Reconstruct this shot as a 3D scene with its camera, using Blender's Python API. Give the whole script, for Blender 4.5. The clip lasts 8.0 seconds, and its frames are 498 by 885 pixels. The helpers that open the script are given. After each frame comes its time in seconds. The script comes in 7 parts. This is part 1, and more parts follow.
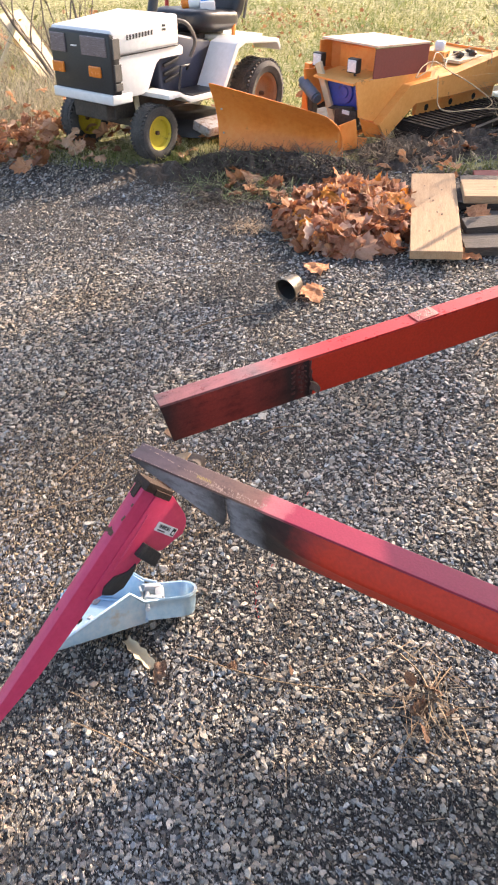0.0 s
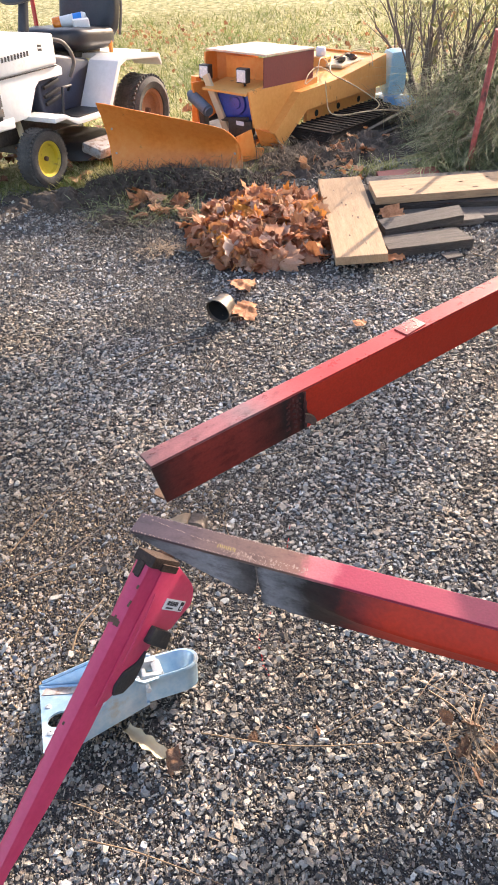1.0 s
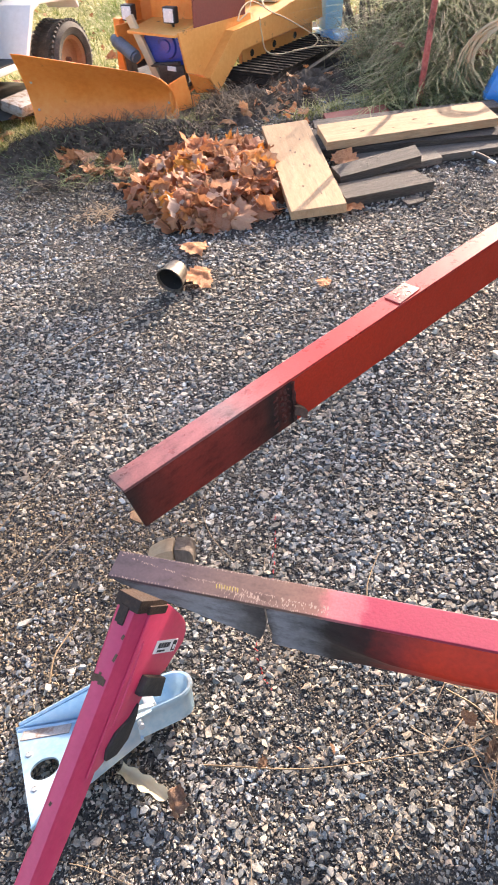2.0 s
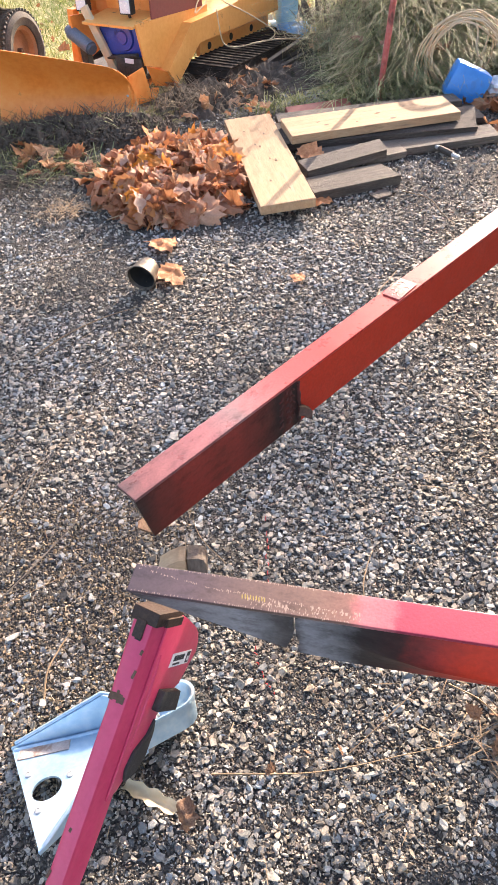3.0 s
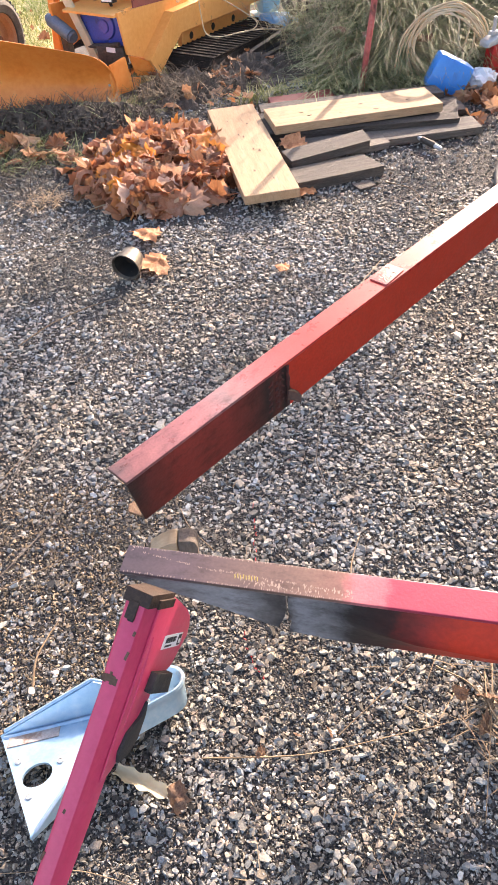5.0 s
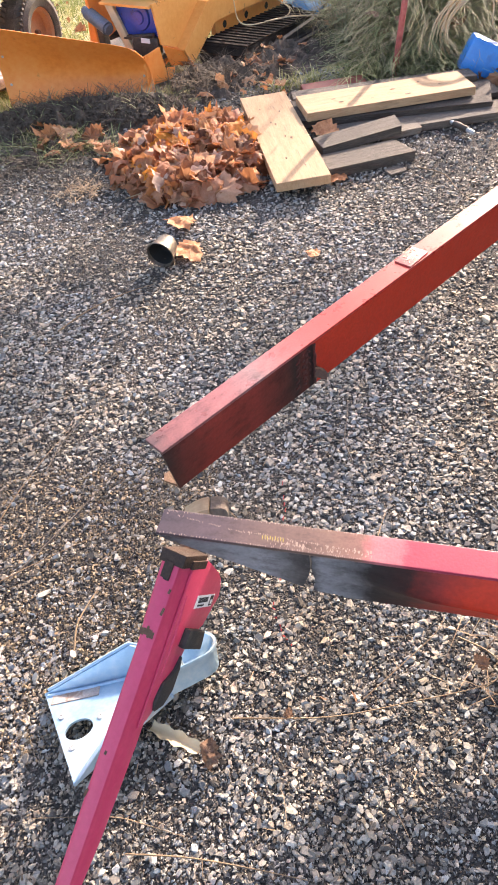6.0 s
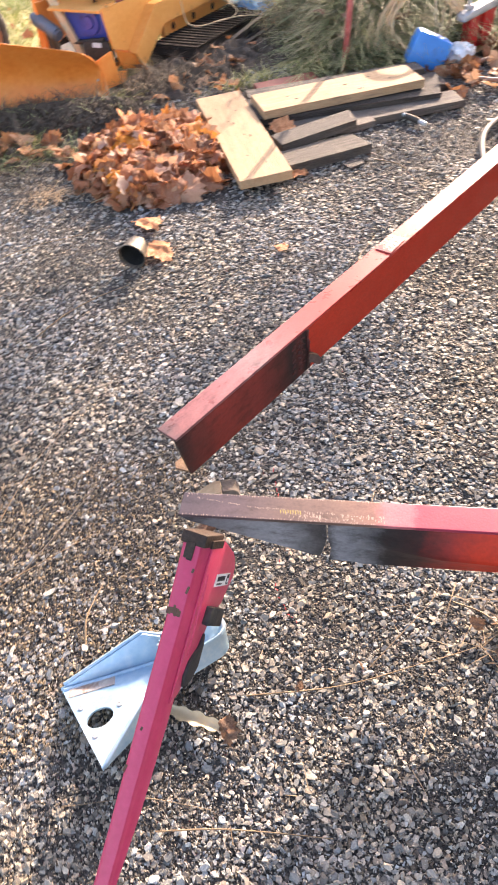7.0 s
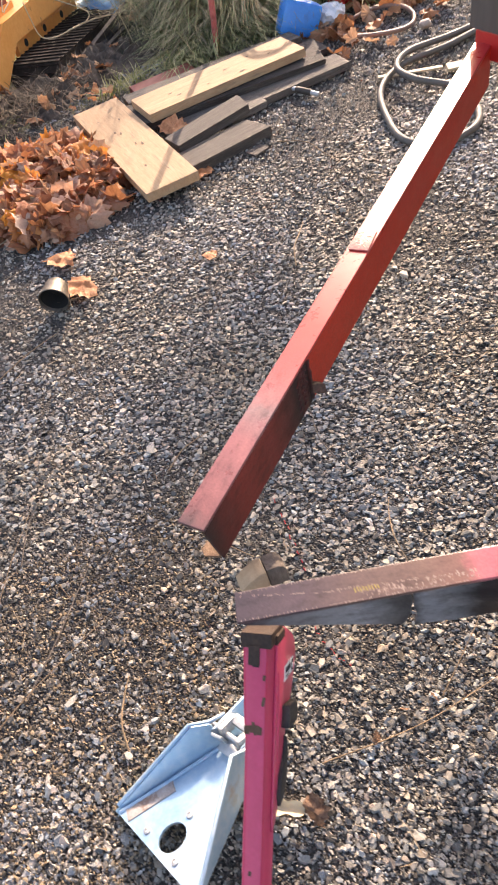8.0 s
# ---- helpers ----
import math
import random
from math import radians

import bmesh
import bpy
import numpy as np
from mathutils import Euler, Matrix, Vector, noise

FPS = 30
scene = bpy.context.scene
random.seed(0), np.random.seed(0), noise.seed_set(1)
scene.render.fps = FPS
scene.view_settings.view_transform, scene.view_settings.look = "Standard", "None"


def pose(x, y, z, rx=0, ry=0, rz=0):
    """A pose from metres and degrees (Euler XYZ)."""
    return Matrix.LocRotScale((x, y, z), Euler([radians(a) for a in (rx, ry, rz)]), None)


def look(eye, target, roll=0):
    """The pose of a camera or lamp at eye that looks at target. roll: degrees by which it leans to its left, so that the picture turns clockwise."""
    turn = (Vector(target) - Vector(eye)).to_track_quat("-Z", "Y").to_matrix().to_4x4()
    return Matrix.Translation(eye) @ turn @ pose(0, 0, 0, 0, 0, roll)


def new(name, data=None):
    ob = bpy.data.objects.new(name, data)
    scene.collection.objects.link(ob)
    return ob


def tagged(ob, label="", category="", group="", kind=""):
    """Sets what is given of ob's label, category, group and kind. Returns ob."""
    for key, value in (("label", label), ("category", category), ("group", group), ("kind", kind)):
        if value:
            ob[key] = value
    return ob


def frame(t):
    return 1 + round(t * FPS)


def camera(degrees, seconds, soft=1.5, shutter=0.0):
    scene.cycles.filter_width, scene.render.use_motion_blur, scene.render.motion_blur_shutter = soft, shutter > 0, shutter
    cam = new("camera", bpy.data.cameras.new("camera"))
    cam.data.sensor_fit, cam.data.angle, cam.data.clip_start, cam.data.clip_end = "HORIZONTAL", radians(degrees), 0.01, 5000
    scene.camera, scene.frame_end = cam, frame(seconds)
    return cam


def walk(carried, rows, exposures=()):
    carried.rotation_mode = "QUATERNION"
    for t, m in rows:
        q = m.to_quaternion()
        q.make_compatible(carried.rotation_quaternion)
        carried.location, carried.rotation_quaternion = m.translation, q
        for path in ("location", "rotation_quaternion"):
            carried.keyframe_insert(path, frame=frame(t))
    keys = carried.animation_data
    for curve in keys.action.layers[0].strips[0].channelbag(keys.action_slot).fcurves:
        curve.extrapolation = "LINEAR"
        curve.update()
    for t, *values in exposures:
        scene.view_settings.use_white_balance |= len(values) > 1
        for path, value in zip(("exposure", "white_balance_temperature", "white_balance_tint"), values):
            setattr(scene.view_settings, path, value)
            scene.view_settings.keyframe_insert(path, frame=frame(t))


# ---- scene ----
cam = camera(39.7, 8.0, 0.8, 0.22)
PATH = [
    (0, (0.312, -0.11, 1.539), (-0.069, 1.345, 0.221), -4.0),
    (0.5, (0.187, -0.027, 1.514), (-0.053, 1.487, 0.229), -4.5),
    (1, (0.106, 0.034, 1.494), (-0.01, 1.544, 0.188), -4.9),
    (1.5, (0.097, 0.147, 1.449), (-0.062, 1.598, 0.082), -8.9),
    (2, (0.053, 0.23, 1.433), (0.055, 1.649, 0.024), -6.8),
    (2.2, (0.02, 0.255, 1.434), (0.087, 1.659, 0.012), -5.4),
    (3.3, (-0.029, 0.269, 1.423), (0.102, 1.658, -0.01), -4.9),
    (3.5, (-0.027, 0.268, 1.42), (0.107, 1.639, -0.029), -4.9),
    (4, (-0.022, 0.256, 1.424), (0.137, 1.611, -0.039), -4.3),
    (4.2, (-0.028, 0.256, 1.416), (0.131, 1.622, -0.036), -4.3),
    (5.3, (-0.051, 0.254, 1.425), (0.143, 1.627, -0.017), -2.9),
    (5.5, (-0.057, 0.248, 1.432), (0.145, 1.603, -0.025), -2.3),
    (6, (-0.044, 0.191, 1.449), (0.032, 1.558, -0.009), -6.5),
    (6.2, (-0.03, 0.163, 1.446), (-0.023, 1.484, -0.056), -8.6),
    (6.5, (-0.035, 0.139, 1.458), (-0.13, 1.478, -0.026), -12.5),
    (6.8, (-0.08, 0.13, 1.483), (-0.026, 1.484, 0.011), -6.6),
    (7, (-0.123, 0.146, 1.48), (0.057, 1.492, 0.012), -6.9),
    (7.2, (-0.172, 0.15, 1.507), (0.175, 1.512, 0.084), -6.5),
    (7.5, (-0.2, 0.196, 1.483), (0.284, 1.508, 0.054), -5.1),
    (7.8, (-0.196, 0.291, 1.447), (0.202, 1.58, -0.03), -11.5),
    (8, (-0.184, 0.374, 1.451), (0.146, 1.643, -0.06), -15.5),
]
walk(cam, [(t, look(eye, target, roll)) for t, eye, target, roll in PATH],
     [(0.0, 1.75, 7050, 20), (1.0, 1.73, 6950, 20), (1.5, 1.69, 6900, 20), (2.2, 1.96, 6950, 20), (4.0, 2.01, 7150, 21.5), (5.5, 2.02, 7150, 22), (6.5, 1.97, 7200, 22.5), (7.0, 2.13, 7400, 23), (7.5, 1.88, 7450, 24), (8.0, 1.72, 7450, 23)])


# world and sun: low autumn sun, ahead and to the right
SUN_AZ, SUN_EL = radians(37), radians(22)
world = bpy.data.worlds.new("sky")
scene.world = world
world.use_nodes = True
wn = world.node_tree
sky = wn.nodes.new("ShaderNodeTexSky")
sky.sky_type, sky.sun_disc = "NISHITA", False
sky.sun_elevation, sky.sun_rotation = SUN_EL, SUN_AZ
sky.air_density, sky.dust_density = 1.0, 2.5
bg = wn.nodes["Background"]
bg.inputs["Strength"].default_value = 0.145
wn.links.new(sky.outputs["Color"], bg.inputs["Color"])
sun = new("sun", bpy.data.lights.new("sun", "SUN"))
sun.data.energy, sun.data.angle, sun.data.color = 3.0, radians(0.55), (1.0, 0.88, 0.72)
sun.matrix_world = look((30 * math.cos(SUN_EL) * math.sin(SUN_AZ), 30 * math.cos(SUN_EL) * math.cos(SUN_AZ), 30 * math.sin(SUN_EL)), (0, 0, 0))


# ---- materials ----
def mat(name, colors, scale=8.0, rough=(0.5, 0.7), metal=0.0, bump=0.0, bump_scale=60.0, spread=0.0, islands=False,
        stain=None, stain_at=(0.55, 0.7), stain_scale=4.0, stain_most=1.0, stretch=(1, 1, 1), coat=0.0, spec=0.5, hue=0.0, through_light=0.0, tight=None):
    """Two scales of noise mix the colours; stain lies over them in patches; islands or objects vary by their random number."""
    m = bpy.data.materials.new(name)
    m.use_nodes = True
    t = m.node_tree
    bsdf = t.nodes["Principled BSDF"]

    def node(kind, **sets):
        n = t.nodes.new(kind)
        for key, value in sets.items():
            n.inputs[key].default_value = value
        return n

    link = t.links.new
    co = node("ShaderNodeTexCoord")
    mp = node("ShaderNodeMapping", Scale=stretch)
    link(co.outputs["Object"], mp.inputs["Vector"])
    big = node("ShaderNodeTexNoise", Scale=scale, Detail=5.0, Roughness=0.6)
    fine = node("ShaderNodeTexNoise", Scale=scale * 9, Detail=3.0, Roughness=0.6)
    link(mp.outputs["Vector"], big.inputs["Vector"])
    link(mp.outputs["Vector"], fine.inputs["Vector"])
    mix = node("ShaderNodeMath")
    mix.operation = "MULTIPLY_ADD"
    mix.inputs[1].default_value = 0.45
    link(fine.outputs["Fac"], mix.inputs[0])
    half = node("ShaderNodeMath")
    half.operation = "MULTIPLY"
    half.inputs[1].default_value = 0.55
    link(big.outputs["Fac"], half.inputs[0])
    link(half.outputs[0], mix.inputs[2])
    value = mix.outputs[0]
    if spread:
        if islands:
            rnd = node("ShaderNodeNewGeometry").outputs["Random Per Island"]
        else:
            rnd = node("ShaderNodeObjectInfo").outputs["Random"]
        add = node("ShaderNodeMath")
        add.operation = "MULTIPLY_ADD"
        add.inputs[1].default_value = spread
        link(rnd, add.inputs[0])
        shift = node("ShaderNodeMath")
        shift.operation = "MULTIPLY_ADD"
        shift.inputs[1].default_value = max(1.0 - spread, 0.12)
        shift.inputs[2].default_value = 0.0
        link(value, shift.inputs[0])
        link(shift.outputs[0], add.inputs[2])
        value = add.outputs[0]
    ramp = node("ShaderNodeValToRGB")
    e = ramp.color_ramp.elements
    low, high = tight or ((0.32, 0.68) if not spread else (0.05, 0.95))
    while len(e) < len(colors):
        e.new(0.5)
    for k, c in enumerate(colors):
        e[k].position = low + (high - low) * k / max(len(colors) - 1, 1)
        e[k].color = (*c, 1)
    link(value, ramp.inputs["Fac"])
    out = ramp.outputs["Color"]
    if stain:
        patch = node("ShaderNodeTexNoise", Scale=stain_scale, Detail=6.0, Roughness=0.65)
        link(mp.outputs["Vector"], patch.inputs["Vector"])
        edge = node("ShaderNodeMapRange")
        edge.inputs["From Min"].default_value, edge.inputs["From Max"].default_value = stain_at
        edge.inputs["To Max"].default_value = stain_most
        link(patch.outputs["Fac"], edge.inputs["Value"])
        over = node("ShaderNodeMix")
        over.data_type = "RGBA"
        over.inputs["B"].default_value = (*stain, 1)
        link(edge.outputs["Result"], over.inputs["Factor"])
        link(out, over.inputs["A"])
        out = over.outputs["Result"]
    link(out, bsdf.inputs["Base Color"])
    rr = node("ShaderNodeMapRange")
    rr.inputs["From Min"].default_value, rr.inputs["From Max"].default_value = 0.3, 0.7
    rr.inputs["To Min"].default_value, rr.inputs["To Max"].default_value = rough
    link(big.outputs["Fac"], rr.inputs["Value"])
    link(rr.outputs["Result"], bsdf.inputs["Roughness"])
    bsdf.inputs["Metallic"].default_value = metal
    bsdf.inputs["Specular IOR Level"].default_value = spec
    bsdf.inputs["Coat Weight"].default_value = coat
    bsdf.inputs["Coat Roughness"].default_value = 0.12
    if through_light:
        thin = node("ShaderNodeBsdfTranslucent")
        link(out, thin.inputs["Color"])
        both = node("ShaderNodeMixShader")
        both.inputs["Fac"].default_value = through_light
        link(bsdf.outputs["BSDF"], both.inputs[1])
        link(thin.outputs["BSDF"], both.inputs[2])
        link(both.outputs["Shader"], t.nodes["Material Output"].inputs["Surface"])
    if bump:
        grain = node("ShaderNodeTexNoise", Scale=bump_scale, Detail=5.0, Roughness=0.65)
        link(mp.outputs["Vector"], grain.inputs["Vector"])
        b = node("ShaderNodeBump", Strength=bump, Distance=0.004)
        link(grain.outputs["Fac"], b.inputs["Height"])
        link(b.outputs["Normal"], bsdf.inputs["Normal"])
    return m




def stone_material():
    """Crushed limestone and granite: each piece has its own grey and its own cast, with dust and tan patches lying over the drive."""
    m = bpy.data.materials.new("gravel stone")
    m.use_nodes = True
    t, link = m.node_tree, m.node_tree.links.new
    bsdf = t.nodes["Principled BSDF"]
    island = t.nodes.new("ShaderNodeNewGeometry").outputs["Random Per Island"]
    co = t.nodes.new("ShaderNodeTexCoord").outputs["Object"]

    def noise_at(scale, detail, rough=0.6):
        n = t.nodes.new("ShaderNodeTexNoise")
        n.inputs["Scale"].default_value, n.inputs["Detail"].default_value, n.inputs["Roughness"].default_value = scale, detail, rough
        link(co, n.inputs["Vector"])
        return n.outputs["Fac"]

    def ramp(fac, stops):
        r = t.nodes.new("ShaderNodeValToRGB")
        e = r.color_ramp.elements
        while len(e) < len(stops):
            e.new(0.5)
        for k, (p, c) in enumerate(stops):
            e[k].position, e[k].color = p, (*c, 1)
        link(fac, r.inputs["Fac"])
        return r.outputs["Color"]

    def math_node(op, a, b, c=0.0):
        n = t.nodes.new("ShaderNodeMath")
        n.operation = op
        for k, v in enumerate((a, b, c)):
            if isinstance(v, float):
                n.inputs[k].default_value = v
            else:
                link(v, n.inputs[k])
        return n.outputs[0]

    def times(a, b):
        n = t.nodes.new("ShaderNodeMix")
        n.data_type, n.blend_type = "RGBA", "MULTIPLY"
        n.inputs["Factor"].default_value = 1.0
        link(a, n.inputs["A"])
        link(b, n.inputs["B"])
        return n.outputs["Result"]

    grey = ramp(island, [(0.0, (0.055, 0.050, 0.045)), (0.14, (0.125, 0.117, 0.107)), (0.40, (0.25, 0.236, 0.214)), (0.70, (0.37, 0.348, 0.315)), (0.92, (0.45, 0.424, 0.380)), (1.0, (0.60, 0.57, 0.52))])
    cast = ramp(math_node("FRACT", math_node("MULTIPLY", island, 61.7), 0.0),
                [(0.0, (0.80, 0.93, 1.06)), (0.25, (0.93, 0.98, 1.0)), (0.55, (1.0, 0.98, 0.94)), (0.80, (1.03, 0.97, 0.88)), (1.0, (1.05, 0.93, 0.88))])
    grain = ramp(noise_at(260, 4.0, 0.7), [(0.28, (0.66, 0.66, 0.66)), (0.72, (1.18, 1.17, 1.15))])
    earth = ramp(noise_at(1.5, 5.0), [(0.40, (0.96, 1.0, 1.06)), (0.52, (1.0, 0.97, 0.91)), (0.66, (0.94, 0.82, 0.66))])
    out = times(times(times(grey, cast), grain), earth)
    link(out, bsdf.inputs["Base Color"])
    rough = math_node("MULTIPLY_ADD", noise_at(40, 3.0), 0.4, 0.40)
    link(rough, bsdf.inputs["Roughness"])
    bsdf.inputs["Specular IOR Level"].default_value = 0.32
    bump = t.nodes.new("ShaderNodeBump")
    bump.inputs["Strength"].default_value, bump.inputs["Distance"].default_value = 0.35, 0.002
    link(noise_at(420, 4.0, 0.7), bump.inputs["Height"])
    link(bump.outputs["Normal"], bsdf.inputs["Normal"])
    return m


STONE = stone_material()
TAN_GRIT = mat("tan grit", [(0.13, 0.095, 0.06), (0.27, 0.205, 0.135), (0.40, 0.32, 0.22)], 60, (0.7, 0.9), spread=0.8, islands=True, spec=0.3)
RED = mat("red enamel", [(0.42, 0.018, 0.016), (0.55, 0.03, 0.026)], 6, (0.22, 0.42), bump=0.08, bump_scale=120, coat=0.3,
          stain=(0.16, 0.05, 0.035), stain_at=(0.68, 0.76), stain_scale=22)
RED_WORN = mat("worn dull red paint", [(0.28, 0.055, 0.05), (0.46, 0.11, 0.10), (0.54, 0.20, 0.175)], 9, (0.4, 0.65), bump=0.3, bump_scale=180,
               stain=(0.07, 0.035, 0.03), stain_at=(0.52, 0.66), stain_scale=10)
SCORCHED = mat("scorched steel", [(0.03, 0.022, 0.02), (0.10, 0.03, 0.026), (0.20, 0.03, 0.025)], 7, (0.45, 0.75), metal=0.1, bump=0.35, bump_scale=150)
PINK = mat("faded raspberry enamel", [(0.56, 0.04, 0.10), (0.68, 0.065, 0.145)], 10, (0.28, 0.42), bump=0.06, bump_scale=90,
           stain=(0.18, 0.025, 0.035), stain_at=(0.70, 0.74), stain_scale=17)
RUST = mat("brown rusted steel", [(0.05, 0.028, 0.02), (0.13, 0.07, 0.045), (0.20, 0.11, 0.07)], 18, (0.6, 0.85), metal=0.2, bump=0.5, bump_scale=150)
RUST_DARK = mat("dark brown rusted steel", [(0.022, 0.014, 0.010), (0.050, 0.029, 0.020), (0.085, 0.050, 0.034)], 22, (0.55, 0.8), metal=0.2, bump=0.5, bump_scale=170)
CUT_TIP = mat("tan torch-cut steel edge", [(0.10, 0.055, 0.030), (0.22, 0.13, 0.075), (0.36, 0.25, 0.155)], 40, (0.5, 0.7), metal=0.2, bump=0.4, bump_scale=200)
RUBBER = mat("black rubber", [(0.018, 0.018, 0.019), (0.04, 0.038, 0.036)], 14, (0.6, 0.85), bump=0.3, bump_scale=140, stain=(0.11, 0.095, 0.075),
             stain_at=(0.55, 0.75), stain_scale=9)
ZINC = mat("bluish zinc-plated steel", [(0.28, 0.46, 0.61), (0.39, 0.56, 0.68), (0.56, 0.65, 0.71)], 7, (0.30, 0.50), metal=0.72, bump=0.08, bump_scale=160,
           stain=(0.46, 0.43, 0.38), stain_at=(0.62, 0.72), stain_scale=9)
GALV = mat("dull cast zinc", [(0.38, 0.39, 0.39), (0.55, 0.56, 0.56)], 16, (0.4, 0.6), metal=0.6, bump=0.2, bump_scale=180)
STICKER = mat("scuffed sticker", [(0.22, 0.20, 0.19), (0.42, 0.41, 0.40)], 40, (0.5, 0.7), stain=(0.20, 0.14, 0.11), stain_at=(0.5, 0.6), stain_scale=30)
PAPER = mat("white paper label", [(0.72, 0.73, 0.71), (0.80, 0.80, 0.78)], 30, (0.5, 0.7))
INK = mat("black print", [(0.02, 0.02, 0.022), (0.035, 0.035, 0.035)], 30, (0.5, 0.7))
BLACK = mat("satin black plastic", [(0.012, 0.012, 0.013), (0.03, 0.03, 0.031)], 12, (0.35, 0.55), bump=0.08, stain=(0.07, 0.065, 0.055), stain_at=(0.62, 0.8))
GREY_BOARD = mat("weathered grey panel", [(0.075, 0.064, 0.056), (0.11, 0.094, 0.082), (0.15, 0.13, 0.112)], 3, (0.6, 0.85), bump=0.2, bump_scale=50, stretch=(1, 1, 0.15))
OLD_WOOD = mat("weathered grey wood", [(0.018, 0.013, 0.010), (0.062, 0.051, 0.042), (0.12, 0.103, 0.086), (0.21, 0.182, 0.150)], 5, (0.7, 0.9), bump=1.0, bump_scale=26, stretch=(1, 14, 14),
               spread=0.25, tight=(0.36, 0.68))
TAN_WOOD = mat("tan wood end", [(0.38, 0.255, 0.145), (0.52, 0.38, 0.24)], 20, (0.5, 0.7), bump=0.2)
ORANGE = mat("sun-faded orange paint", [(0.76, 0.20, 0.030), (0.86, 0.275, 0.052), (0.88, 0.34, 0.085)], 4, (0.35, 0.6), bump=0.12, bump_scale=80,
             stain=(0.20, 0.085, 0.03), stain_at=(0.64, 0.76), stain_scale=7)
YELLOW_ORANGE = mat("golden orange paint", [(0.72, 0.30, 0.066), (0.84, 0.40, 0.115)], 5, (0.35, 0.6), bump=0.12, bump_scale=80,
                    stain=(0.16, 0.07, 0.03), stain_at=(0.62, 0.72), stain_scale=11)
MAROON = mat("maroon primer", [(0.20, 0.045, 0.035), (0.27, 0.065, 0.05)], 8, (0.5, 0.7), bump=0.1)
ENGINE_BLUE = mat("engine blue paint", [(0.012, 0.04, 0.26), (0.03, 0.075, 0.40)], 12, (0.3, 0.5), coat=0.2, stain=(0.02, 0.02, 0.03), stain_at=(0.55, 0.7), stain_scale=14)
STEEL_DARK = mat("dark oily steel", [(0.025, 0.023, 0.021), (0.07, 0.06, 0.05), (0.12, 0.095, 0.075)], 9, (0.5, 0.8), metal=0.35, bump=0.4, bump_scale=90)
STEEL_BLUE = mat("blue-grey cylinder paint", [(0.09, 0.12, 0.16), (0.17, 0.21, 0.26)], 12, (0.4, 0.6), metal=0.2)
WHITE = mat("white tractor enamel", [(0.66, 0.66, 0.63), (0.80, 0.80, 0.78)], 4, (0.25, 0.45), coat=0.2, bump=0.03, stain=(0.50, 0.47, 0.40), stain_at=(0.64, 0.8))
LENS = mat("dusty headlight lens", [(0.15, 0.115, 0.115), (0.27, 0.21, 0.205)], 30, (0.15, 0.3), stretch=(1, 1, 6), coat=0.4)
REFLECTOR = mat("orange reflector", [(0.72, 0.17, 0.015), (0.86, 0.26, 0.03)], 50, (0.15, 0.3), coat=0.5)
RIM_YELLOW = mat("yellow wheel rim", [(0.55, 0.42, 0.03), (0.70, 0.55, 0.06)], 14, (0.35, 0.55), stain=(0.20, 0.13, 0.05), stain_at=(0.58, 0.7), stain_scale=18)
RIM_TAN = mat("rusty tan wheel rim", [(0.30, 0.15, 0.07), (0.48, 0.28, 0.16)], 14, (0.5, 0.7))
TYRE = mat("dusty tyre rubber", [(0.022, 0.022, 0.023), (0.06, 0.057, 0.052), (0.13, 0.12, 0.105)], 16, (0.7, 0.9), bump=0.3, bump_scale=110)
VINYL = mat("black vinyl seat", [(0.012, 0.013, 0.016), (0.03, 0.031, 0.035)], 10, (0.3, 0.5), bump=0.12, bump_scale=200)
BLUE_PLASTIC = mat("blue plastic", [(0.010, 0.20, 0.62), (0.018, 0.28, 0.76)], 8, (0.28, 0.42), coat=0.15, stain=(0.03, 0.10, 0.36), stain_at=(0.6, 0.75))
PALE_BLUE = mat("faded pale blue plastic", [(0.26, 0.52, 0.62), (0.42, 0.66, 0.74)], 9, (0.4, 0.6), bump=0.2, bump_scale=40)
BLUE_SHEET = mat("blue plastic sheet", [(0.04, 0.20, 0.42), (0.09, 0.33, 0.58)], 9, (0.3, 0.5), bump=0.3, bump_scale=30)
CLEAR = mat("cloudy clear plastic", [(0.62, 0.66, 0.68), (0.78, 0.80, 0.81)], 16, (0.12, 0.3), coat=0.5, spec=0.8)
ROPE = mat("pale beige cord", [(0.46, 0.34, 0.20), (0.64, 0.50, 0.32)], 40, (0.6, 0.8), bump=0.3, bump_scale=200)
HOSE = mat("dusty grey hose", [(0.075, 0.07, 0.062), (0.15, 0.138, 0.122)], 14, (0.5, 0.7), bump=0.2)
HOOP = mat("brown hose", [(0.22, 0.13, 0.09), (0.33, 0.20, 0.15)], 14, (0.45, 0.65))
SOIL = mat("dark loose soil", [(0.030, 0.023, 0.017), (0.075, 0.057, 0.042), (0.14, 0.11, 0.083)], 9, (0.85, 0.97), bump=1.0, bump_scale=45)
LEAF = mat("dry maple leaf", [(0.08, 0.026, 0.016), (0.52, 0.20, 0.085), (0.22, 0.070, 0.034), (0.66, 0.34, 0.19), (0.36, 0.115, 0.05), (0.74, 0.47, 0.32), (0.46, 0.165, 0.07), (0.82, 0.62, 0.48), (0.60, 0.25, 0.10), (0.90, 0.36, 0.04)], 14, (0.5, 0.75), bump=0.4, bump_scale=130,
           spread=0.9, through_light=0.45)
LEAF_LOOSE = mat("dry orange maple leaf", [(0.34, 0.12, 0.05), (0.56, 0.24, 0.10), (0.68, 0.36, 0.18)], 12, (0.5, 0.75), bump=0.4, bump_scale=60, through_light=0.22)
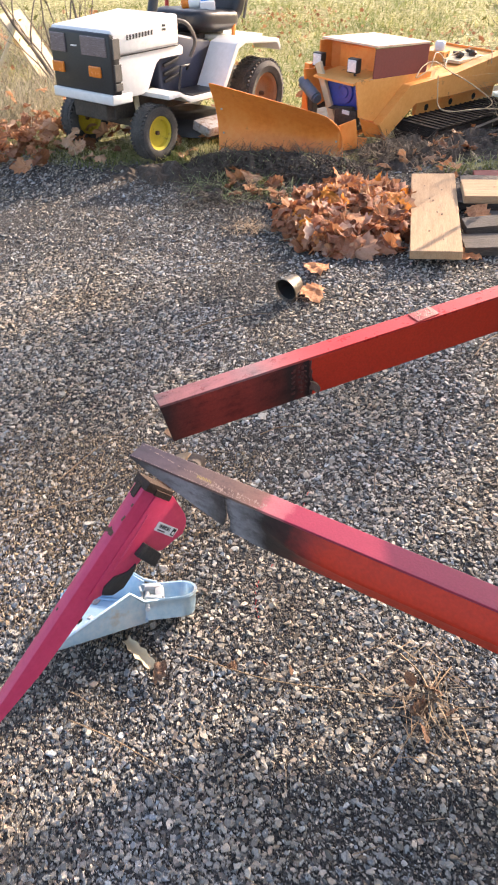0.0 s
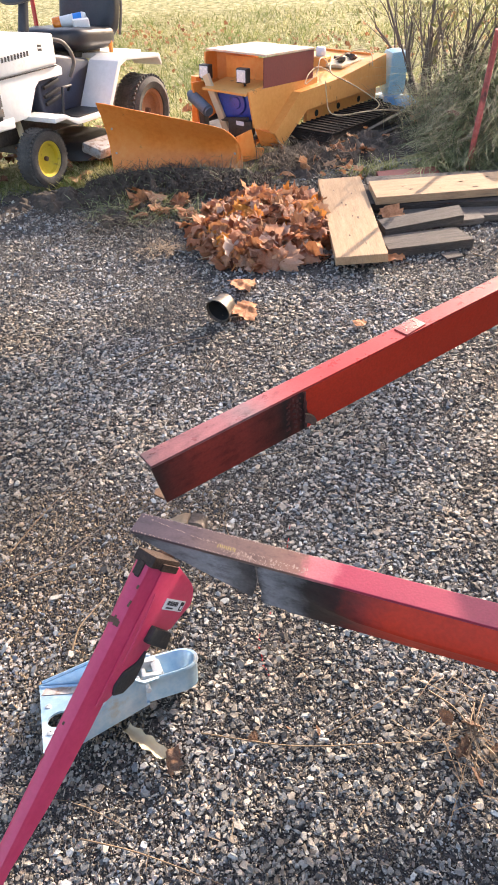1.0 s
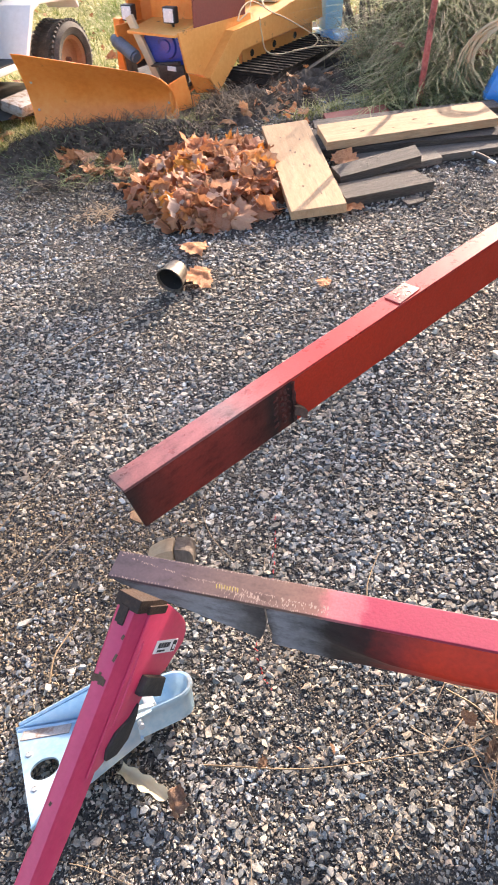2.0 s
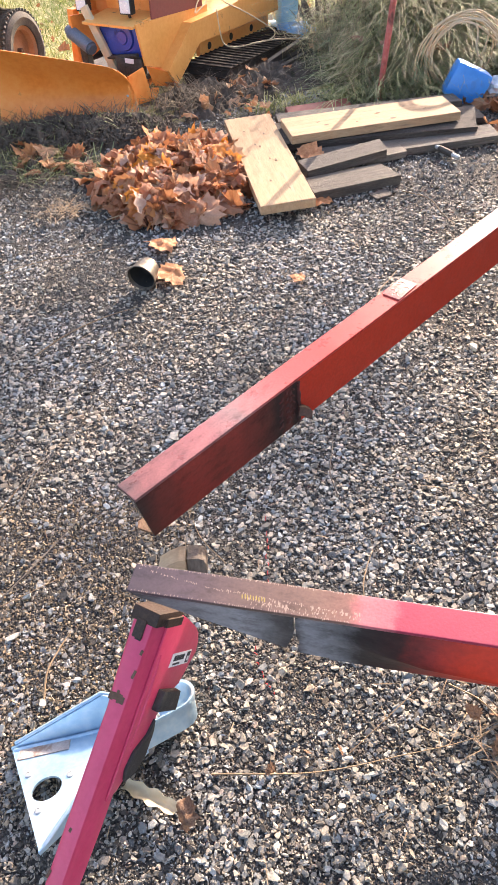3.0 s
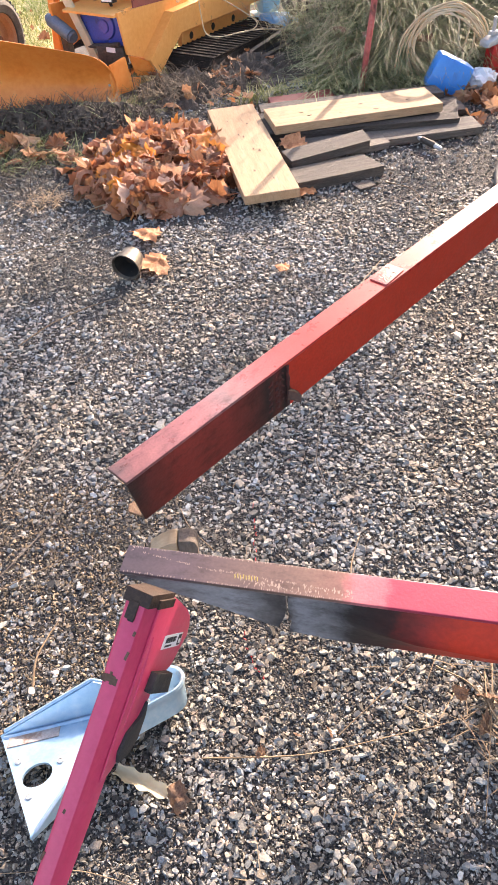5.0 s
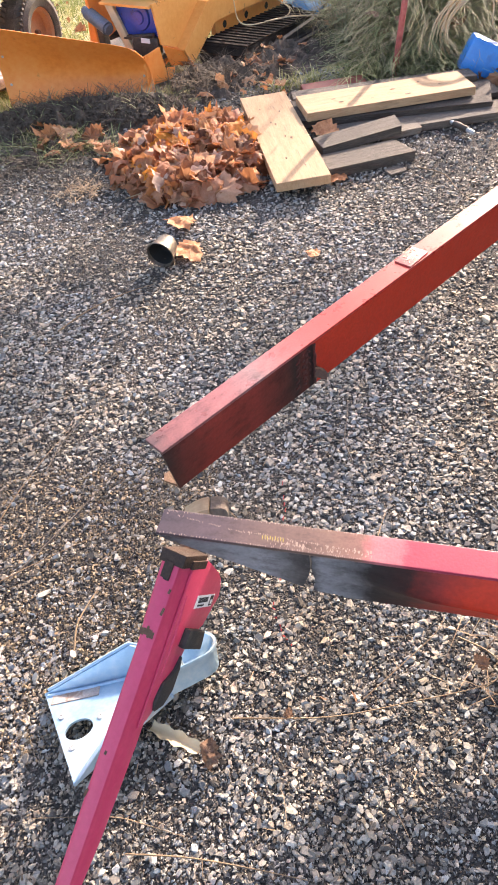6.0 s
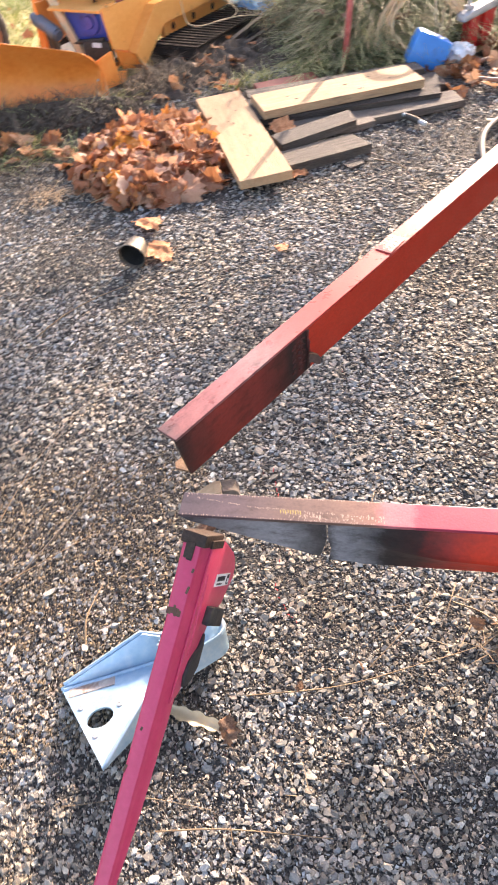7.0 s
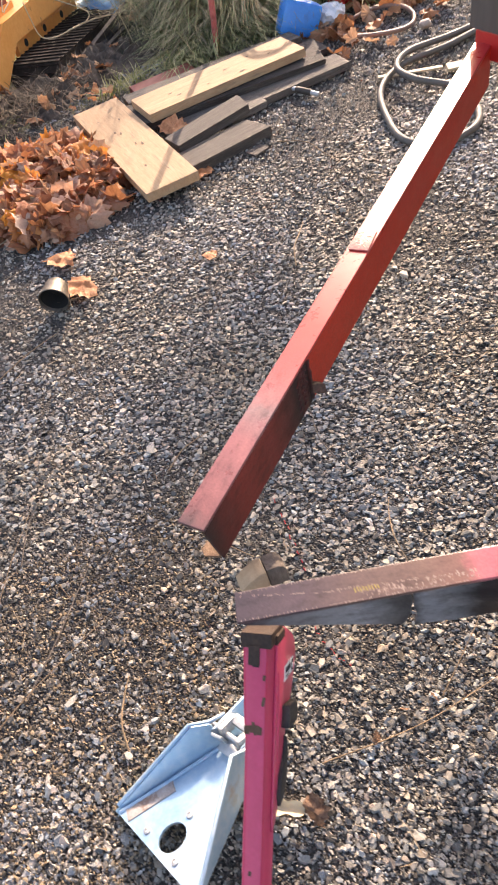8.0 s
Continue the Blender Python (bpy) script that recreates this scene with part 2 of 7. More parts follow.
LEAF_FIELD = mat("scattered dry leaves", [(0.16, 0.065, 0.03), (0.38, 0.16, 0.07), (0.50, 0.25, 0.12), (0.66, 0.43, 0.27)], 22, (0.5, 0.75), spread=0.8, islands=True,
                 through_light=0.28)
GRASS = mat("lawn grass", [(0.08, 0.105, 0.024), (0.25, 0.275, 0.075), (0.52, 0.48, 0.20), (0.82, 0.74, 0.50)], 3, (0.5, 0.7), spread=0.8, islands=True, through_light=0.45, stain=(0.17, 0.24, 0.05), stain_at=(0.50, 0.60), stain_scale=1.6, stain_most=0.65)
TALL_GRASS = mat("long dry grass", [(0.045, 0.08, 0.038), (0.15, 0.20, 0.080), (0.30, 0.345, 0.15), (0.52, 0.51, 0.28)], 3, (0.5, 0.7), spread=0.8, islands=True, through_light=0.3)
DEAD_GRASS = mat("pale dead grass", [(0.14, 0.12, 0.07), (0.27, 0.235, 0.15), (0.42, 0.36, 0.24), (0.56, 0.49, 0.35)], 3, (0.6, 0.8), spread=0.8, islands=True, through_light=0.3)
STRAW = mat("dry straw", [(0.16, 0.10, 0.055), (0.28, 0.19, 0.11), (0.44, 0.33, 0.20)], 9, (0.6, 0.8), spread=0.8, islands=True)
BARK = mat("grey-brown bark", [(0.07, 0.055, 0.043), (0.15, 0.12, 0.095), (0.22, 0.185, 0.15)], 18, (0.75, 0.95), bump=0.7, bump_scale=60, stretch=(1, 1, 0.3))
SHRUB_LEAF = mat("shrub leaf", [(0.08, 0.095, 0.025), (0.19, 0.185, 0.06), (0.34, 0.28, 0.11)], 8, (0.5, 0.7), spread=0.8, islands=True, through_light=0.35)
CREAM = mat("cream weathered wood", [(0.50, 0.40, 0.24), (0.66, 0.56, 0.38)], 5, (0.6, 0.8), bump=0.3, bump_scale=60)
BRASS = mat("tarnished metal cup", [(0.11, 0.095, 0.075), (0.24, 0.21, 0.17)], 20, (0.35, 0.55), metal=0.7, bump=0.2, stain=(0.10, 0.08, 0.06), stain_at=(0.52, 0.62), stain_scale=20)
LEAF_BROWN = mat("dark brown curled leaf", [(0.07, 0.035, 0.02), (0.18, 0.095, 0.055), (0.30, 0.18, 0.11)], 12, (0.5, 0.75), bump=0.5, bump_scale=60, through_light=0.15)
ROOTS = mat("dark roots and dead grass", [(0.022, 0.017, 0.013), (0.055, 0.043, 0.030), (0.14, 0.11, 0.072)], 9, (0.7, 0.9), spread=0.8, islands=True)
KNOT = mat("brown knot in pine", [(0.10, 0.058, 0.032), (0.17, 0.10, 0.056)], 90, (0.5, 0.7))
LID = mat("pale pinkish orange lid", [(0.58, 0.36, 0.24), (0.72, 0.50, 0.36), (0.80, 0.62, 0.48)], 6, (0.4, 0.6), bump=0.15, bump_scale=60, stretch=(6, 1, 1), tight=(0.40, 0.60))
FENCE = mat("dark stained boards", [(0.030, 0.022, 0.017), (0.055, 0.042, 0.033)], 8, (0.7, 0.9), bump=0.5, bump_scale=60, stretch=(8, 8, 1))
PALE_SCRAPE = mat("scraped pale steel", [(0.28, 0.20, 0.165), (0.42, 0.32, 0.26)], 60, (0.35, 0.55), metal=0.3)
CHALK = mat("yellow chalk", [(0.30, 0.23, 0.05), (0.40, 0.31, 0.08)], 60, (0.7, 0.9))
SHOE = mat("worn brown track steel", [(0.008, 0.006, 0.005), (0.018, 0.014, 0.011), (0.045, 0.035, 0.026)], 9, (0.8, 0.95), spec=0.2, bump=0.4, bump_scale=90)
DASH = mat("navy plastic dashboard", [(0.018, 0.024, 0.045), (0.04, 0.05, 0.085)], 10, (0.4, 0.6), bump=0.1, stain=(0.10, 0.10, 0.10), stain_at=(0.6, 0.8))
# black for cup, slot and holes: the shade inside them, as colour
SHADE_BLACK = mat("black of shaded openings", [(0.008, 0.008, 0.008), (0.02, 0.018, 0.016)], 20, (0.7, 0.9))


def fade(name, stops, noise_scale=14.0, wobble=0.10, rough=(0.35, 0.6), metal=0.0, bump=0.2, bump_scale=150, worn_to=0.3, spec=0.5):
    """Paint that gives way to burnt or bare steel along x: stops of (metres, colour), their edges broken up by noise."""
    m = bpy.data.materials.new(name)
    m.use_nodes = True
    t, link = m.node_tree, m.node_tree.links.new
    bsdf = t.nodes["Principled BSDF"]
    co, place = t.nodes.new("ShaderNodeTexCoord"), t.nodes.new("ShaderNodeSeparateXYZ")
    link(co.outputs["Object"], place.inputs["Vector"])
    n, fine = t.nodes.new("ShaderNodeTexNoise"), t.nodes.new("ShaderNodeTexNoise")
    n.inputs["Scale"].default_value, n.inputs["Detail"].default_value, n.inputs["Roughness"].default_value = noise_scale, 6, 0.7
    fine.inputs["Scale"].default_value, fine.inputs["Detail"].default_value = bump_scale, 4
    link(co.outputs["Object"], n.inputs["Vector"])
    link(co.outputs["Object"], fine.inputs["Vector"])
    add = t.nodes.new("ShaderNodeMath")
    add.operation = "MULTIPLY_ADD"
    add.inputs[1].default_value = wobble * 4
    link(n.outputs["Fac"], add.inputs[0])
    link(place.outputs["X"], add.inputs[2])
    span = t.nodes.new("ShaderNodeMapRange")
    x0, x1 = stops[0][0], stops[-1][0]
    span.inputs["From Min"].default_value, span.inputs["From Max"].default_value = x0 + wobble * 2, x1 + wobble * 2
    link(add.outputs[0], span.inputs["Value"])
    ramp = t.nodes.new("ShaderNodeValToRGB")
    e = ramp.color_ramp.elements
    while len(e) < len(stops):
        e.new(0.5)
    for k, (x, c) in enumerate(stops):
        e[k].position, e[k].color = (x - x0) / (x1 - x0), (*c, 1)
    link(span.outputs["Result"], ramp.inputs["Fac"])
    out = ramp.outputs["Color"]
    # scuffs drawn out along the beam, strong where it is worn, gone past worn_to
    drawn = t.nodes.new("ShaderNodeMapping")
    drawn.inputs["Scale"].default_value = (22, 48, 48)
    link(co.outputs["Object"], drawn.inputs["Vector"])
    scuff = t.nodes.new("ShaderNodeTexNoise")
    scuff.inputs["Scale"].default_value, scuff.inputs["Detail"].default_value, scuff.inputs["Roughness"].default_value = 1.0, 7, 0.72
    link(drawn.outputs["Vector"], scuff.inputs["Vector"])
    dark = t.nodes.new("ShaderNodeValToRGB")
    d = dark.color_ramp.elements
    d.new(0.5)
    for k, (p, c) in enumerate(((0.34, (0.55, 0.52, 0.51)), (0.48, (0.97, 0.97, 0.97)), (0.68, (1.22, 1.20, 1.18)))):
        d[k].position, d[k].color = p, (*c, 1)
    link(scuff.outputs["Fac"], dark.inputs["Fac"])
    fadeout = t.nodes.new("ShaderNodeMapRange")
    fadeout.inputs["From Min"].default_value, fadeout.inputs["From Max"].default_value = worn_to - 0.06, worn_to + 0.04
    fadeout.inputs["To Min"].default_value, fadeout.inputs["To Max"].default_value = 1.0, 0.10
    link(place.outputs["X"], fadeout.inputs["Value"])
    wear = t.nodes.new("ShaderNodeMix")
    wear.data_type, wear.blend_type = "RGBA", "MULTIPLY"
    link(fadeout.outputs["Result"], wear.inputs["Factor"])
    link(out, wear.inputs["A"])
    link(dark.outputs["Color"], wear.inputs["B"])
    out = wear.outputs["Result"]
    bsdf.inputs["Specular IOR Level"].default_value = spec
    tint = t.nodes.new("ShaderNodeMix")
    tint.data_type, tint.blend_type = "RGBA", "MULTIPLY"
    tint.inputs["Factor"].default_value = 0.35
    grey = t.nodes.new("ShaderNodeValToRGB")
    grey.color_ramp.elements[0].position, grey.color_ramp.elements[1].position = 0.3, 0.65
    grey.color_ramp.elements[0].color, grey.color_ramp.elements[1].color = (0.45, 0.45, 0.45, 1), (1, 1, 1, 1)
    link(fine.outputs["Fac"], grey.inputs["Fac"])
    link(out, tint.inputs["A"])
    link(grey.outputs["Color"], tint.inputs["B"])
    link(tint.outputs["Result"], bsdf.inputs["Base Color"])
    rr = t.nodes.new("ShaderNodeMapRange")
    rr.inputs["To Min"].default_value, rr.inputs["To Max"].default_value = rough
    link(n.outputs["Fac"], rr.inputs["Value"])
    link(rr.outputs["Result"], bsdf.inputs["Roughness"])
    bsdf.inputs["Metallic"].default_value = metal
    b = t.nodes.new("ShaderNodeBump")
    b.inputs["Strength"].default_value, b.inputs["Distance"].default_value = bump, 0.003
    link(fine.outputs["Fac"], b.inputs["Height"])
    link(b.outputs["Normal"], bsdf.inputs["Normal"])
    return m


R1, R2 = (0.52, 0.026, 0.024), (0.50, 0.024, 0.022)
R3 = (0.60, 0.040, 0.016)
A_TOP = fade("red paint worn dull towards the cut", [(0.0, (0.13, 0.075, 0.072)), (0.03, (0.24, 0.095, 0.092)), (0.16, (0.33, 0.125, 0.125)), (0.22, (0.29, 0.17, 0.165)), (0.27, (0.42, 0.115, 0.11)), (0.33, (0.50, 0.07, 0.066)), (0.42, R1)], 24, 0.022, rough=(0.20, 0.38), bump=0.06, bump_scale=300, worn_to=0.34)
A_WEB = fade("red paint scorched towards the cut", [(0.0, (0.035, 0.022, 0.020)), (0.04, (0.15, 0.030, 0.024)), (0.10, (0.27, 0.036, 0.026)), (0.20, (0.24, 0.034, 0.025)), (0.26, (0.12, 0.024, 0.019)), (0.30, (0.028, 0.018, 0.016)), (0.32, (0.12, 0.024, 0.018)), (0.338, (0.022, 0.016, 0.015)), (0.346, (0.04, 0.018, 0.016)), (0.350, R3)], 30, 0.010, bump=0.12, bump_scale=220, worn_to=0.34, spec=0.3)
# the red of this top face is mauve: sky reflection put into its colour
B_TOP = fade("brown ground steel fading into red paint tinted by sky", [(0.0, (0.060, 0.044, 0.052)), (0.08, (0.085, 0.058, 0.064)), (0.15, (0.13, 0.082, 0.070)), (0.24, (0.17, 0.098, 0.074)), (0.285, (0.22, 0.105, 0.08)), (0.30, (0.50, 0.15, 0.16)), (0.335, (0.47, 0.12, 0.14)), (0.345, (0.36, 0.040, 0.072))], 30, 0.010, rough=(0.25, 0.42), bump=0.08, bump_scale=260)
B_SIDE = fade("bare steel fading through soot into red paint", [(0.0, (0.05, 0.048, 0.05)), (0.05, (0.17, 0.17, 0.18)), (0.15, (0.29, 0.29, 0.305)), (0.195, (0.10, 0.095, 0.095)), (0.215, (0.05, 0.047, 0.047)), (0.235, (0.25, 0.25, 0.265)), (0.27, (0.20, 0.20, 0.21)), (0.305, (0.03, 0.026, 0.026)), (0.345, (0.045, 0.018, 0.017)), (0.39, (0.30, 0.03, 0.024)), (0.43, R3)], 22, 0.020, metal=0.1, bump=0.1, worn_to=0.40, spec=0.3)


def ground_material():
    """Stone dust and soil on the drive, darkened for the shade between stones; lawn soil and dry grass past its edge.
    """
    m = bpy.data.materials.new("drive and lawn")
    m.use_nodes = True
    t, link = m.node_tree, m.node_tree.links.new
    bsdf = t.nodes["Principled BSDF"]
    co = t.nodes.new("ShaderNodeTexCoord")

    def noise_ramp(scale, colors, detail=6.0):
        n, r = t.nodes.new("ShaderNodeTexNoise"), t.nodes.new("ShaderNodeValToRGB")
        n.inputs["Scale"].default_value, n.inputs["Detail"].default_value, n.inputs["Roughness"].default_value = scale, detail, 0.7
        link(co.outputs["Object"], n.inputs["Vector"])
        link(n.outputs["Fac"], r.inputs["Fac"])
        e = r.color_ramp.elements
        while len(e) < len(colors):
            e.new(0.5)
        for k, c in enumerate(colors):
            e[k].position, e[k].color = 0.3 + 0.4 * k / (len(colors) - 1), (*c, 1)
        return r.outputs["Color"], n.outputs["Fac"]

    # drive colours go near black: shade in the stone gaps is painted in
    drive, fac = noise_ramp(14, [(0.020, 0.017, 0.014), (0.045, 0.038, 0.031), (0.09, 0.076, 0.060)])
    speck = t.nodes.new("ShaderNodeTexVoronoi")
    speck.inputs["Scale"].default_value = 210
    link(co.outputs["Object"], speck.inputs["Vector"])
    grey = t.nodes.new("ShaderNodeValToRGB")
    ge = grey.color_ramp.elements
    ge[0].color, ge[1].color = (0.016, 0.015, 0.014, 1), (0.17, 0.158, 0.142, 1)
    tone = t.nodes.new("ShaderNodeSeparateColor")
    link(speck.outputs["Color"], tone.inputs["Color"])
    link(tone.outputs["Red"], grey.inputs["Fac"])
    stones = t.nodes.new("ShaderNodeMix")
    stones.data_type = "RGBA"
    stones.inputs["Factor"].default_value = 0.6
    link(drive, stones.inputs["A"])
    link(grey.outputs["Color"], stones.inputs["B"])
    lawn, _ = noise_ramp(13.0, [(0.07, 0.075, 0.025), (0.26, 0.255, 0.09), (0.50, 0.45, 0.22), (0.72, 0.65, 0.44)], 10.0)
    place = t.nodes.new("ShaderNodeSeparateXYZ")
    link(co.outputs["Object"], place.inputs["Vector"])
    wob = t.nodes.new("ShaderNodeMath")
    wob.operation = "MULTIPLY_ADD"
    wob.inputs[1].default_value = 0.5
    link(fac, wob.inputs[0])
    link(place.outputs["Y"], wob.inputs[2])
    step = t.nodes.new("ShaderNodeMapRange")
    step.inputs["From Min"].default_value, step.inputs["From Max"].default_value = 4.3, 4.5
    link(wob.outputs[0], step.inputs["Value"])
    both = t.nodes.new("ShaderNodeMix")
    both.data_type = "RGBA"
    link(step.outputs["Result"], both.inputs["Factor"])
    link(stones.outputs["Result"], both.inputs["A"])
    link(lawn, both.inputs["B"])
    link(both.outputs["Result"], bsdf.inputs["Base Color"])
    bsdf.inputs["Roughness"].default_value = 0.93
    bump = t.nodes.new("ShaderNodeBump")
    bump.inputs["Strength"].default_value, bump.inputs["Distance"].default_value = 0.9, 0.01
    link(speck.outputs["Distance"], bump.inputs["Height"])
    link(bump.outputs["Normal"], bsdf.inputs["Normal"])
    return m


GROUND = ground_material()

# ---- mesh tools ----
UP = Vector((0, 0, 1))


def thing(name, label, category, m=None, group="", kind=""):
    ob = tagged(new(name), label, category, group, kind)
    ob.empty_display_size = 0.1
    if m is not None:
        ob.matrix_world = m
    return ob


def finish(bm, name, material, smooth=None):
    me = bpy.data.meshes.new(name)
    bmesh.ops.recalc_face_normals(bm, faces=bm.faces[:])
    bm.to_mesh(me)
    bm.free()
    me.materials.append(material)
    if smooth:
        me.shade_smooth()
        me.set_sharp_from_angle(angle=radians(smooth))
    return me


def part(name, bm, material, parent, label="", smooth=None, m=None):
    ob = new(name, finish(bm, name, material, smooth))
    ob.parent = parent
    if m is not None:
        ob.matrix_basis = m
    return tagged(ob, label)


def box(bm, size, at=(0, 0, 0), turn=None, bevel=0.0, wide=None):
    """A block of that size about at; turn: an Euler in degrees; wide: scales of the top face in x and y."""
    made = bmesh.ops.create_cube(bm, size=1.0)["verts"]
    for v in made:
        v.co = Vector((v.co.x * size[0], v.co.y * size[1], v.co.z * size[2]))
        if wide and v.co.z > 0:
            v.co.x, v.co.y = v.co.x * wide[0], v.co.y * wide[1]
    if bevel:
        edges = list({e for v in made for e in v.link_edges})
        made = list({v for f in bmesh.ops.bevel(bm, geom=edges, offset=bevel, segments=2, profile=0.6, affect="EDGES")["faces"] for v in f.verts} | {v for v in made if v.is_valid})
    m = Matrix.Translation(at) @ (pose(0, 0, 0, *turn) if turn else Matrix())
    bmesh.ops.transform(bm, matrix=m, verts=made)
    return bm


def prism(bm, outline, thick, m=None, bevel=0.0):
    """An outline in x and y, made thick along z from 0, laid by m."""
    low = [bm.verts.new((x, y, 0)) for x, y in outline]
    face = bm.faces.new(low)
    up = bmesh.ops.extrude_face_region(bm, geom=[face])["geom"]
    tops = [v for v in up if isinstance(v, bmesh.types.BMVert)]
    for v in tops:
        v.co.z += thick
    made = low + tops
    if bevel:
        edges = list({e for v in made for e in v.link_edges})
        made = list({v for f in bmesh.ops.bevel(bm, geom=edges, offset=bevel, segments=2, profile=0.6, affect="EDGES")["faces"] for v in f.verts} | {v for v in made if v.is_valid})
    if m is not None:
        bmesh.ops.transform(bm, matrix=m, verts=made)
    return bm


def lathe(bm, profile, m=None, segs=24, closed=False):
    """Rings of (radius, height) round z, laid by m."""
    rings = []
    for r, h in profile:
        if r < 1e-5:
            rings.append([bm.verts.new((0, 0, h))])
        else:
            rings.append([bm.verts.new((r * math.cos(2 * math.pi * k / segs), r * math.sin(2 * math.pi * k / segs), h)) for k in range(segs)])
    pairs = list(zip(rings, rings[1:])) + ([(rings[-1], rings[0])] if closed else [])
    for a, b in pairs:
        for k in range(segs):
            q = [a[k % len(a)], a[(k + 1) % len(a)], b[(k + 1) % len(b)], b[k % len(b)]]
            q = list(dict.fromkeys(q))
            if len(q) > 2:
                bm.faces.new(q)
    if m is not None:
        bmesh.ops.transform(bm, matrix=m, verts=[v for ring in rings for v in ring])
    return bm


def rod(bm, a, b, r, r2=None, segs=12):
    a, b = Vector(a), Vector(b)
    m = Matrix.Translation(a) @ (b - a).to_track_quat("Z", "Y").to_matrix().to_4x4()
    d = (b - a).length
    return lathe(bm, [(0, 0), (r, 0), (r2 or r, d), (0, d)], m, segs)


def tube(bm, pts, r, segs=8, ends=True):
    """A pipe along points; r: one radius or one for each point."""
    pts = [Vector(p) for p in pts]
    rs = r if isinstance(r, (list, tuple)) else [r] * len(pts)
    rings, side = [], None
    for k, p in enumerate(pts):
        d = (pts[min(k + 1, len(pts) - 1)] - pts[max(k - 1, 0)]).normalized()
        side = (d.orthogonal() if side is None else side - d * side.dot(d)).normalized()
        over = d.cross(side)
        rings.append([bm.verts.new(p + rs[k] * (math.cos(a) * side + math.sin(a) * over)) for a in (2 * math.pi * j / segs for j in range(segs))])
    for a, b in zip(rings, rings[1:]):
        for j in range(segs):
            bm.faces.new((a[j], a[(j + 1) % segs], b[(j + 1) % segs], b[j]))
    if ends:
        bm.faces.new(rings[0][::-1])
        bm.faces.new(rings[-1])
    return bm


def loft(bm, rings):
    """Skin between closed rings of equal count, capped at both ends."""
    made = [[bm.verts.new(p) for p in ring] for ring in rings]
    n = len(made[0])
    for low, high in zip(made, made[1:]):
        for k in range(n):
            bm.faces.new((low[k], low[(k + 1) % n], high[(k + 1) % n], high[k]))
    bm.faces.new(made[0][::-1])
    bm.faces.new(made[-1])
    return bm


def curve_points(pts, n=10):
    """Points of a smooth line through the given ones."""
    p = [Vector(q) for q in pts]
    p = [2 * p[0] - p[1]] + p + [2 * p[-1] - p[-2]]
    out = []
    for a, b, c, d in zip(p, p[1:], p[2:], p[3:]):
        for k in range(n):
            t = k / n
            out.append(0.5 * (2 * b + (c - a) * t + (2 * a - 5 * b + 4 * c - d) * t * t + (3 * b - a - 3 * c + d) * t ** 3))
    return out + [p[-2]]


def soup(name, verts, faces, material, kind="stuff", label="", category="", smooth=False, parent=None):
    """One mesh from arrays of places and of faces of one size."""
    me = bpy.data.meshes.new(name)
    n, k = faces.shape
    me.vertices.add(len(verts))
    me.vertices.foreach_set("co", verts.astype(np.float32).ravel())
    me.loops.add(n * k)
    me.loops.foreach_set("vertex_index", faces.astype(np.int32).ravel())
    me.polygons.add(n)
    me.polygons.foreach_set("loop_start", np.arange(0, n * k, k, dtype=np.int32))
    me.polygons.foreach_set("use_smooth", np.full(n, smooth))
    me.update(calc_edges=True)
    me.materials.append(material)
    ob = new(name, me)
    ob.parent = parent
    return tagged(ob, label, category, "", kind)


def ground_z(x, y):
    """The height of the ground: shallow dips on the drive, and a lawn that falls away."""
    return 0.006 * np.sin(2.1 * x + 0.7) * np.cos(1.7 * y) + 0.004 * np.sin(5.3 * x + 2.9 * y) - 0.004 - 0.09 * np.clip(y - 4.35, 0, 3.2)


def turns(n, rng, flat=0.0):
    """n random rotations; flat: how near the z axis stays upright."""
    q = rng.normal(size=(n, 4))
    if flat:
        q[:, 1:3] *= 1 - flat
    q /= np.linalg.norm(q, axis=1)[:, None]
    w, x, y, z = q.T
    return np.stack([1 - 2 * (y * y + z * z), 2 * (x * y - z * w), 2 * (x * z + y * w), 2 * (x * y + z * w), 1 - 2 * (x * x + z * z), 2 * (y * z - x * w),
                     2 * (x * z - y * w), 2 * (y * z + x * w), 1 - 2 * (x * x + y * y)], 1).reshape(-1, 3, 3)

# ---- ground ----
xs = np.concatenate([[-900, -200, -60, -25, -12], np.linspace(-7, 7, 113), [12, 25, 60, 200, 900]])
ys = np.concatenate([[-900, -200, -60, -20, -8], np.linspace(-4, 11, 121), [16, 30, 70, 200, 900]])
gx, gy = np.meshgrid(xs, ys, indexing="ij")
gz = ground_z(gx, gy) * ((abs(gx) < 12) & (abs(gy) < 16))
rows, cols = gx.shape
idx = np.arange(rows * cols).reshape(rows, cols)
quads = np.stack([idx[:-1, :-1], idx[1:, :-1], idx[1:, 1:], idx[:-1, 1:]], -1).reshape(-1, 4)
soup("ground", np.stack([gx, gy, gz], -1).reshape(-1, 3), quads, GROUND, "structure", "gravel drive of crushed grey stone running into a dry autumn lawn", "ground", True)


def scatter(rng, n, y0, y1, x0, x1):
    """Places in a strip whose sides run from the pair x0 at y0 to the pair x1 at y1."""
    y = rng.uniform(y0, y1, n)
    t = (y - y0) / (y1 - y0)
    left, right = x0[0] + t * (x1[0] - x0[0]), x0[1] + t * (x1[1] - x0[1])
    return left + (right - left) * rng.random(n), y


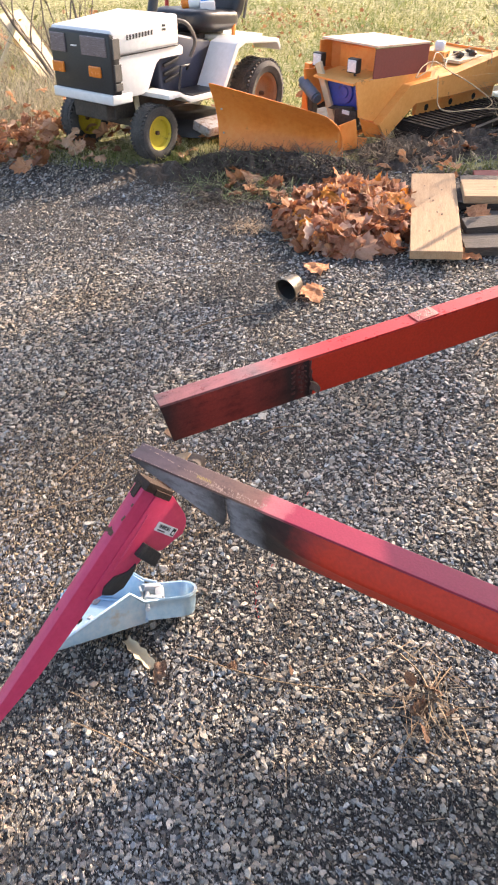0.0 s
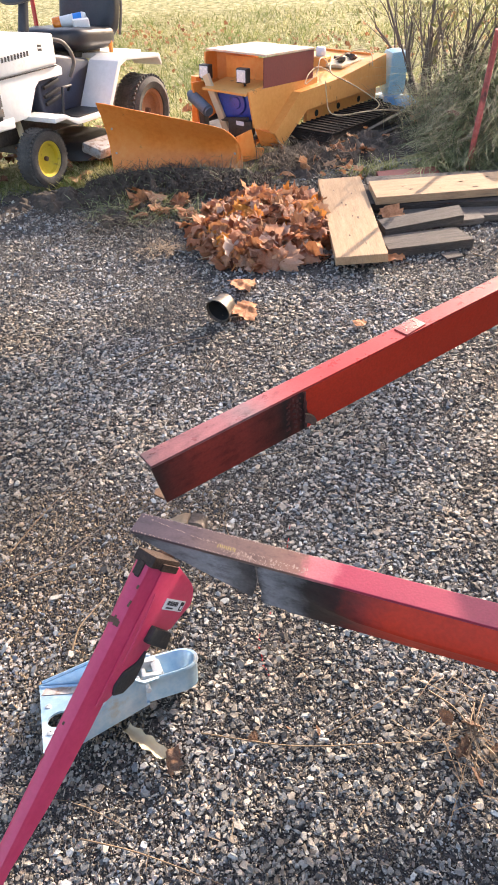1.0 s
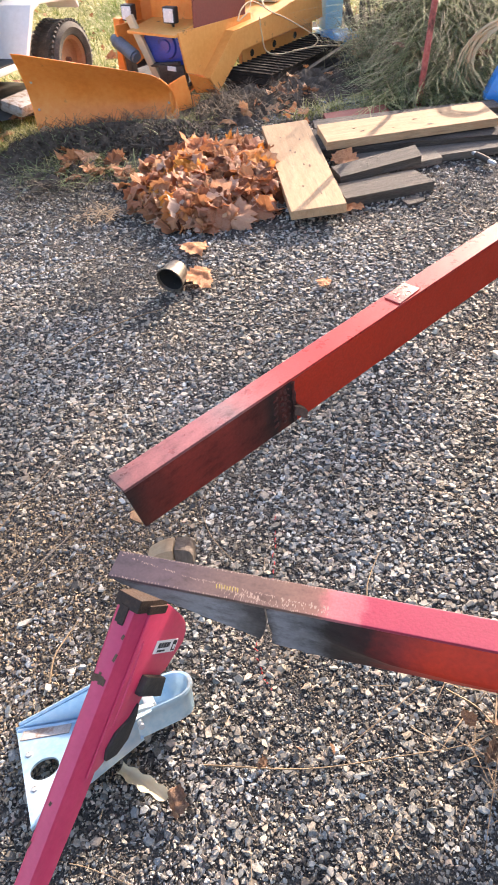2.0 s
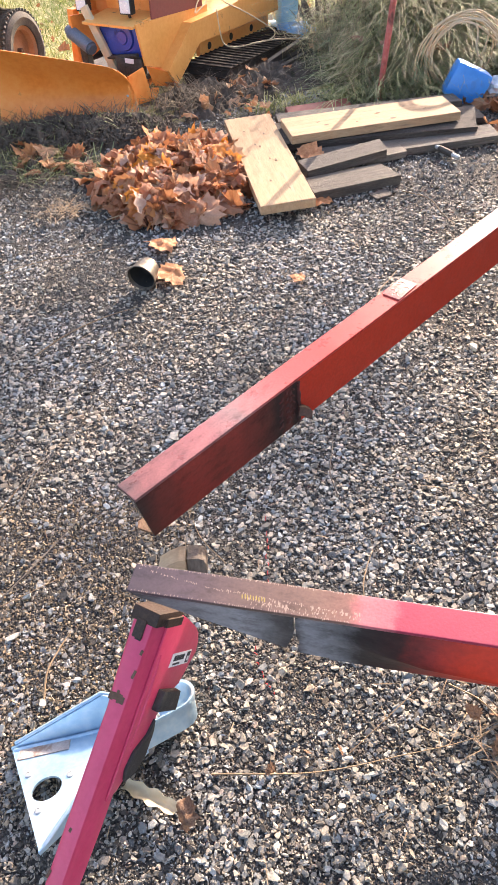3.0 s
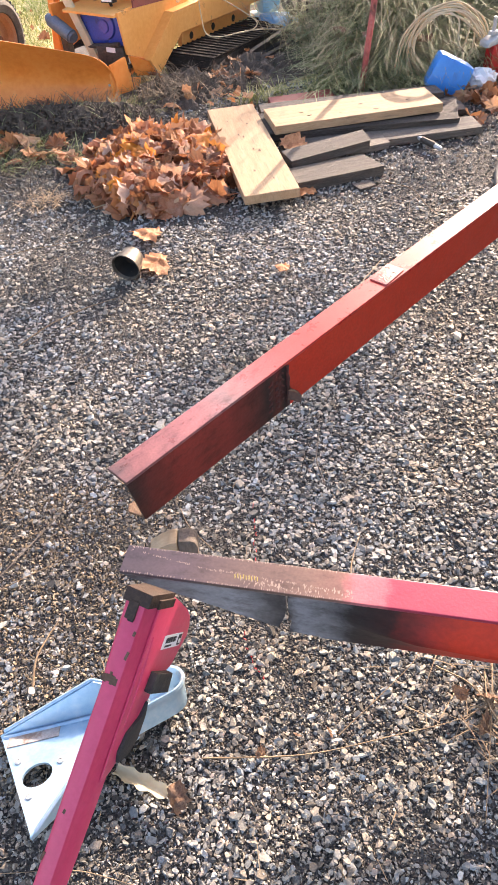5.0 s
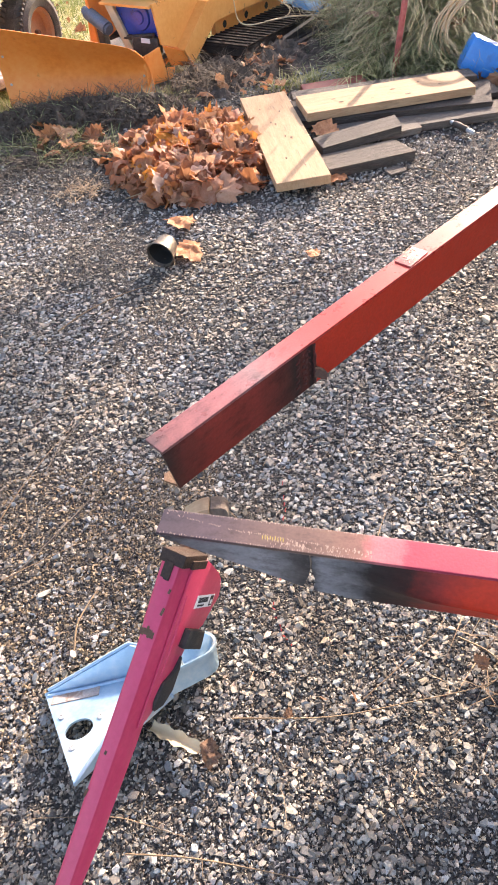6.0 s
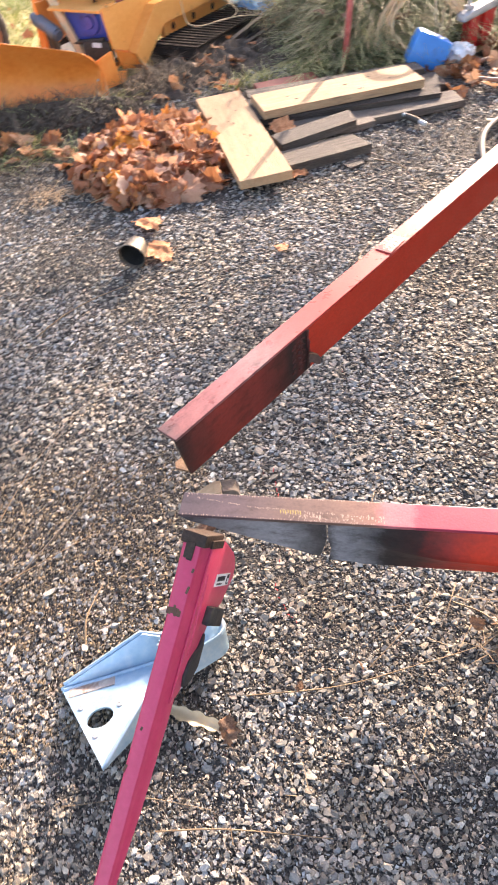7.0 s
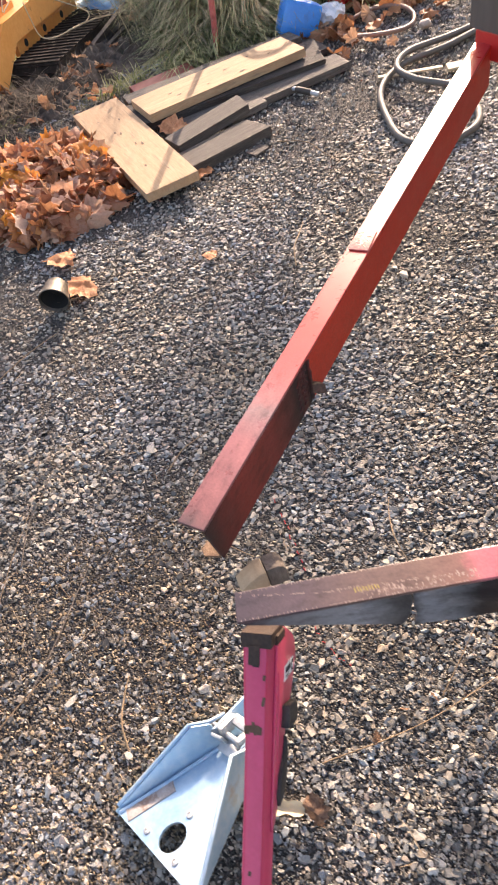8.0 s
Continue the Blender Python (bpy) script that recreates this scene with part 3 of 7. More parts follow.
def coarse_share(x, y):
    """How much of the drive the larger stones cover: worn, gritty patches between thick ones."""
    f = 0.62 + 0.30 * np.sin(3.1 * x + 1.9 * y + 0.6) * np.cos(2.3 * y - 1.4 * x) + 0.22 * np.sin(7.3 * x - 3.0 * y) * np.cos(6.1 * y + 2.2 * x)
    f -= 0.45 * np.exp(-((x - 0.22) / 0.38) ** 2 - ((y - 0.52) / 0.16) ** 2)
    f -= 0.30 * np.exp(-((x + 0.42) / 0.30) ** 2 - ((y - 1.32) / 0.22) ** 2)
    return f.clip(0.22, 1.0)


def stones(name, n, y0, y1, x0, x1, size, base, rng, label, beside=False, patchy=False, flat=0.85, lift=(0.0, 0.45), material=None):
    """Crushed stones: one angular block, bent at random for each, most of them lying flat."""
    x, y = scatter(rng, n, y0, y1, x0, x1)
    keep = y < 4.25 + 0.12 * np.sin(2 * x)
    if beside:
        keep &= (y < 0) | (x < np.interp(y, (0, 1.7, 2.9, 4.35), (-0.95, -1.2, -1.9, -2.9))) | (x > np.interp(y, (0, 1.7, 2.9, 4.35), (0.95, 1.75, 2.4, 3.0)))
    if patchy:
        keep &= rng.random(n) < coarse_share(x, y)
    x, y = x[keep], y[keep]
    n = len(x)
    v, f = base
    half = size * np.exp(rng.normal(0, 0.30, n)).clip(0.5, 2.0) / 2
    shape = v[None] * (1 + rng.uniform(-0.34, 0.30, (n, len(v), 1))) + rng.normal(0, 0.10, (n, len(v), 3))
    shape = shape * np.stack([np.ones(n), rng.uniform(0.50, 0.90, n), rng.uniform(0.20, 0.40, n)], -1)[:, None]
    spin = rng.uniform(0, 6.283, n)
    c, s = np.cos(spin), np.sin(spin)
    shape = np.stack([shape[..., 0] * c[:, None] - shape[..., 1] * s[:, None], shape[..., 0] * s[:, None] + shape[..., 1] * c[:, None], shape[..., 2]], -1)
    shape = np.einsum("nij,nkj->nki", turns(n, rng, flat), shape) * half[:, None, None]
    z = ground_z(x, y) + half * rng.uniform(*lift, n)
    places = shape + np.stack([x, y, z], -1)[:, None]
    faces = f[None] + (np.arange(n) * len(v))[:, None, None]
    return soup(name, places.reshape(-1, 3), faces.reshape(-1, 3), material or STONE, "stuff", label, "gravel")


OCT = (np.array([(1, 0, 0), (-1, 0, 0), (0, 1, 0), (0, -1, 0), (0, 0, 1), (0, 0, -1)], float),
       np.array([(0, 2, 4), (2, 1, 4), (1, 3, 4), (3, 0, 4), (2, 0, 5), (1, 2, 5), (3, 1, 5), (0, 3, 5)]))
# a block whose top is a smaller, turned five-cornered face than its foot: 10 corners, 16 triangles
RIM = [2 * math.pi * k / 5 for k in range(5)]
BLOCK = (np.array([(math.cos(a), math.sin(a), -0.55) for a in RIM] + [(0.86 * math.cos(a + 0.35), 0.86 * math.sin(a + 0.35), 0.80) for a in RIM]),
         np.array([(k, (k + 1) % 5, 5 + k) for k in range(5)] + [((k + 1) % 5, 5 + (k + 1) % 5, 5 + k) for k in range(5)] + [(5, 6, 7), (5, 7, 8), (5, 8, 9)]))
rng = np.random.default_rng(3)
stones("gravel", 68000, 0.0, 1.7, (-0.95, 0.95), (-1.15, 1.75), 0.0120, BLOCK, rng, "flat crushed grey stones on the drive", patchy=True)
stones("gravel", 48000, 0.0, 1.7, (-0.95, 0.95), (-1.15, 1.75), 0.0070, OCT, rng, "fine crushed grey and tan grit between the stones", flat=0.4, lift=(0.1, 0.9))
stones("gravel", 29000, 0.1, 1.0, (-0.80, 0.75), (-1.0, 1.25), 0.0066, OCT, rng, "fine pale grit over the worn part of the drive", flat=0.4, lift=(0.3, 1.3))
# sandy grit whose tan also stands in for warm sunlight on this patch
stones("gravel", 12000, 0.75, 1.55, (-0.85, -0.25), (-1.0, -0.05), 0.0074, OCT, rng, "tan sandy grit in a patch, warm sunlight in its colour", flat=0.4, lift=(0.4, 1.3), material=TAN_GRIT)
stones("gravel", 260, 0.0, 2.2, (-0.95, 0.95), (-1.2, 1.9), 0.0190, BLOCK, rng, "larger pale stones lying among the gravel", lift=(0.2, 0.7))
stones("gravel", 59000, 1.7, 2.9, (-1.2, 1.75), (-1.9, 2.4), 0.0132, BLOCK, rng, "flat crushed grey gravel further up the drive", patchy=True)
stones("gravel", 24000, 1.7, 2.9, (-1.2, 1.75), (-1.9, 2.4), 0.0090, OCT, rng, "grit between the stones further up the drive", flat=0.4, lift=(0.1, 0.9))
stones("gravel", 24000, -2.5, 4.3, (-4.5, 4.5), (-4.5, 4.5), 0.024, OCT, rng, "loose crushed stones over the rest of the drive", True)
stones("gravel", 60000, 2.9, 4.35, (-1.9, 2.4), (-2.9, 3.0), 0.0160, OCT, rng, "flat crushed grey gravel along the lawn edge", patchy=True, flat=0.6)


# ---- trailer with its cut tongue ----
AX = radians(7.9)
TRAILER = Matrix.Translation((1.125, 1.035, 0)) @ Matrix.Rotation(AX, 4, "Z")
TO_TRAILER = TRAILER.inverted()
trailer = thing("trailer", "red steel trailer frame with a grey panelled box and cut tongue", "trailer", TRAILER)
WEB, FLANGE, STEEL = 0.102, 0.042, 0.006


def beam_pose(a, b):
    """x runs along the beam from a to b, y to its left, z up; the origin on the top face at a."""
    a, b = Vector(a), Vector(b)
    x = (b - a).normalized()
    y = UP.cross(x).normalized()
    m = Matrix((x, y, x.cross(y))).transposed().to_4x4()
    return Matrix.Translation(a) @ m, (b - a).length


def flange(x0, x1, y0, y1, z0, z1):
    return box(bmesh.new(), (x1 - x0, y1 - y0, z1 - z0), ((x0 + x1) / 2, (y0 + y1) / 2, (z0 + z1) / 2), bevel=0.0012)


# the far tongue beam: web towards the other beam, open side outwards
MA, LA = beam_pose((-0.150, 0.932, 0.684), (1.02, 1.802, 0.702))
WA = TO_TRAILER @ MA
SEAM = 0.345
beam = part("tongue_beam", flange(0, LA, -FLANGE / 2, FLANGE / 2, -STEEL, 0), A_TOP, trailer, "red steel tongue channel, worn dull at the cut end", m=WA)
bm = bmesh.new()
prism(bm, [(0.016, -WEB), (LA, -WEB), (LA, -STEEL), (0, -STEEL)], STEEL, Matrix.Translation((0, -FLANGE / 2 + STEEL, 0)) @ pose(0, 0, 0, 90), 0.001)
part("web", bm, A_WEB, beam, "red web, scorched dark towards the cut")
bm = bmesh.new()
prism(bm, [(0.016, -FLANGE / 2 + STEEL), (LA, -FLANGE / 2 + STEEL), (LA, FLANGE / 2), (0.05, FLANGE / 2)], STEEL, Matrix.Translation((0, 0, -WEB)), 0.001)
part("bottom_flange", bm, A_WEB, beam)
bm = bmesh.new()
prism(bm, [(0.012, -0.019), (0.050, -0.014), (0.044, 0.012), (0.012, 0.014), (0.004, 0.004)], 0.0045, Matrix.Translation((0, 0, -WEB + STEEL + 0.001)), 0.001)
part("cut_tip", bm, CUT_TIP, beam, "pale torch-cut tip of the lower flange")
bm = bmesh.new()
prism(bm, [(0, 0.004), (0.007, 0.007), (0.016, -0.002), (0.019, -0.012), (0.013, -0.023), (0.006, -0.019), (0.002, -0.014), (-0.006, -0.010)], 0.003, Matrix.Translation((SEAM + 0.002, -FLANGE / 2 - 0.001, -0.072)) @ pose(0, 0, 0, 55, -14, -30), 0.001)
tab = part("torn_bracket", bm, RUST, beam, "torn rusty bracket tab below the seam")
part("torn_edge", tube(bmesh.new(), [(SEAM - 0.004, -FLANGE / 2 - 0.006, -0.058), (SEAM + 0.006, -FLANGE / 2 - 0.010, -0.063), (SEAM + 0.014, -FLANGE / 2 - 0.014, -0.072)], [0.0012, 0.0018, 0.0012], 6), CUT_TIP, tab, "bright torn edge", 60)
bm = bmesh.new()
for k in range(26):
    box(bm, (0.004 + 0.006 * math.sin(7 * k) ** 2, 0.0024, 0.003 + 0.004 * math.cos(5 * k) ** 2), (SEAM - 0.012 - 0.034 * (0.5 + 0.5 * math.sin(11.3 * k)), -FLANGE / 2 - 0.0004, -0.014 - 0.0028 * k), (0, 37 * k, 0), 0.0008)
part("burnt_crust", bm, SCORCHED, beam, "rough burnt crust beside the seam", 50)
bm = bmesh.new()
tube(bm, [(SEAM + 0.001 * math.sin(9 * k), -FLANGE / 2 - 0.001, -0.008 - 0.009 * k) for k in range(11)], [0.003 + 0.0012 * math.sin(5 * k) for k in range(11)], 7)
part("weld_bead", bm, SCORCHED, beam, smooth=50)
bm = bmesh.new()
box(bm, (0.062, 0.036, 0.003), (0.652, 0.0, 0.0016), (0, 0, 4), 0.0015)
plate = part("painted_plate", bm, RED_WORN, beam, "small worn plate welded on, scraped pale", 40)
rp = random.Random(15)
for k in range(12):
    bm = box(bmesh.new(), (rp.uniform(0.003, 0.011), rp.uniform(0.0015, 0.004), 0.0012), (0.652 + rp.uniform(-0.027, 0.027), rp.uniform(-0.014, 0.014), 0.0033), (0, 0, rp.uniform(-60, 60)), 0.0005)
    part("scrape", bm, PALE_SCRAPE, plate)

# the near tongue beam: open side outwards, its end ground bare and cut to a taper
MB, LB = beam_pose((-0.148, 0.797, 0.672), (1.225, 0.270, 0.702))
WB = TO_TRAILER @ MB
beam = part("tongue_beam", flange(0, LB, -FLANGE / 2, FLANGE / 2, -STEEL, 0), B_TOP, trailer, "red steel tongue channel with a ground brown end", m=WB)
lay = Matrix.Translation((0, -FLANGE / 2 + 0.008, 0)) @ pose(0, 0, 0, 90)
bm = bmesh.new()
prism(bm, [(0.01, -0.016), (0.205, -0.090), (0.214, -0.060), (0.217, -0.040), (0.216, -STEEL), (0.0, -STEEL)], 0.006, lay, 0.001)
part("tapered_web", bm, B_SIDE, beam, "bare grey steel side cut to a taper")
bm = bmesh.new()
prism(bm, [(0.219, -0.045), (0.223, -0.070), (0.219, -0.096), (0.262, -0.099), (0.262, -STEEL), (0.219, -STEEL)], 0.006, lay, 0.0)
part("cracked_web", bm, B_SIDE, beam, "bare and sooty steel beside the crack")


def web_ring(x, out):
    """The web's section: its upper half leans outwards to a soft bend, the lower half leans back in."""
    y0 = -FLANGE / 2 + 0.002
    face = [(y0, -STEEL), (y0 - 0.55 * out, -0.026), (y0 - 0.92 * out, -0.043), (y0 - out, -0.049), (y0 - 0.86 * out, -0.055), (y0 - 0.45 * out, -0.074), (y0 - 0.1 * out, -0.096), (y0, -WEB)]
    return [(x, y, z) for y, z in face] + [(x, y + 0.006, z) for y, z in reversed(face)]


part("web", loft(bmesh.new(), [web_ring(x, out) for x, out in ((0.262, 0.0), (0.29, 0.002), (0.33, 0.011), (0.38, 0.020), (0.46, 0.024), (LB, 0.024))]), B_SIDE, beam, "red steel side with a pressed bend, sooty at its start", 50)
bm = bmesh.new()
prism(bm, [(0.37, -FLANGE / 2 + 0.009), (LB, -FLANGE / 2 + 0.009), (LB, FLANGE / 2), (0.37, FLANGE / 2)], STEEL, Matrix.Translation((0, 0, -WEB)), 0.001)
part("bottom_flange", bm, B_SIDE, beam)
bm = bmesh.new()
rp = random.Random(6)
for k in range(120):
    for y0, slope in ((-0.0192, 0.0), (0.0192, 0.0), (0.015, -0.14), (0.006, -0.05)):
        x = 0.006 + 0.0024 * k
        y = y0 + slope * x
        if x > 0.285 or y < -0.021 or rp.random() < 0.42 or (slope == -0.05 and x < 0.12):
            continue
        box(bm, (0.0006 + 0.0005 * rp.random(), 0.0010 + 0.0022 * rp.random(), 0.0003), (x + 0.001 * rp.random(), y + 0.0014 * (rp.random() - 0.5), 0.0001), (0, 0, 30 * (rp.random() - 0.5)))
for k in range(60):
    box(bm, (0.0006 + 0.002 * rp.random() ** 3, 0.002 + 0.004 * rp.random(), 0.0003), (rp.uniform(0.15, 0.30), -0.010 + 0.010 * (rp.random() - 0.5), 0.0001), (0, 0, 24 * (rp.random() - 0.5)))
marks = part("grinder_mark", bm, PALE_SCRAPE, beam, "rows of fine pale grinder marks")
marks["kind"] = "stuff"
bm = bmesh.new()
for k in range(9):
    box(bm, (0.0012, 0.006, 0.0005), (0.150 + 0.0036 * k, -0.006 + 0.0012 * (k % 2), 0.0003), (0, 0, 12))
part("chalk_mark", bm, CHALK, beam, "faint yellow chalk tick marks")

# the front crossmember and the box
bm = bmesh.new()
box(bm, (0.05, 1.60, 0.062), (0.025, 0, 0.697), bevel=0.003)
part("front_crossmember", bm, RED, trailer, "red steel front crossmember")
for s in (-1, 1):
    part("side_rail", box(bmesh.new(), (2.1, 0.05, 0.072), (1.10, s * 0.785, 0.710), bevel=0.004), RED, trailer)
part("front_panel", box(bmesh.new(), (0.03, 1.626, 0.436), (0.0115, 0.004, 0.947), bevel=0.003), GREY_BOARD, trailer, "flat dark grey front panel")
for s in (-1, 1):
    part("side_panel", box(bmesh.new(), (2.0, 0.03, 0.40), (1.062, s * 0.786, 0.957), bevel=0.004), GREY_BOARD, trailer)
part("floor_panel", box(bmesh.new(), (2.0, 1.54, 0.03), (1.062, 0, 0.742)), GREY_BOARD, trailer)
part("axle", rod(bmesh.new(), (1.75, -0.95, 0.33), (1.75, 0.95, 0.33), 0.03), STEEL_DARK, trailer, smooth=40)


def wheel(parent, centre, radius, width, rim_mat, hub, treads, name="wheel", m=Matrix()):
    """A tyre with blocks of tread and a dished rim, its axle along x."""
    at = m @ Matrix.Translation(centre) @ pose(0, 0, 0, 0, 90, 0)
    w, r, s = width / 2, radius, radius * 0.60
    bm = bmesh.new()
    lathe(bm, [(s, -w * 0.72), (s + 0.02 * r, -w * 0.9), (r * 0.80, -w), (r * 0.93, -w * 0.86), (r * 0.97, -w * 0.5), (r * 0.975, 0), (r * 0.97, w * 0.5), (r * 0.93, w * 0.86),
               (r * 0.80, w), (s + 0.02 * r, w * 0.9), (s, w * 0.72)], at, 40, True)
    for k in range(treads):
        for side in (-1, 0, 1):
            a = 2 * math.pi * (k + 0.5 * (side == 0)) / treads
            b = bmesh.ops.create_cube(bm, size=1.0)["verts"]
            bmesh.ops.transform(bm, matrix=at @ Matrix.Rotation(a, 4, "Z") @ Matrix.Translation((r * 0.958, 0, side * w * 0.58)) @ pose(0, 0, 0, side * 22, side * 16, 0)
                                @ Matrix.Diagonal((r * 0.06, 2 * math.pi * r / treads * 0.58, w * 0.5, 1)), verts=b)
    tyre = part(name, bm, TYRE, parent, "black ribbed tyre, dusty with dry soil", 35)
    bm = bmesh.new()
    dish = [(hub * 0.9, w * 0.30), (s * 0.55, w * 0.22), (s * 0.82, w * 0.32), (s * 0.86, w * 0.70), (s * 1.02, w * 0.80)]
    lathe(bm, dish + [(r_, -h_) for r_, h_ in reversed(dish)], at, 32)
    rim = part("rim", bm, rim_mat, tyre, smooth=35)
    bm = bmesh.new()
    lathe(bm, [(0, -w * 0.60), (hub * 0.7, -w * 0.60), (hub, -w * 0.55), (hub, w * 0.55), (hub * 0.7, w * 0.60), (0, w * 0.60)], at, 16)
    part("hub", bm, RUST, tyre, smooth=35)
    return tyre


for s in (-1, 1):
    wheel(trailer, (0, 0, 0), 0.33, 0.20, RIM_TAN, 0.04, 26, "tyre", Matrix.Translation((1.75, s * 0.95, 0.33)) @ pose(0, 0, 0, 0, 0, 90))


# ---- stand under the cut tongue ----
AXIS = Vector((0.4673, 0.6340, 0.6162)).normalized()
HEAD = Vector((-0.131, 0.767, 0.602))
LONG = HEAD.z / AXIS.z
SIDE = AXIS.cross(UP).normalized()
STAND = Matrix.Translation(HEAD - AXIS * LONG) @ Matrix((SIDE, -SIDE.cross(AXIS), AXIS)).transposed().to_4x4()
stand = thing("steel_stand", "raspberry red folded steel stand leaning under the cut beam", "stand", STAND)


def leg_ring(a, w, d):
    """The folded section: top face of width w, a side that falls by d with a soft pressed bend, a shallow far side."""
    outer = [(-w + 0.001, min(d, 0.030)), (-w, 0.006), (-w + 0.002, 0.002), (-w + 0.006, 0), (-0.006, 0), (-0.001, 0.002), (0.001, 0.007), (0.001, d * 0.40), (0.003, d * 0.48), (0.004, d)]
    inner = [(0.001, d), (0.000, d * 0.5), (-0.002, d * 0.42), (-0.002, 0.008), (-0.006, 0.003), (-w + 0.006, 0.003), (-w + 0.003, 0.006), (-w + 0.004, min(d, 0.030))]
    return [(x, y, LONG + a) for x, y in outer + inner]


part("post", loft(bmesh.new(), [leg_ring(*q) for q in ((-LONG + 0.02, 0.024, 0.022), (-0.56, 0.025, 0.024), (-0.44, 0.026, 0.046), (-0.30, 0.027, 0.055), (-0.13, 0.027, 0.056), (-0.095, 0.030, 0.056), (-0.006, 0.033, 0.056))]),
     PINK, stand, "raspberry red folded steel post", 38)
FLAT = Matrix(((0, 0, 1, 0), (0, 1, 0, 0), (1, 0, 0, LONG), (0, 0, 0, 1)))   # x along the leg, y down its side, z outwards
bm = bmesh.new()
prism(bm, [(0.004, 0.034), (0.004, 0.080), (-0.003, 0.101), (-0.020, 0.143), (-0.031, 0.160), (-0.047, 0.172), (-0.064, 0.177), (-0.082, 0.166), (-0.112, 0.150), (-0.128, 0.112), (-0.150, 0.108), (-0.178, 0.098),
           (-0.212, 0.098), (-0.232, 0.074), (-0.252, 0.056), (-0.262, 0.034)], 0.0035, Matrix.Translation((0.0038, 0, 0)) @ FLAT, 0.0011)
gusset = part("side_plate", bm, PINK, stand, "flat side plate that widens towards the top", 35)
part("edge_bead", tube(bmesh.new(), curve_points([(0.0066, 0.044, LONG - 0.050), (0.0072, 0.048, LONG - 0.100), (0.0070, 0.051, LONG - 0.150), (0.0060, 0.050, LONG - 0.186)], 6), 0.0022, 8), PINK, gusset, smooth=60)
bm = bmesh.new()
box(bm, (0.042, 0.078, 0.020), (-0.0145, 0.037, LONG + 0.003), bevel=0.002)
cap = part("saddle", bm, RUST_DARK, stand, "brown rusty steel saddle cap", 40)
part("saddle_tab", box(bmesh.new(), (0.015, 0.004, 0.026), (-0.0165, -0.0015, LONG - 0.016), bevel=0.001), RUST_DARK, cap)
# no opening is cut: a black chip paints the slot's shade
part("slot_hole", box(bmesh.new(), (0.0085, 0.003, 0.009), (-0.0140, -0.0015, LONG - 0.0265)), SHADE_BLACK, cap, "slot painted dark for its shade")
part("saddle_lip", box(bmesh.new(), (0.004, 0.050, 0.013), (0.0075, 0.050, LONG - 0.002), (0, 0, 0), 0.001), RUST_DARK, cap)
LAB = Matrix.Translation((0.0078, 0, 0)) @ FLAT @ Matrix.Translation((-0.0665, 0.120, 0)) @ Matrix.Rotation(radians(92), 4, "Z")
tag = part("label", box(bmesh.new(), (0.068, 0.0215, 0.0006), (0, 0, 0), bevel=0.0002), PAPER, stand, "white paper label with a bar code", m=LAB)
for k in range(14):
    part("bar", box(bmesh.new(), (0.0008 + 0.0007 * (k % 3), 0.0085, 0.0005), (-0.025 + 0.0027 * k, -0.0025, 0.0005)), INK, tag)
for x, y, w, h in ((-0.012, 0.0065, 0.024, 0.0028), (0.0255, 0.0, 0.0110, 0.0170)):
    part("print", box(bmesh.new(), (w, h, 0.0005), (x, y, 0.0005)), INK, tag)
part("clear_square", box(bmesh.new(), (0.0060, 0.0070, 0.0005), (0.0255, 0.002, 0.0009)), PAPER, tag)
bm = bmesh.new()
prism(bm, [(-0.107, 0.080), (-0.117, 0.142), (-0.150, 0.149), (-0.138, 0.077)], 0.013, Matrix.Translation((0.0055, 0, 0)) @ FLAT, 0.003)
part("rubber_clip", bm, RUBBER, stand, "black rubber clip", 40)
bm = bmesh.new()
prism(bm, [(-0.155, 0.098), (-0.178, 0.089), (-0.196, 0.062), (-0.222, 0.054), (-0.240, 0.062), (-0.236, 0.088), (-0.214, 0.106), (-0.178, 0.106)], 0.008, Matrix.Translation((0.0045, 0, 0)) @ FLAT, 0.003)
part("rubber_grip", bm, RUBBER, stand, "dark worn rubber edge", 40)
part("foot_plate", box(bmesh.new(), (0.07, 0.07, 0.012), (-0.012, 0.01, 0.020), bevel=0.003), RUST, stand)
bm = bmesh.new()
rb = random.Random(4)
for k in range(7):
    box(bm, (0.004, 0.0012, 0.009 + 0.005 * rb.random()), (-0.0255 + 0.0033 * k, -0.0002, LONG - 0.112 + 0.003 * rb.uniform(-1, 1)))
part("worn_band", bm, RUST, stand, "worn dark band")
for at, x, sz in ((0.076, 0.0004, 0.012), (0.366, -0.021, 0.012), (0.300, -0.012, 0.006), (0.045, 0.0006, 0.007)):
    part("paint_chip", box(bmesh.new(), (0.004, 0.0014, sz), (x - 0.003, -0.0001, LONG - at), (0, 10, 0), 0.0005), RUST, stand)

# the wedge of wood that is jammed beside the saddle
bm = bmesh.new()
prism(bm, [(-0.036, -0.03), (0.020, -0.03), (0.020, 0.021), (0.006, 0.020), (-0.014, 0.012), (-0.036, -0.002)], 0.045, pose(-0.094, 0.900, 0.563, 76, 0, -6) @ Matrix.Scale(0.76, 4), 0.003)
block = thing("wood_block", "small tan wooden block wedged under the beam end", "block")
part("block_body", bm, TAN_WOOD, block, smooth=30)
bm = bmesh.new()
prism(bm, [(-0.022, -0.03), (0.016, -0.03), (0.017, 0.000), (0.012, 0.012), (0.002, 0.017), (-0.022, 0.018)], 0.044, pose(-0.061, 0.900, 0.563, 76, 0, -6) @ Matrix.Scale(0.76, 4), 0.004)
part("bark_side", bm, BARK, block, "dark bark-brown side", 40)
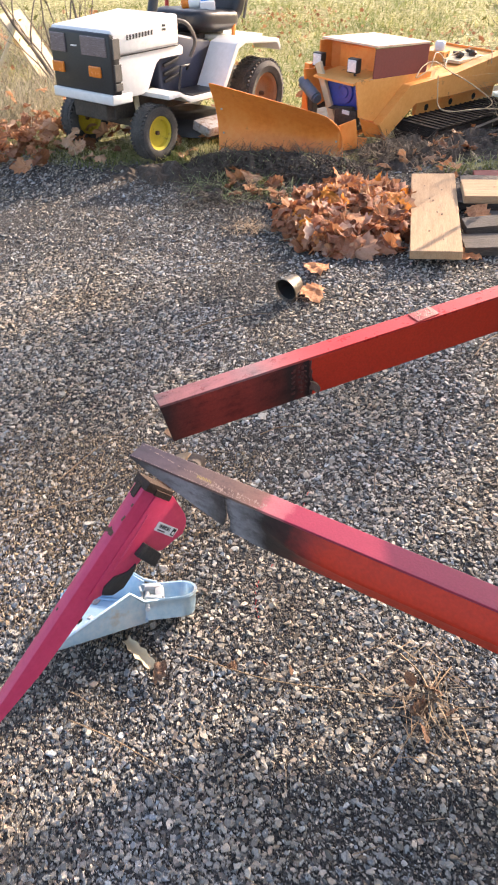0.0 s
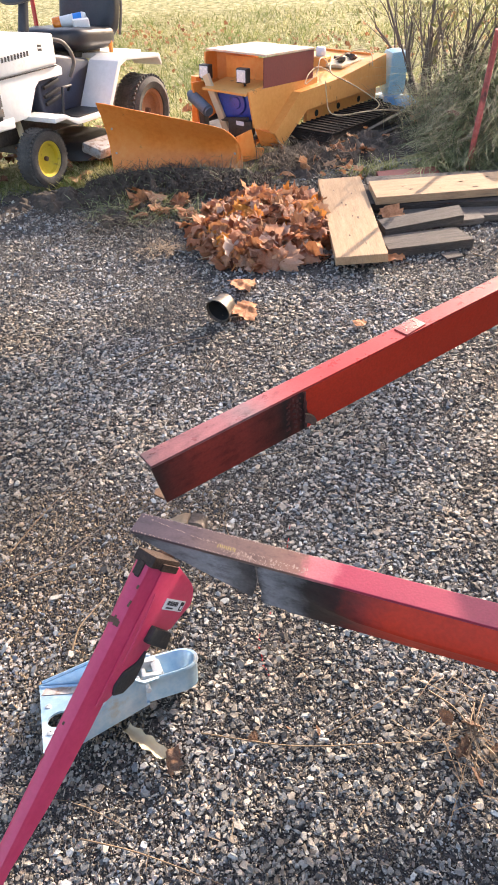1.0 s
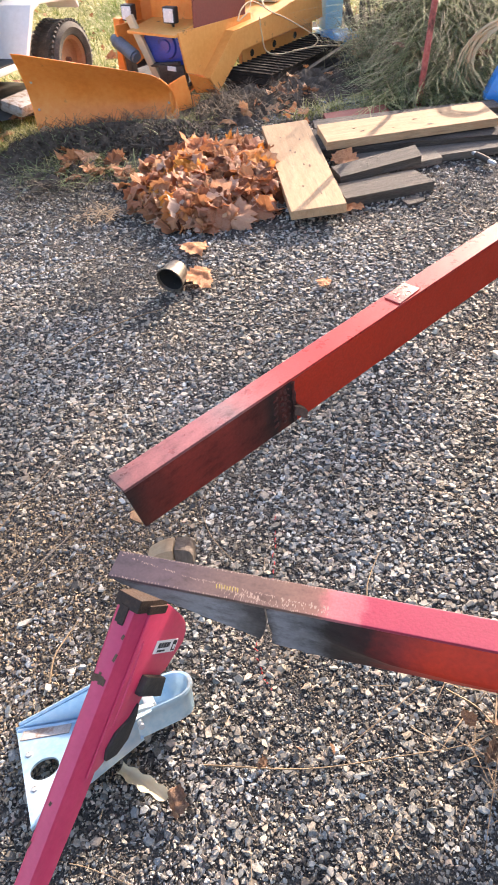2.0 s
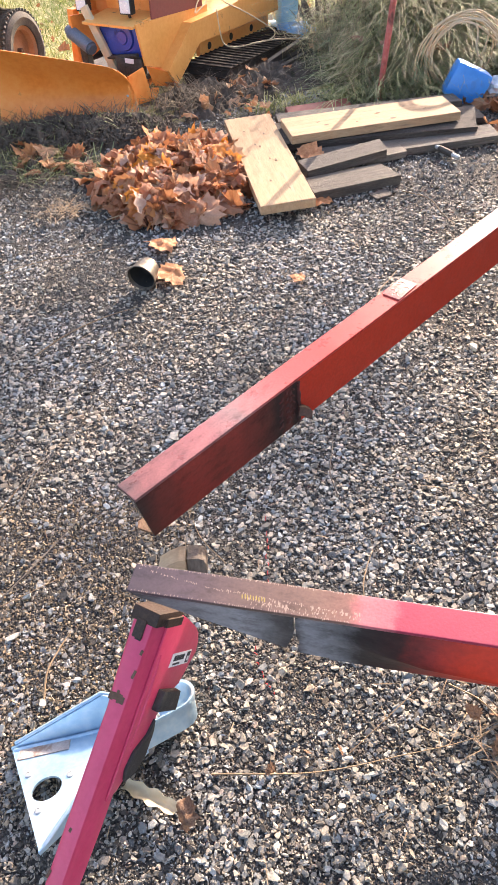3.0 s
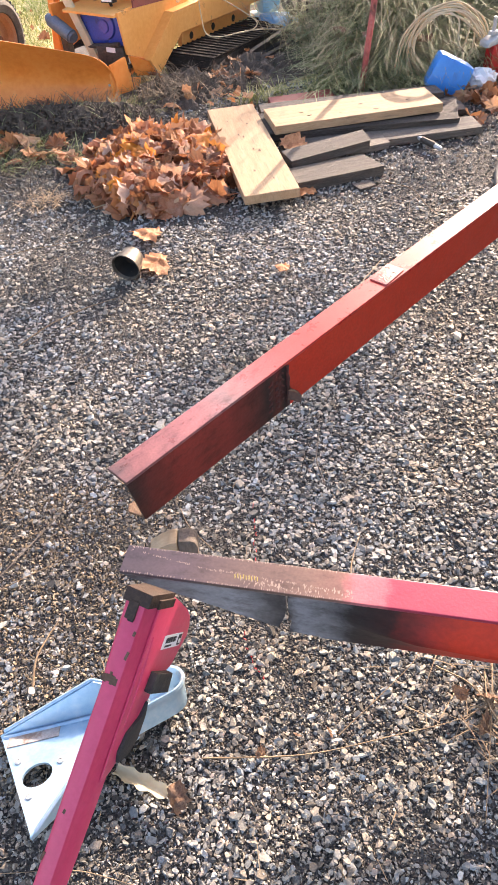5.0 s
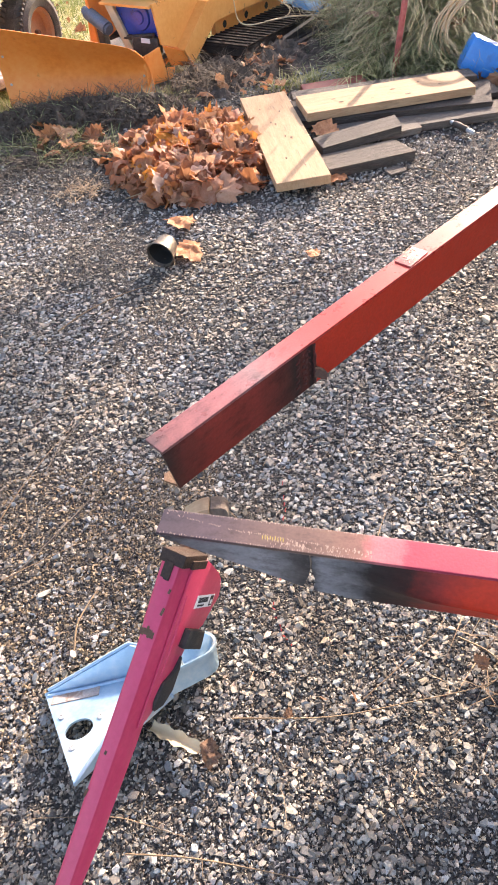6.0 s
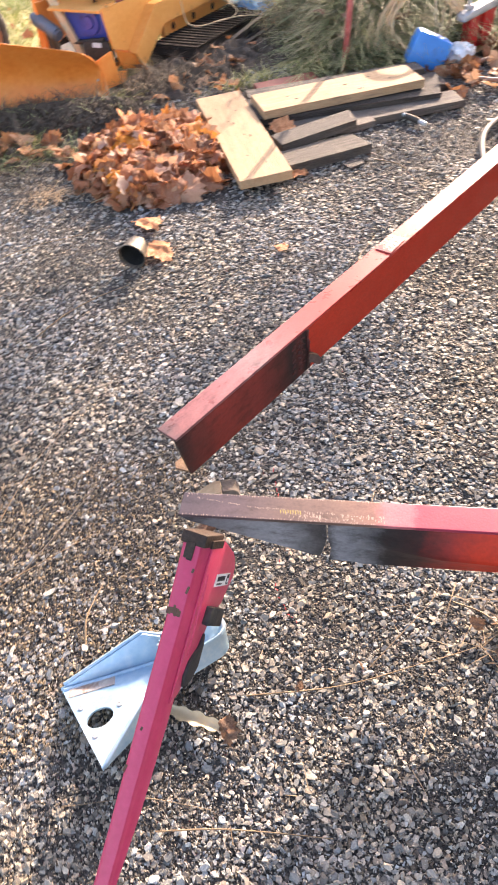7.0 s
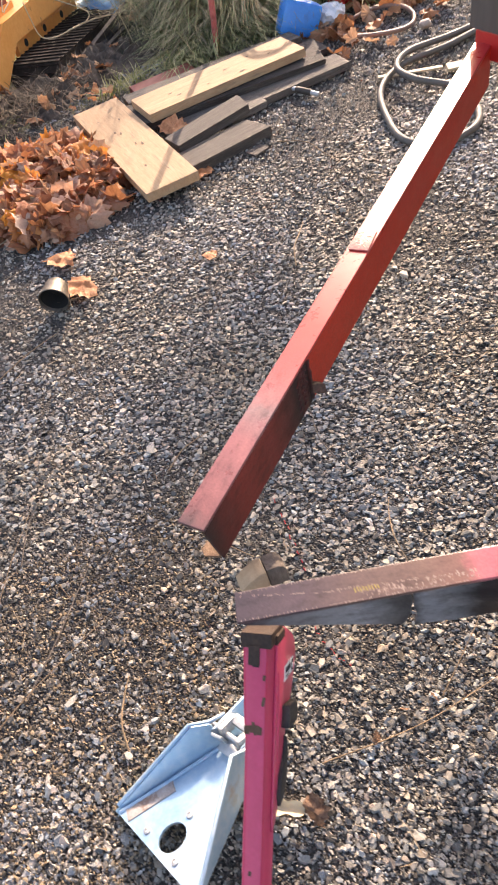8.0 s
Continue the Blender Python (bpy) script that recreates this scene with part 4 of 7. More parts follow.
# the arm of the stand that carries it
bm = bmesh.new()
tube(bm, [(-0.150, 0.790, 0.575), (-0.110, 0.850, 0.535), (-0.085, 0.905, 0.528)], 0.012, 8)
bmesh.ops.transform(bm, matrix=STAND.inverted(), verts=bm.verts[:])
part("arm", bm, RUST, stand)


# ---- ball coupler lying on the gravel ----
COUP = Matrix(((0.9300, -0.3596, -0.0755, -0.460), (0.3557, 0.8295, 0.4306, 0.7675), (-0.0922, -0.4273, 0.8994, 0.062), (0, 0, 0, 1)))
coupler = thing("ball_coupler", "bluish zinc-plated A-frame trailer coupler tipped upside down on gravel", "coupler", COUP)
half_w = 0.147
bm = bmesh.new()
n = 40
hole_c, hole_r = Vector((0.041, -0.011)), 0.0285
outer = []
poly = [(0.0, -half_w), (0.235, -0.050), (0.235, 0.050), (0.0, half_w)]
ring = [hole_c + hole_r * Vector((math.cos(2 * math.pi * k / n), math.sin(2 * math.pi * k / n))) for k in range(n)]


def edge_hit(c, d):
    best = None
    for (ax_, ay_), (bx_, by_) in zip(poly, poly[1:] + poly[:1]):
        ex, ey = bx_ - ax_, by_ - ay_
        den = d.x * ey - d.y * ex
        if abs(den) > 1e-9:
            s = ((ax_ - c.x) * ey - (ay_ - c.y) * ex) / den
            u = ((ax_ - c.x) * d.y - (ay_ - c.y) * d.x) / den
            if s > 0 and -1e-6 <= u <= 1 + 1e-6 and (best is None or s < best):
                best = s
    return c + d * best


angles = sorted([2 * math.pi * k / n for k in range(n)] + [math.atan2(y - hole_c.y, x - hole_c.x) % (2 * math.pi) for x, y in poly])
for z in (0.0, 0.005):
    ins = [bm.verts.new((hole_c.x + hole_r * math.cos(a), hole_c.y + hole_r * math.sin(a), z)) for a in angles]
    outs = [bm.verts.new((*edge_hit(hole_c, Vector((math.cos(a), math.sin(a)))), z)) for a in angles]
    for k in range(len(angles)):
        j = (k + 1) % len(angles)
        bm.faces.new((ins[k], outs[k], outs[j], ins[j]))
    if z:
        for k in range(len(angles)):
            j = (k + 1) % len(angles)
            bm.faces.new((ins[k], ins[j], low_i[j], low_i[k]))
            bm.faces.new((outs[k], outs[j], low_o[j], low_o[k]))
    low_i, low_o = ins, outs
base = part("base_plate", bm, ZINC, coupler, "zinc plate with a round hole")
for s in (-1, 1):
    bm = bmesh.new()
    a, b = Vector((0.0, s * half_w)), Vector((0.228, s * 0.053))
    d = (b - a)
    m = Matrix.Translation((*a, 0)) @ Matrix.Rotation(math.atan2(d.y, d.x), 4, "Z") @ pose(0, 0, 0, 90 - 6 * s)
    prism(bm, [(0, 0), (d.length, 0), (d.length, 0.062), (d.length - 0.035, 0.088 - 0.008 * s), (0.012, 0.010), (0, 0.007)], 0.005 * s, m, 0.0012)
    part("side_wall", bm, ZINC, coupler, smooth=30)
    bm = bmesh.new()
    tube(bm, [(0.010, s * (half_w - 0.002), 0.012), (0.196, s * 0.078, 0.089 - 0.008 * s), (0.228, s * 0.062, 0.064), (0.262, s * 0.050, 0.058)], 0.0045, 8)
    part("rolled_edge", bm, ZINC, coupler, smooth=60)
bm = bmesh.new()
around = [(0.225, -0.044)] + [(0.318 + 0.042 * math.cos(a), 0.042 * math.sin(a)) for a in (math.pi * (k / 14 - 0.5) for k in range(15))] + [(0.225, 0.044)]
levels = [(0.96, 0.0), (1.0, 0.030), (1.02, 0.048), (1.09, 0.053), (1.07, 0.059), (0.96, 0.058), (0.88, 0.050), (0.80, 0.028), (0.55, 0.012), (0.05, 0.009)]
rows_ = []
cx = 0.300
for s, z in levels:
    rows_.append([bm.verts.new((cx + (x - cx) * s, y * s, z)) for x, y in around])
for a, b in zip(rows_, rows_[1:]):
    for k in range(len(a) - 1):
        bm.faces.new((a[k], a[k + 1], b[k + 1], b[k]))
bm.faces.new(rows_[0])
part("nose_socket", bm, ZINC, coupler, "rounded zinc nose with an open ball socket", 40)
clamp = part("clamp", box(bmesh.new(), (0.022, 0.060, 0.020), (0.268, 0.0, 0.048), (0, -8, 0), 0.005), GALV, coupler, "whitish cast clamp across the socket", 35)
for s in (-1, 1):
    part("jaw", box(bmesh.new(), (0.006, 0.030, 0.032), (0.222, s * 0.030, 0.040), (0, -14, s * 10), 0.002), GALV, clamp, smooth=35)
    part("lug", box(bmesh.new(), (0.044, 0.016, 0.024), (0.250, s * 0.030, 0.050), (0, 6, s * 4), 0.005), GALV, clamp, smooth=35)
part("foot", box(bmesh.new(), (0.030, 0.070, 0.010), (0.222, 0.0, 0.026), (0, -14, 0), 0.003), GALV, clamp, smooth=35)
part("pin", rod(bmesh.new(), (0.236, -0.066, 0.044), (0.236, 0.066, 0.044), 0.006), GALV, clamp, smooth=35)
part("pressed_fold", tube(bmesh.new(), [(0.004, 0.134, 0.005), (0.10, 0.094, 0.0055), (0.215, 0.050, 0.006)], 0.0048, 8), ZINC, coupler, smooth=60)
part("worn_sticker", box(bmesh.new(), (0.105, 0.030, 0.0012), (0.058, 0.094, 0.0062), (0, 0, -22)), STICKER, coupler, "scuffed grey and rusty sticker")
for x, y in ((0.088, -0.008), (0.017, 0.046), (0.017, -0.055)):
    part("rivet", lathe(bmesh.new(), [(0.0075, 0.005), (0.0070, 0.0085), (0.003, 0.0100), (0.0028, 0.0086), (0, 0.0086)], Matrix.Translation((x, y, 0)), 12), GALV, coupler, smooth=40)


# ---- lumber and scraps at the edge of the lawn ----
def plank(name, label, corner_a, corner_b, width, thick, z, material, roll=0.0, rise=0.0, seed=0, group="", category="board"):
    """A sawn board whose long centre line runs from a to b; z: the height of its underside at the middle."""
    a, b = Vector((*corner_a, 0)), Vector((*corner_b, 0))
    d = b - a
    rnd = random.Random(seed)
    skew = 0.09 * (seed * 37 % 7 - 3)
    bm = bmesh.new()
    box(bm, (d.length, width, thick), (0, 0, thick / 2), bevel=0.0025)
    for v in bm.verts:
        v.co.x += (rnd.random() - 0.5) * 0.004
        v.co.z += 0.004 * math.sin(2.2 * v.co.x + seed)
        if group and v.co.x > 0:
            v.co.x += v.co.y * skew + (rnd.random() - 0.5) * 0.012
    m = Matrix.Translation(((a + b) / 2) + Vector((0, 0, z))) @ Matrix.Rotation(math.atan2(d.y, d.x), 4, "Z") @ pose(0, 0, 0, roll, -rise, 0)
    ob = new(name, finish(bm, name, material))
    ob.matrix_world = m
    return tagged(ob, label, category, group)


NEW_WOOD_X = mat("fresh pine with grain along the board", [(0.33, 0.200, 0.108), (0.43, 0.290, 0.170), (0.51, 0.365, 0.235)], 4, (0.65, 0.85), spec=0.25, bump=0.25, bump_scale=90, stretch=(1, 10, 6),
                 stain=(0.25, 0.18, 0.12), stain_at=(0.57, 0.68), stain_scale=6, stain_most=0.85)
fresh_a = plank("fresh_board", "fresh pale pine board with knots lying on leaves", (0.462, 2.925), (0.434, 3.895), 0.235, 0.040, 0.032, NEW_WOOD_X, -1, -0.5, 1)
fresh_b = plank("fresh_board", "fresh pale pine board on weathered planks", (0.585, 3.615), (1.425, 3.668), 0.225, 0.040, 0.062, NEW_WOOD_X, 0, 0, 2)
plank("old_plank", "weathered dark plank under the pine board", (0.52, 3.66), (1.53, 3.60), 0.26, 0.040, 0.020, OLD_WOOD, 0, 0, 3, "weathered planks")
plank("old_plank", "weathered dark plank behind the pine board", (0.58, 3.845), (1.52, 3.83), 0.11, 0.040, 0.030, OLD_WOOD, 0, 0.4, 4, "weathered planks")
plank("old_plank", "weathered dark plank at the bottom of the stack", (0.62, 3.435), (1.58, 3.470), 0.14, 0.035, 0.0, OLD_WOOD, 0, 0, 5, "weathered planks")
plank("old_plank", "long weathered plank at the back of the stack", (0.55, 3.77), (1.60, 3.73), 0.20, 0.030, 0.0, OLD_WOOD, 0, 0, 8, "weathered planks")
plank("old_plank", "short weathered plank propped on another", (0.590, 3.255), (0.985, 3.345), 0.11, 0.040, 0.040, OLD_WOOD, 3, 1.5, 6, "weathered planks")
plank("old_plank", "short weathered plank with a split end on gravel", (0.585, 3.110), (0.965, 3.165), 0.15, 0.045, 0.0, OLD_WOOD, 0, 0, 7, "weathered planks")
plank("old_plank", "weathered plank stub beside the split plank", (0.90, 3.36), (1.10, 3.395), 0.09, 0.030, 0.004, OLD_WOOD, 0, 0, 9, "weathered planks")
plank("wood_scrap", "small flat scrap of dark wood on gravel", (0.845, 3.005), (0.925, 3.030), 0.06, 0.010, 0.006, OLD_WOOD, 0, 0, 10, "", "scrap")
plank("red_plank", "dull red painted board end behind the stack", (0.66, 3.985), (1.00, 4.010), 0.08, 0.030, 0.018, MAROON, 10, 0, 11)
plank("thin_lath", "thin pale wooden lath lying on gravel", (1.61, 3.200), (1.86, 3.060), 0.025, 0.008, 0.008, CREAM, 0, 0, 12, "", "lath")
plank("wood_chip_block", "small pale offcut lying on gravel", (1.86, 3.03), (1.93, 3.00), 0.06, 0.012, 0.008, CREAM, 0, 0, 13, "", "offcut")

def knots(board, length, width, thick, spots, seed):
    """Brown knots and scuffs on a board's upper face, each a thin irregular chip of its own."""
    rnd = random.Random(seed)
    for u, v, size in spots:
        n = 11
        ring = []
        for k in range(n):
            a = 2 * math.pi * k / n
            ring.append((u * length / 2 + size * 1.5 * math.cos(a) * rnd.uniform(0.6, 1.25), v * width / 2 + size * 0.6 * math.sin(a) * rnd.uniform(0.6, 1.25)))
        part("knot", prism(bmesh.new(), ring, 0.0012, Matrix.Translation((0, 0, thick - 0.0002 + 0.004 * math.sin(2.2 * u * length / 2 + seed)))), KNOT, board)


knots(fresh_a, 0.97, 0.235, 0.040, ((-0.55, 0.25, 0.007), (-0.15, -0.30, 0.010), (-0.10, -0.10, 0.006), (0.20, 0.05, 0.008), (0.26, 0.20, 0.006), (0.50, -0.35, 0.007), (0.62, 0.40, 0.005), (-0.75, -0.3, 0.005)), 1)
knots(fresh_b, 0.84, 0.225, 0.040, ((-0.62, 0.05, 0.006), (-0.55, -0.35, 0.008), (0.10, 0.10, 0.007), (0.22, -0.62, 0.011), (0.45, 0.45, 0.005), (-0.2, -0.5, 0.004), (0.66, -0.1, 0.005)), 2)

# cup on its side
CUP = pose(-0.165, 2.535, 0.056, 90, 0, -27) @ pose(0, 0, 0, 6, 0, 0) @ Matrix.Scale(1.08, 4)
cup = thing("metal_cup", "tarnished dented metal cup lying on its side", "cup", CUP)
bm = bmesh.new()
lathe(bm, [(0.030, -0.068), (0.036, -0.064), (0.043, -0.03), (0.048, 0.0), (0.051, 0.006), (0.049, 0.008), (0.045, 0.0), (0.040, -0.03), (0.034, -0.058), (0.0, -0.060)], None, 28)
lathe(bm, [(0, -0.069), (0.030, -0.068)], None, 28)
part("cup_body", bm, BRASS, cup, smooth=40)
# black lining paints the shade within the cup's mouth
part("cup_inside", lathe(bmesh.new(), [(0.0445, -0.002), (0.0395, -0.03), (0.0335, -0.056), (0, -0.058)], None, 28), SHADE_BLACK, cup, "inside painted black for its shade", 40)


# ---- leaves ----
LOBES = [(0, -0.10), (0.05, 0.0), (0.22, -0.06), (0.30, 0.02), (0.44, 0.04), (0.42, 0.17), (0.54, 0.34), (0.42, 0.38), (0.40, 0.50), (0.31, 0.50), (0.25, 0.68), (0.12, 0.64), (0.0, 0.86)]
OUTLINE = LOBES + [(-x, y) for x, y in reversed(LOBES[1:-1])]


def leaf_mesh(seed, n_ring=2, calm=1.0):
    """A maple leaf: its lobed outline fanned from the middle, curled and folded."""
    rnd = random.Random(seed)
    curl, fold, twist = rnd.uniform(-1.0, 0.6), rnd.uniform(-0.7, 0.5), rnd.uniform(-0.8, 0.8)
    curl, fold, twist = curl * calm, fold * calm, twist * calm
    bx, by = rnd.uniform(5, 9), rnd.uniform(5, 9)
    c = Vector((0, 0.22))
    pts = [(c.x, c.y)]
    for ring in range(1, n_ring + 1):
        pts += [(c.x + (x - c.x) * ring / n_ring, c.y + (y - c.y) * ring / n_ring) for x, y in OUTLINE]
    n = len(OUTLINE)
    verts = []
    for x, y in pts:
        z = curl * (x * x * 0.9 + (y - 0.2) ** 2 * 0.5) + fold * abs(x) * 0.5 + twist * x * y + 0.14 * calm * math.sin(bx * x + seed) * math.cos(by * y + 2 * seed) + 0.055 * math.sin(17 * x + 3 * seed) * math.cos(15 * y + seed)
        verts.append((x, y - 0.2, z))
    faces = [(0, 1 + k, 1 + (k + 1) % n) for k in range(n)]
    for ring in range(1, n_ring):
        o, p = 1 + (ring - 1) * n, 1 + ring * n
        for k in range(n):
            j = (k + 1) % n
            faces += [(o + k, p + k, p + j), (o + k, p + j, o + j)]
    return np.array(verts), np.array(faces)


leaf_meshes = []
for s in range(16):
    v, f = leaf_mesh(s, 4)
    me = bpy.data.meshes.new("leaf")
    me.from_pydata(v.tolist(), [], f.tolist())
    me.materials.append(LEAF)
    me.shade_smooth()
    leaf_meshes.append(me)


def leaf_field(name, places, size, seed, label, flat=0.75, material=None, lift=0.01):
    """Many leaves in one mesh: rows of x, y, z."""
    r = np.random.default_rng(seed)
    kinds = [leaf_mesh(s, 1) for s in range(20, 26)]
    vs, fs, at = [], [], 0
    rot = turns(len(places), r, flat)
    spin = r.uniform(0, 6.283, len(places))
    for k, p in enumerate(places):
        v, f = kinds[k % 6]
        c, s = math.cos(spin[k]), math.sin(spin[k])
        v = (v @ np.array([[c, s, 0], [-s, c, 0], [0, 0, 1]])) @ rot[k].T * size * r.uniform(0.6, 1.25)
        vs.append(v + p + (0, 0, lift))
        fs.append(f + at)
        at += len(v)
    return soup(name, np.concatenate(vs), np.concatenate(fs), material or LEAF_FIELD, "stuff", label, "leaves")


def pile_top(x, y):
    """The height of the leaf heap over the ground."""
    u, v = (x - 0.03) / 0.37, (y - 3.40) / 0.44
    return 0.092 * max(0.0, 1 - u * u - v * v) ** 0.7 * (1 + 0.22 * math.sin(13 * x + 2) * math.sin(11 * y))


pile = thing("leaf_pile", "heap of dry orange-brown maple leaves on gravel", "leaf pile", Matrix.Translation((0.0, 3.42, 0)))
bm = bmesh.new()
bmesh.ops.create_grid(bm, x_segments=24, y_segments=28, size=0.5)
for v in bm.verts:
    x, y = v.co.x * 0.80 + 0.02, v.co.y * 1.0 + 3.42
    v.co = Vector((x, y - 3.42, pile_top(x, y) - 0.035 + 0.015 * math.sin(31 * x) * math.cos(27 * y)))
# filler mound; its dark brown holds the shade in gaps between leaves
part("heap_core", bm, mat("heap filler darkened for leaf shade", [(0.05, 0.022, 0.012), (0.13, 0.05, 0.025), (0.22, 0.09, 0.04)], 22, (0.8, 0.95), bump=1.0, bump_scale=60), pile, "dark brown filler, painted shade between the leaves", 60)
rnd = random.Random(5)
count = 0
while count < 290:
    x, y = rnd.uniform(-0.45, 0.46), rnd.uniform(2.88, 3.98)
    h = pile_top(x, y)
    if h <= 0.004:
        continue
    if x > 0.30 and 2.93 < y < 3.9 and rnd.random() < 0.8:
        continue
    ob = new("leaf", leaf_meshes[count % 16])
    ob.parent = pile
    size = rnd.uniform(0.075, 0.165)
    ob.matrix_basis = Matrix.Translation((x, y - 3.42, h + rnd.uniform(-0.016, 0.024))) @ Matrix.Rotation(rnd.gauss(0.12, 0.36) - 0.22 * (y - 3.40) / 0.44, 4, 'X') @ Matrix.Rotation(rnd.gauss(0, 0.36) + 0.3 * (x - 0.03) / 0.37, 4, 'Y') @ Matrix.Rotation(rnd.uniform(0, 6.28), 4, 'Z') @ Matrix.Scale(size, 4)
    count += 1
rl = np.random.default_rng(8)
places = []
while len(places) < 130:
    x, y = rl.uniform(-0.42, 0.44), rl.uniform(2.92, 3.95)
    if pile_top(x, y) > 0.003 and not (x > 0.33 and y < 3.9):
        places.append((x, y - 3.42, pile_top(x, y) - 0.012))
under = leaf_field("leaf_layer", np.array(places), 0.13, 9, "", 0.4)
under.parent = pile
del under["category"]


def loose_leaf(x, y, z, size, turn, tilt=(0.1, 0.1), which=0, label="single dry orange maple leaf lying on gravel"):
    v, f = leaf_mesh(which + 40, 4, 0.35)
    me = bpy.data.meshes.new("leaf")
    me.from_pydata(v.tolist(), [], f.tolist())
    me.materials.append(LEAF_LOOSE)
    me.shade_smooth()
    ob = new("fallen_leaf", me)
    ob.matrix_world = Matrix.Translation((x, y, z)) @ Euler((tilt[0], tilt[1], radians(turn))).to_matrix().to_4x4() @ Matrix.Scale(size, 4)
    return tagged(ob, label, "leaf", "loose leaves")


loose_leaf(-0.054, 2.815, 0.028, 0.150, 80, which=1)
loose_leaf(-0.045, 2.590, 0.026, 0.145, 95, (0.15, -0.1), 2, "single dry orange maple leaf beside the metal cup")
loose_leaf(0.62, 3.02, 0.020, 0.13, 20, (0.2, 0.1), 3, "dry leaf tucked beside the pine board")
loose_leaf(0.66, 3.42, 0.050, 0.14, -30, (0.3, 0.2), 4, "dry orange leaf lying on the planks")
loose_leaf(0.414, 2.455, 0.014, 0.065, 60, (0.05, 0.1), 6)

# leaves strewn along the lawn's edge, on the lawn and right of the lumber
rl = np.random.default_rng(12)
spots = []
for n, (cx, cy), (sx, sy), hz in ((170, (-2.25, 4.45), (0.32, 0.28), 0.10), (11, (-0.68, 3.86), (0.10, 0.05), 0.015), (9, (-0.45, 3.68), (0.14, 0.08), 0.01), (40, (-1.25, 4.75), (0.35, 0.3), 0.02),
                                  (30, (-0.9, 4.95), (0.3, 0.25), 0.03), (46, (2.15, 3.92), (0.20, 0.16), 0.02), (12, (0.45, 4.30), (0.15, 0.12), 0.02), (26, (1.75, 3.75), (0.10, 0.12), 0.02),
                                  (14, (0.5, 4.75), (0.3, 0.2), 0.02)):
    p = rl.normal(size=(n, 2)) * (sx, sy) + (cx, cy)
    spots.append(np.column_stack([p, np.abs(rl.normal(0, hz, n)) * 0.7 + 0.012]))
leaf_field("fallen_leaves", np.concatenate(spots), 0.105, 13, "dry orange leaves strewn over the lawn and its edge", 0.78)
heart = np.column_stack([rl.uniform(-4, 3.5, 60), rl.uniform(4.7, 10.5, 60)])
p = heart[rl.integers(0, 60, 1100)] + rl.normal(0, 0.34, (1100, 2))
p = p[p[:, 1] > 4.45]
leaf_field("fallen_leaves", np.column_stack([p, ground_z(p[:, 0], p[:, 1]) + rl.uniform(0.008, 0.028, len(p))]), 0.050, 14, "small dry leaves lying in the far lawn", 0.3)


# ---- grass, straw and twigs ----
def blades(name, x, y, length, width, lean, seed, material, label, category="grass", segs=2, z=None, dirs=None, droop=0.5):
    """Tapered blades that bend over; arrays of places and lengths."""
    r = np.random.default_rng(seed)
    n = len(x)
    a = r.uniform(0, 6.283, n) if dirs is None else dirs
    out = np.stack([np.cos(a), np.sin(a)], -1)
    side = np.stack([-np.sin(a), np.cos(a)], -1)
    ln = lean * r.uniform(0.3, 1.0, n)
    base = np.stack([x, y, ground_z(x, y) if z is None else z], -1)
    vs = []
    for k in range(segs + 1):
        t = k / segs
        reach = length * (ln * t + droop * ln * t * t)
        up = length * (t - droop * 0.8 * ln * t ** 2.2)
        c = base + np.column_stack([out * reach[:, None], up])
        w = width * (1 - t) ** 0.7 / 2 + 0.0003
        for s in (-1, 1):
            vs.append(c + np.column_stack([side * (s * w)[:, None] if np.ndim(w) else side * s * w, np.zeros(n)]))
    v = np.stack(vs, 1)
    f = np.array([(2 * k, 2 * k + 1, 2 * k + 3, 2 * k + 2) for k in range(segs)])
    faces = f[None] + (np.arange(n) * v.shape[1])[:, None, None]
    return soup(name, v.reshape(-1, 3), faces.reshape(-1, 4), material, "stuff", label, category)


rg = np.random.default_rng(21)
gx_, gy_ = scatter(rg, 52000, 4.22, 10.5, (-2.7, 2.0), (-4.6, 4.2))
thin = rg.random(len(gx_)) < (0.55 + 0.45 * np.sin(2.3 * gx_ + 1.3 * gy_) * np.cos(1.9 * gy_ - gx_)).clip(0.15, 1)
thin &= ~((gx_ > 0.0) & (gx_ < 1.15) & (gy_ < 5.1))
gx_, gy_ = gx_[thin], gy_[thin]
blades("lawn_grass", gx_, gy_, rg.uniform(0.025, 0.075, len(gx_)), 0.0045, 0.9, 22, GRASS, "short dry yellow-green lawn grass")
gx_, gy_ = scatter(rg, 34000, 5.0, 12.5, (-3.2, 2.6), (-6.0, 5.4))
thin = rg.random(len(gx_)) < (0.5 + 0.5 * np.sin(1.7 * gx_ + 2.1 * gy_) * np.cos(2.6 * gy_ - 1.3 * gx_)).clip(0.12, 1)
gx_, gy_ = gx_[thin], gy_[thin]
blades("lawn_grass", gx_, gy_, rg.uniform(0.04, 0.10, len(gx_)), 0.012, 1.1, 36, GRASS, "coarse tufted grass further up the lawn")
gx_, gy_ = scatter(rg, 30000, 7.0, 16.0, (-5.0, 4.5), (-9.0, 8.5))
thin = rg.random(len(gx_)) < (0.5 + 0.5 * np.sin(1.1 * gx_ + 1.9 * gy_) * np.cos(1.6 * gy_ - 0.9 * gx_)).clip(0.12, 1)
gx_, gy_ = gx_[thin], gy_[thin]
blades("lawn_grass", gx_, gy_, rg.uniform(0.05, 0.13, len(gx_)), 0.013, 1.2, 37, GRASS, "rough pale grass at the far side of the lawn")
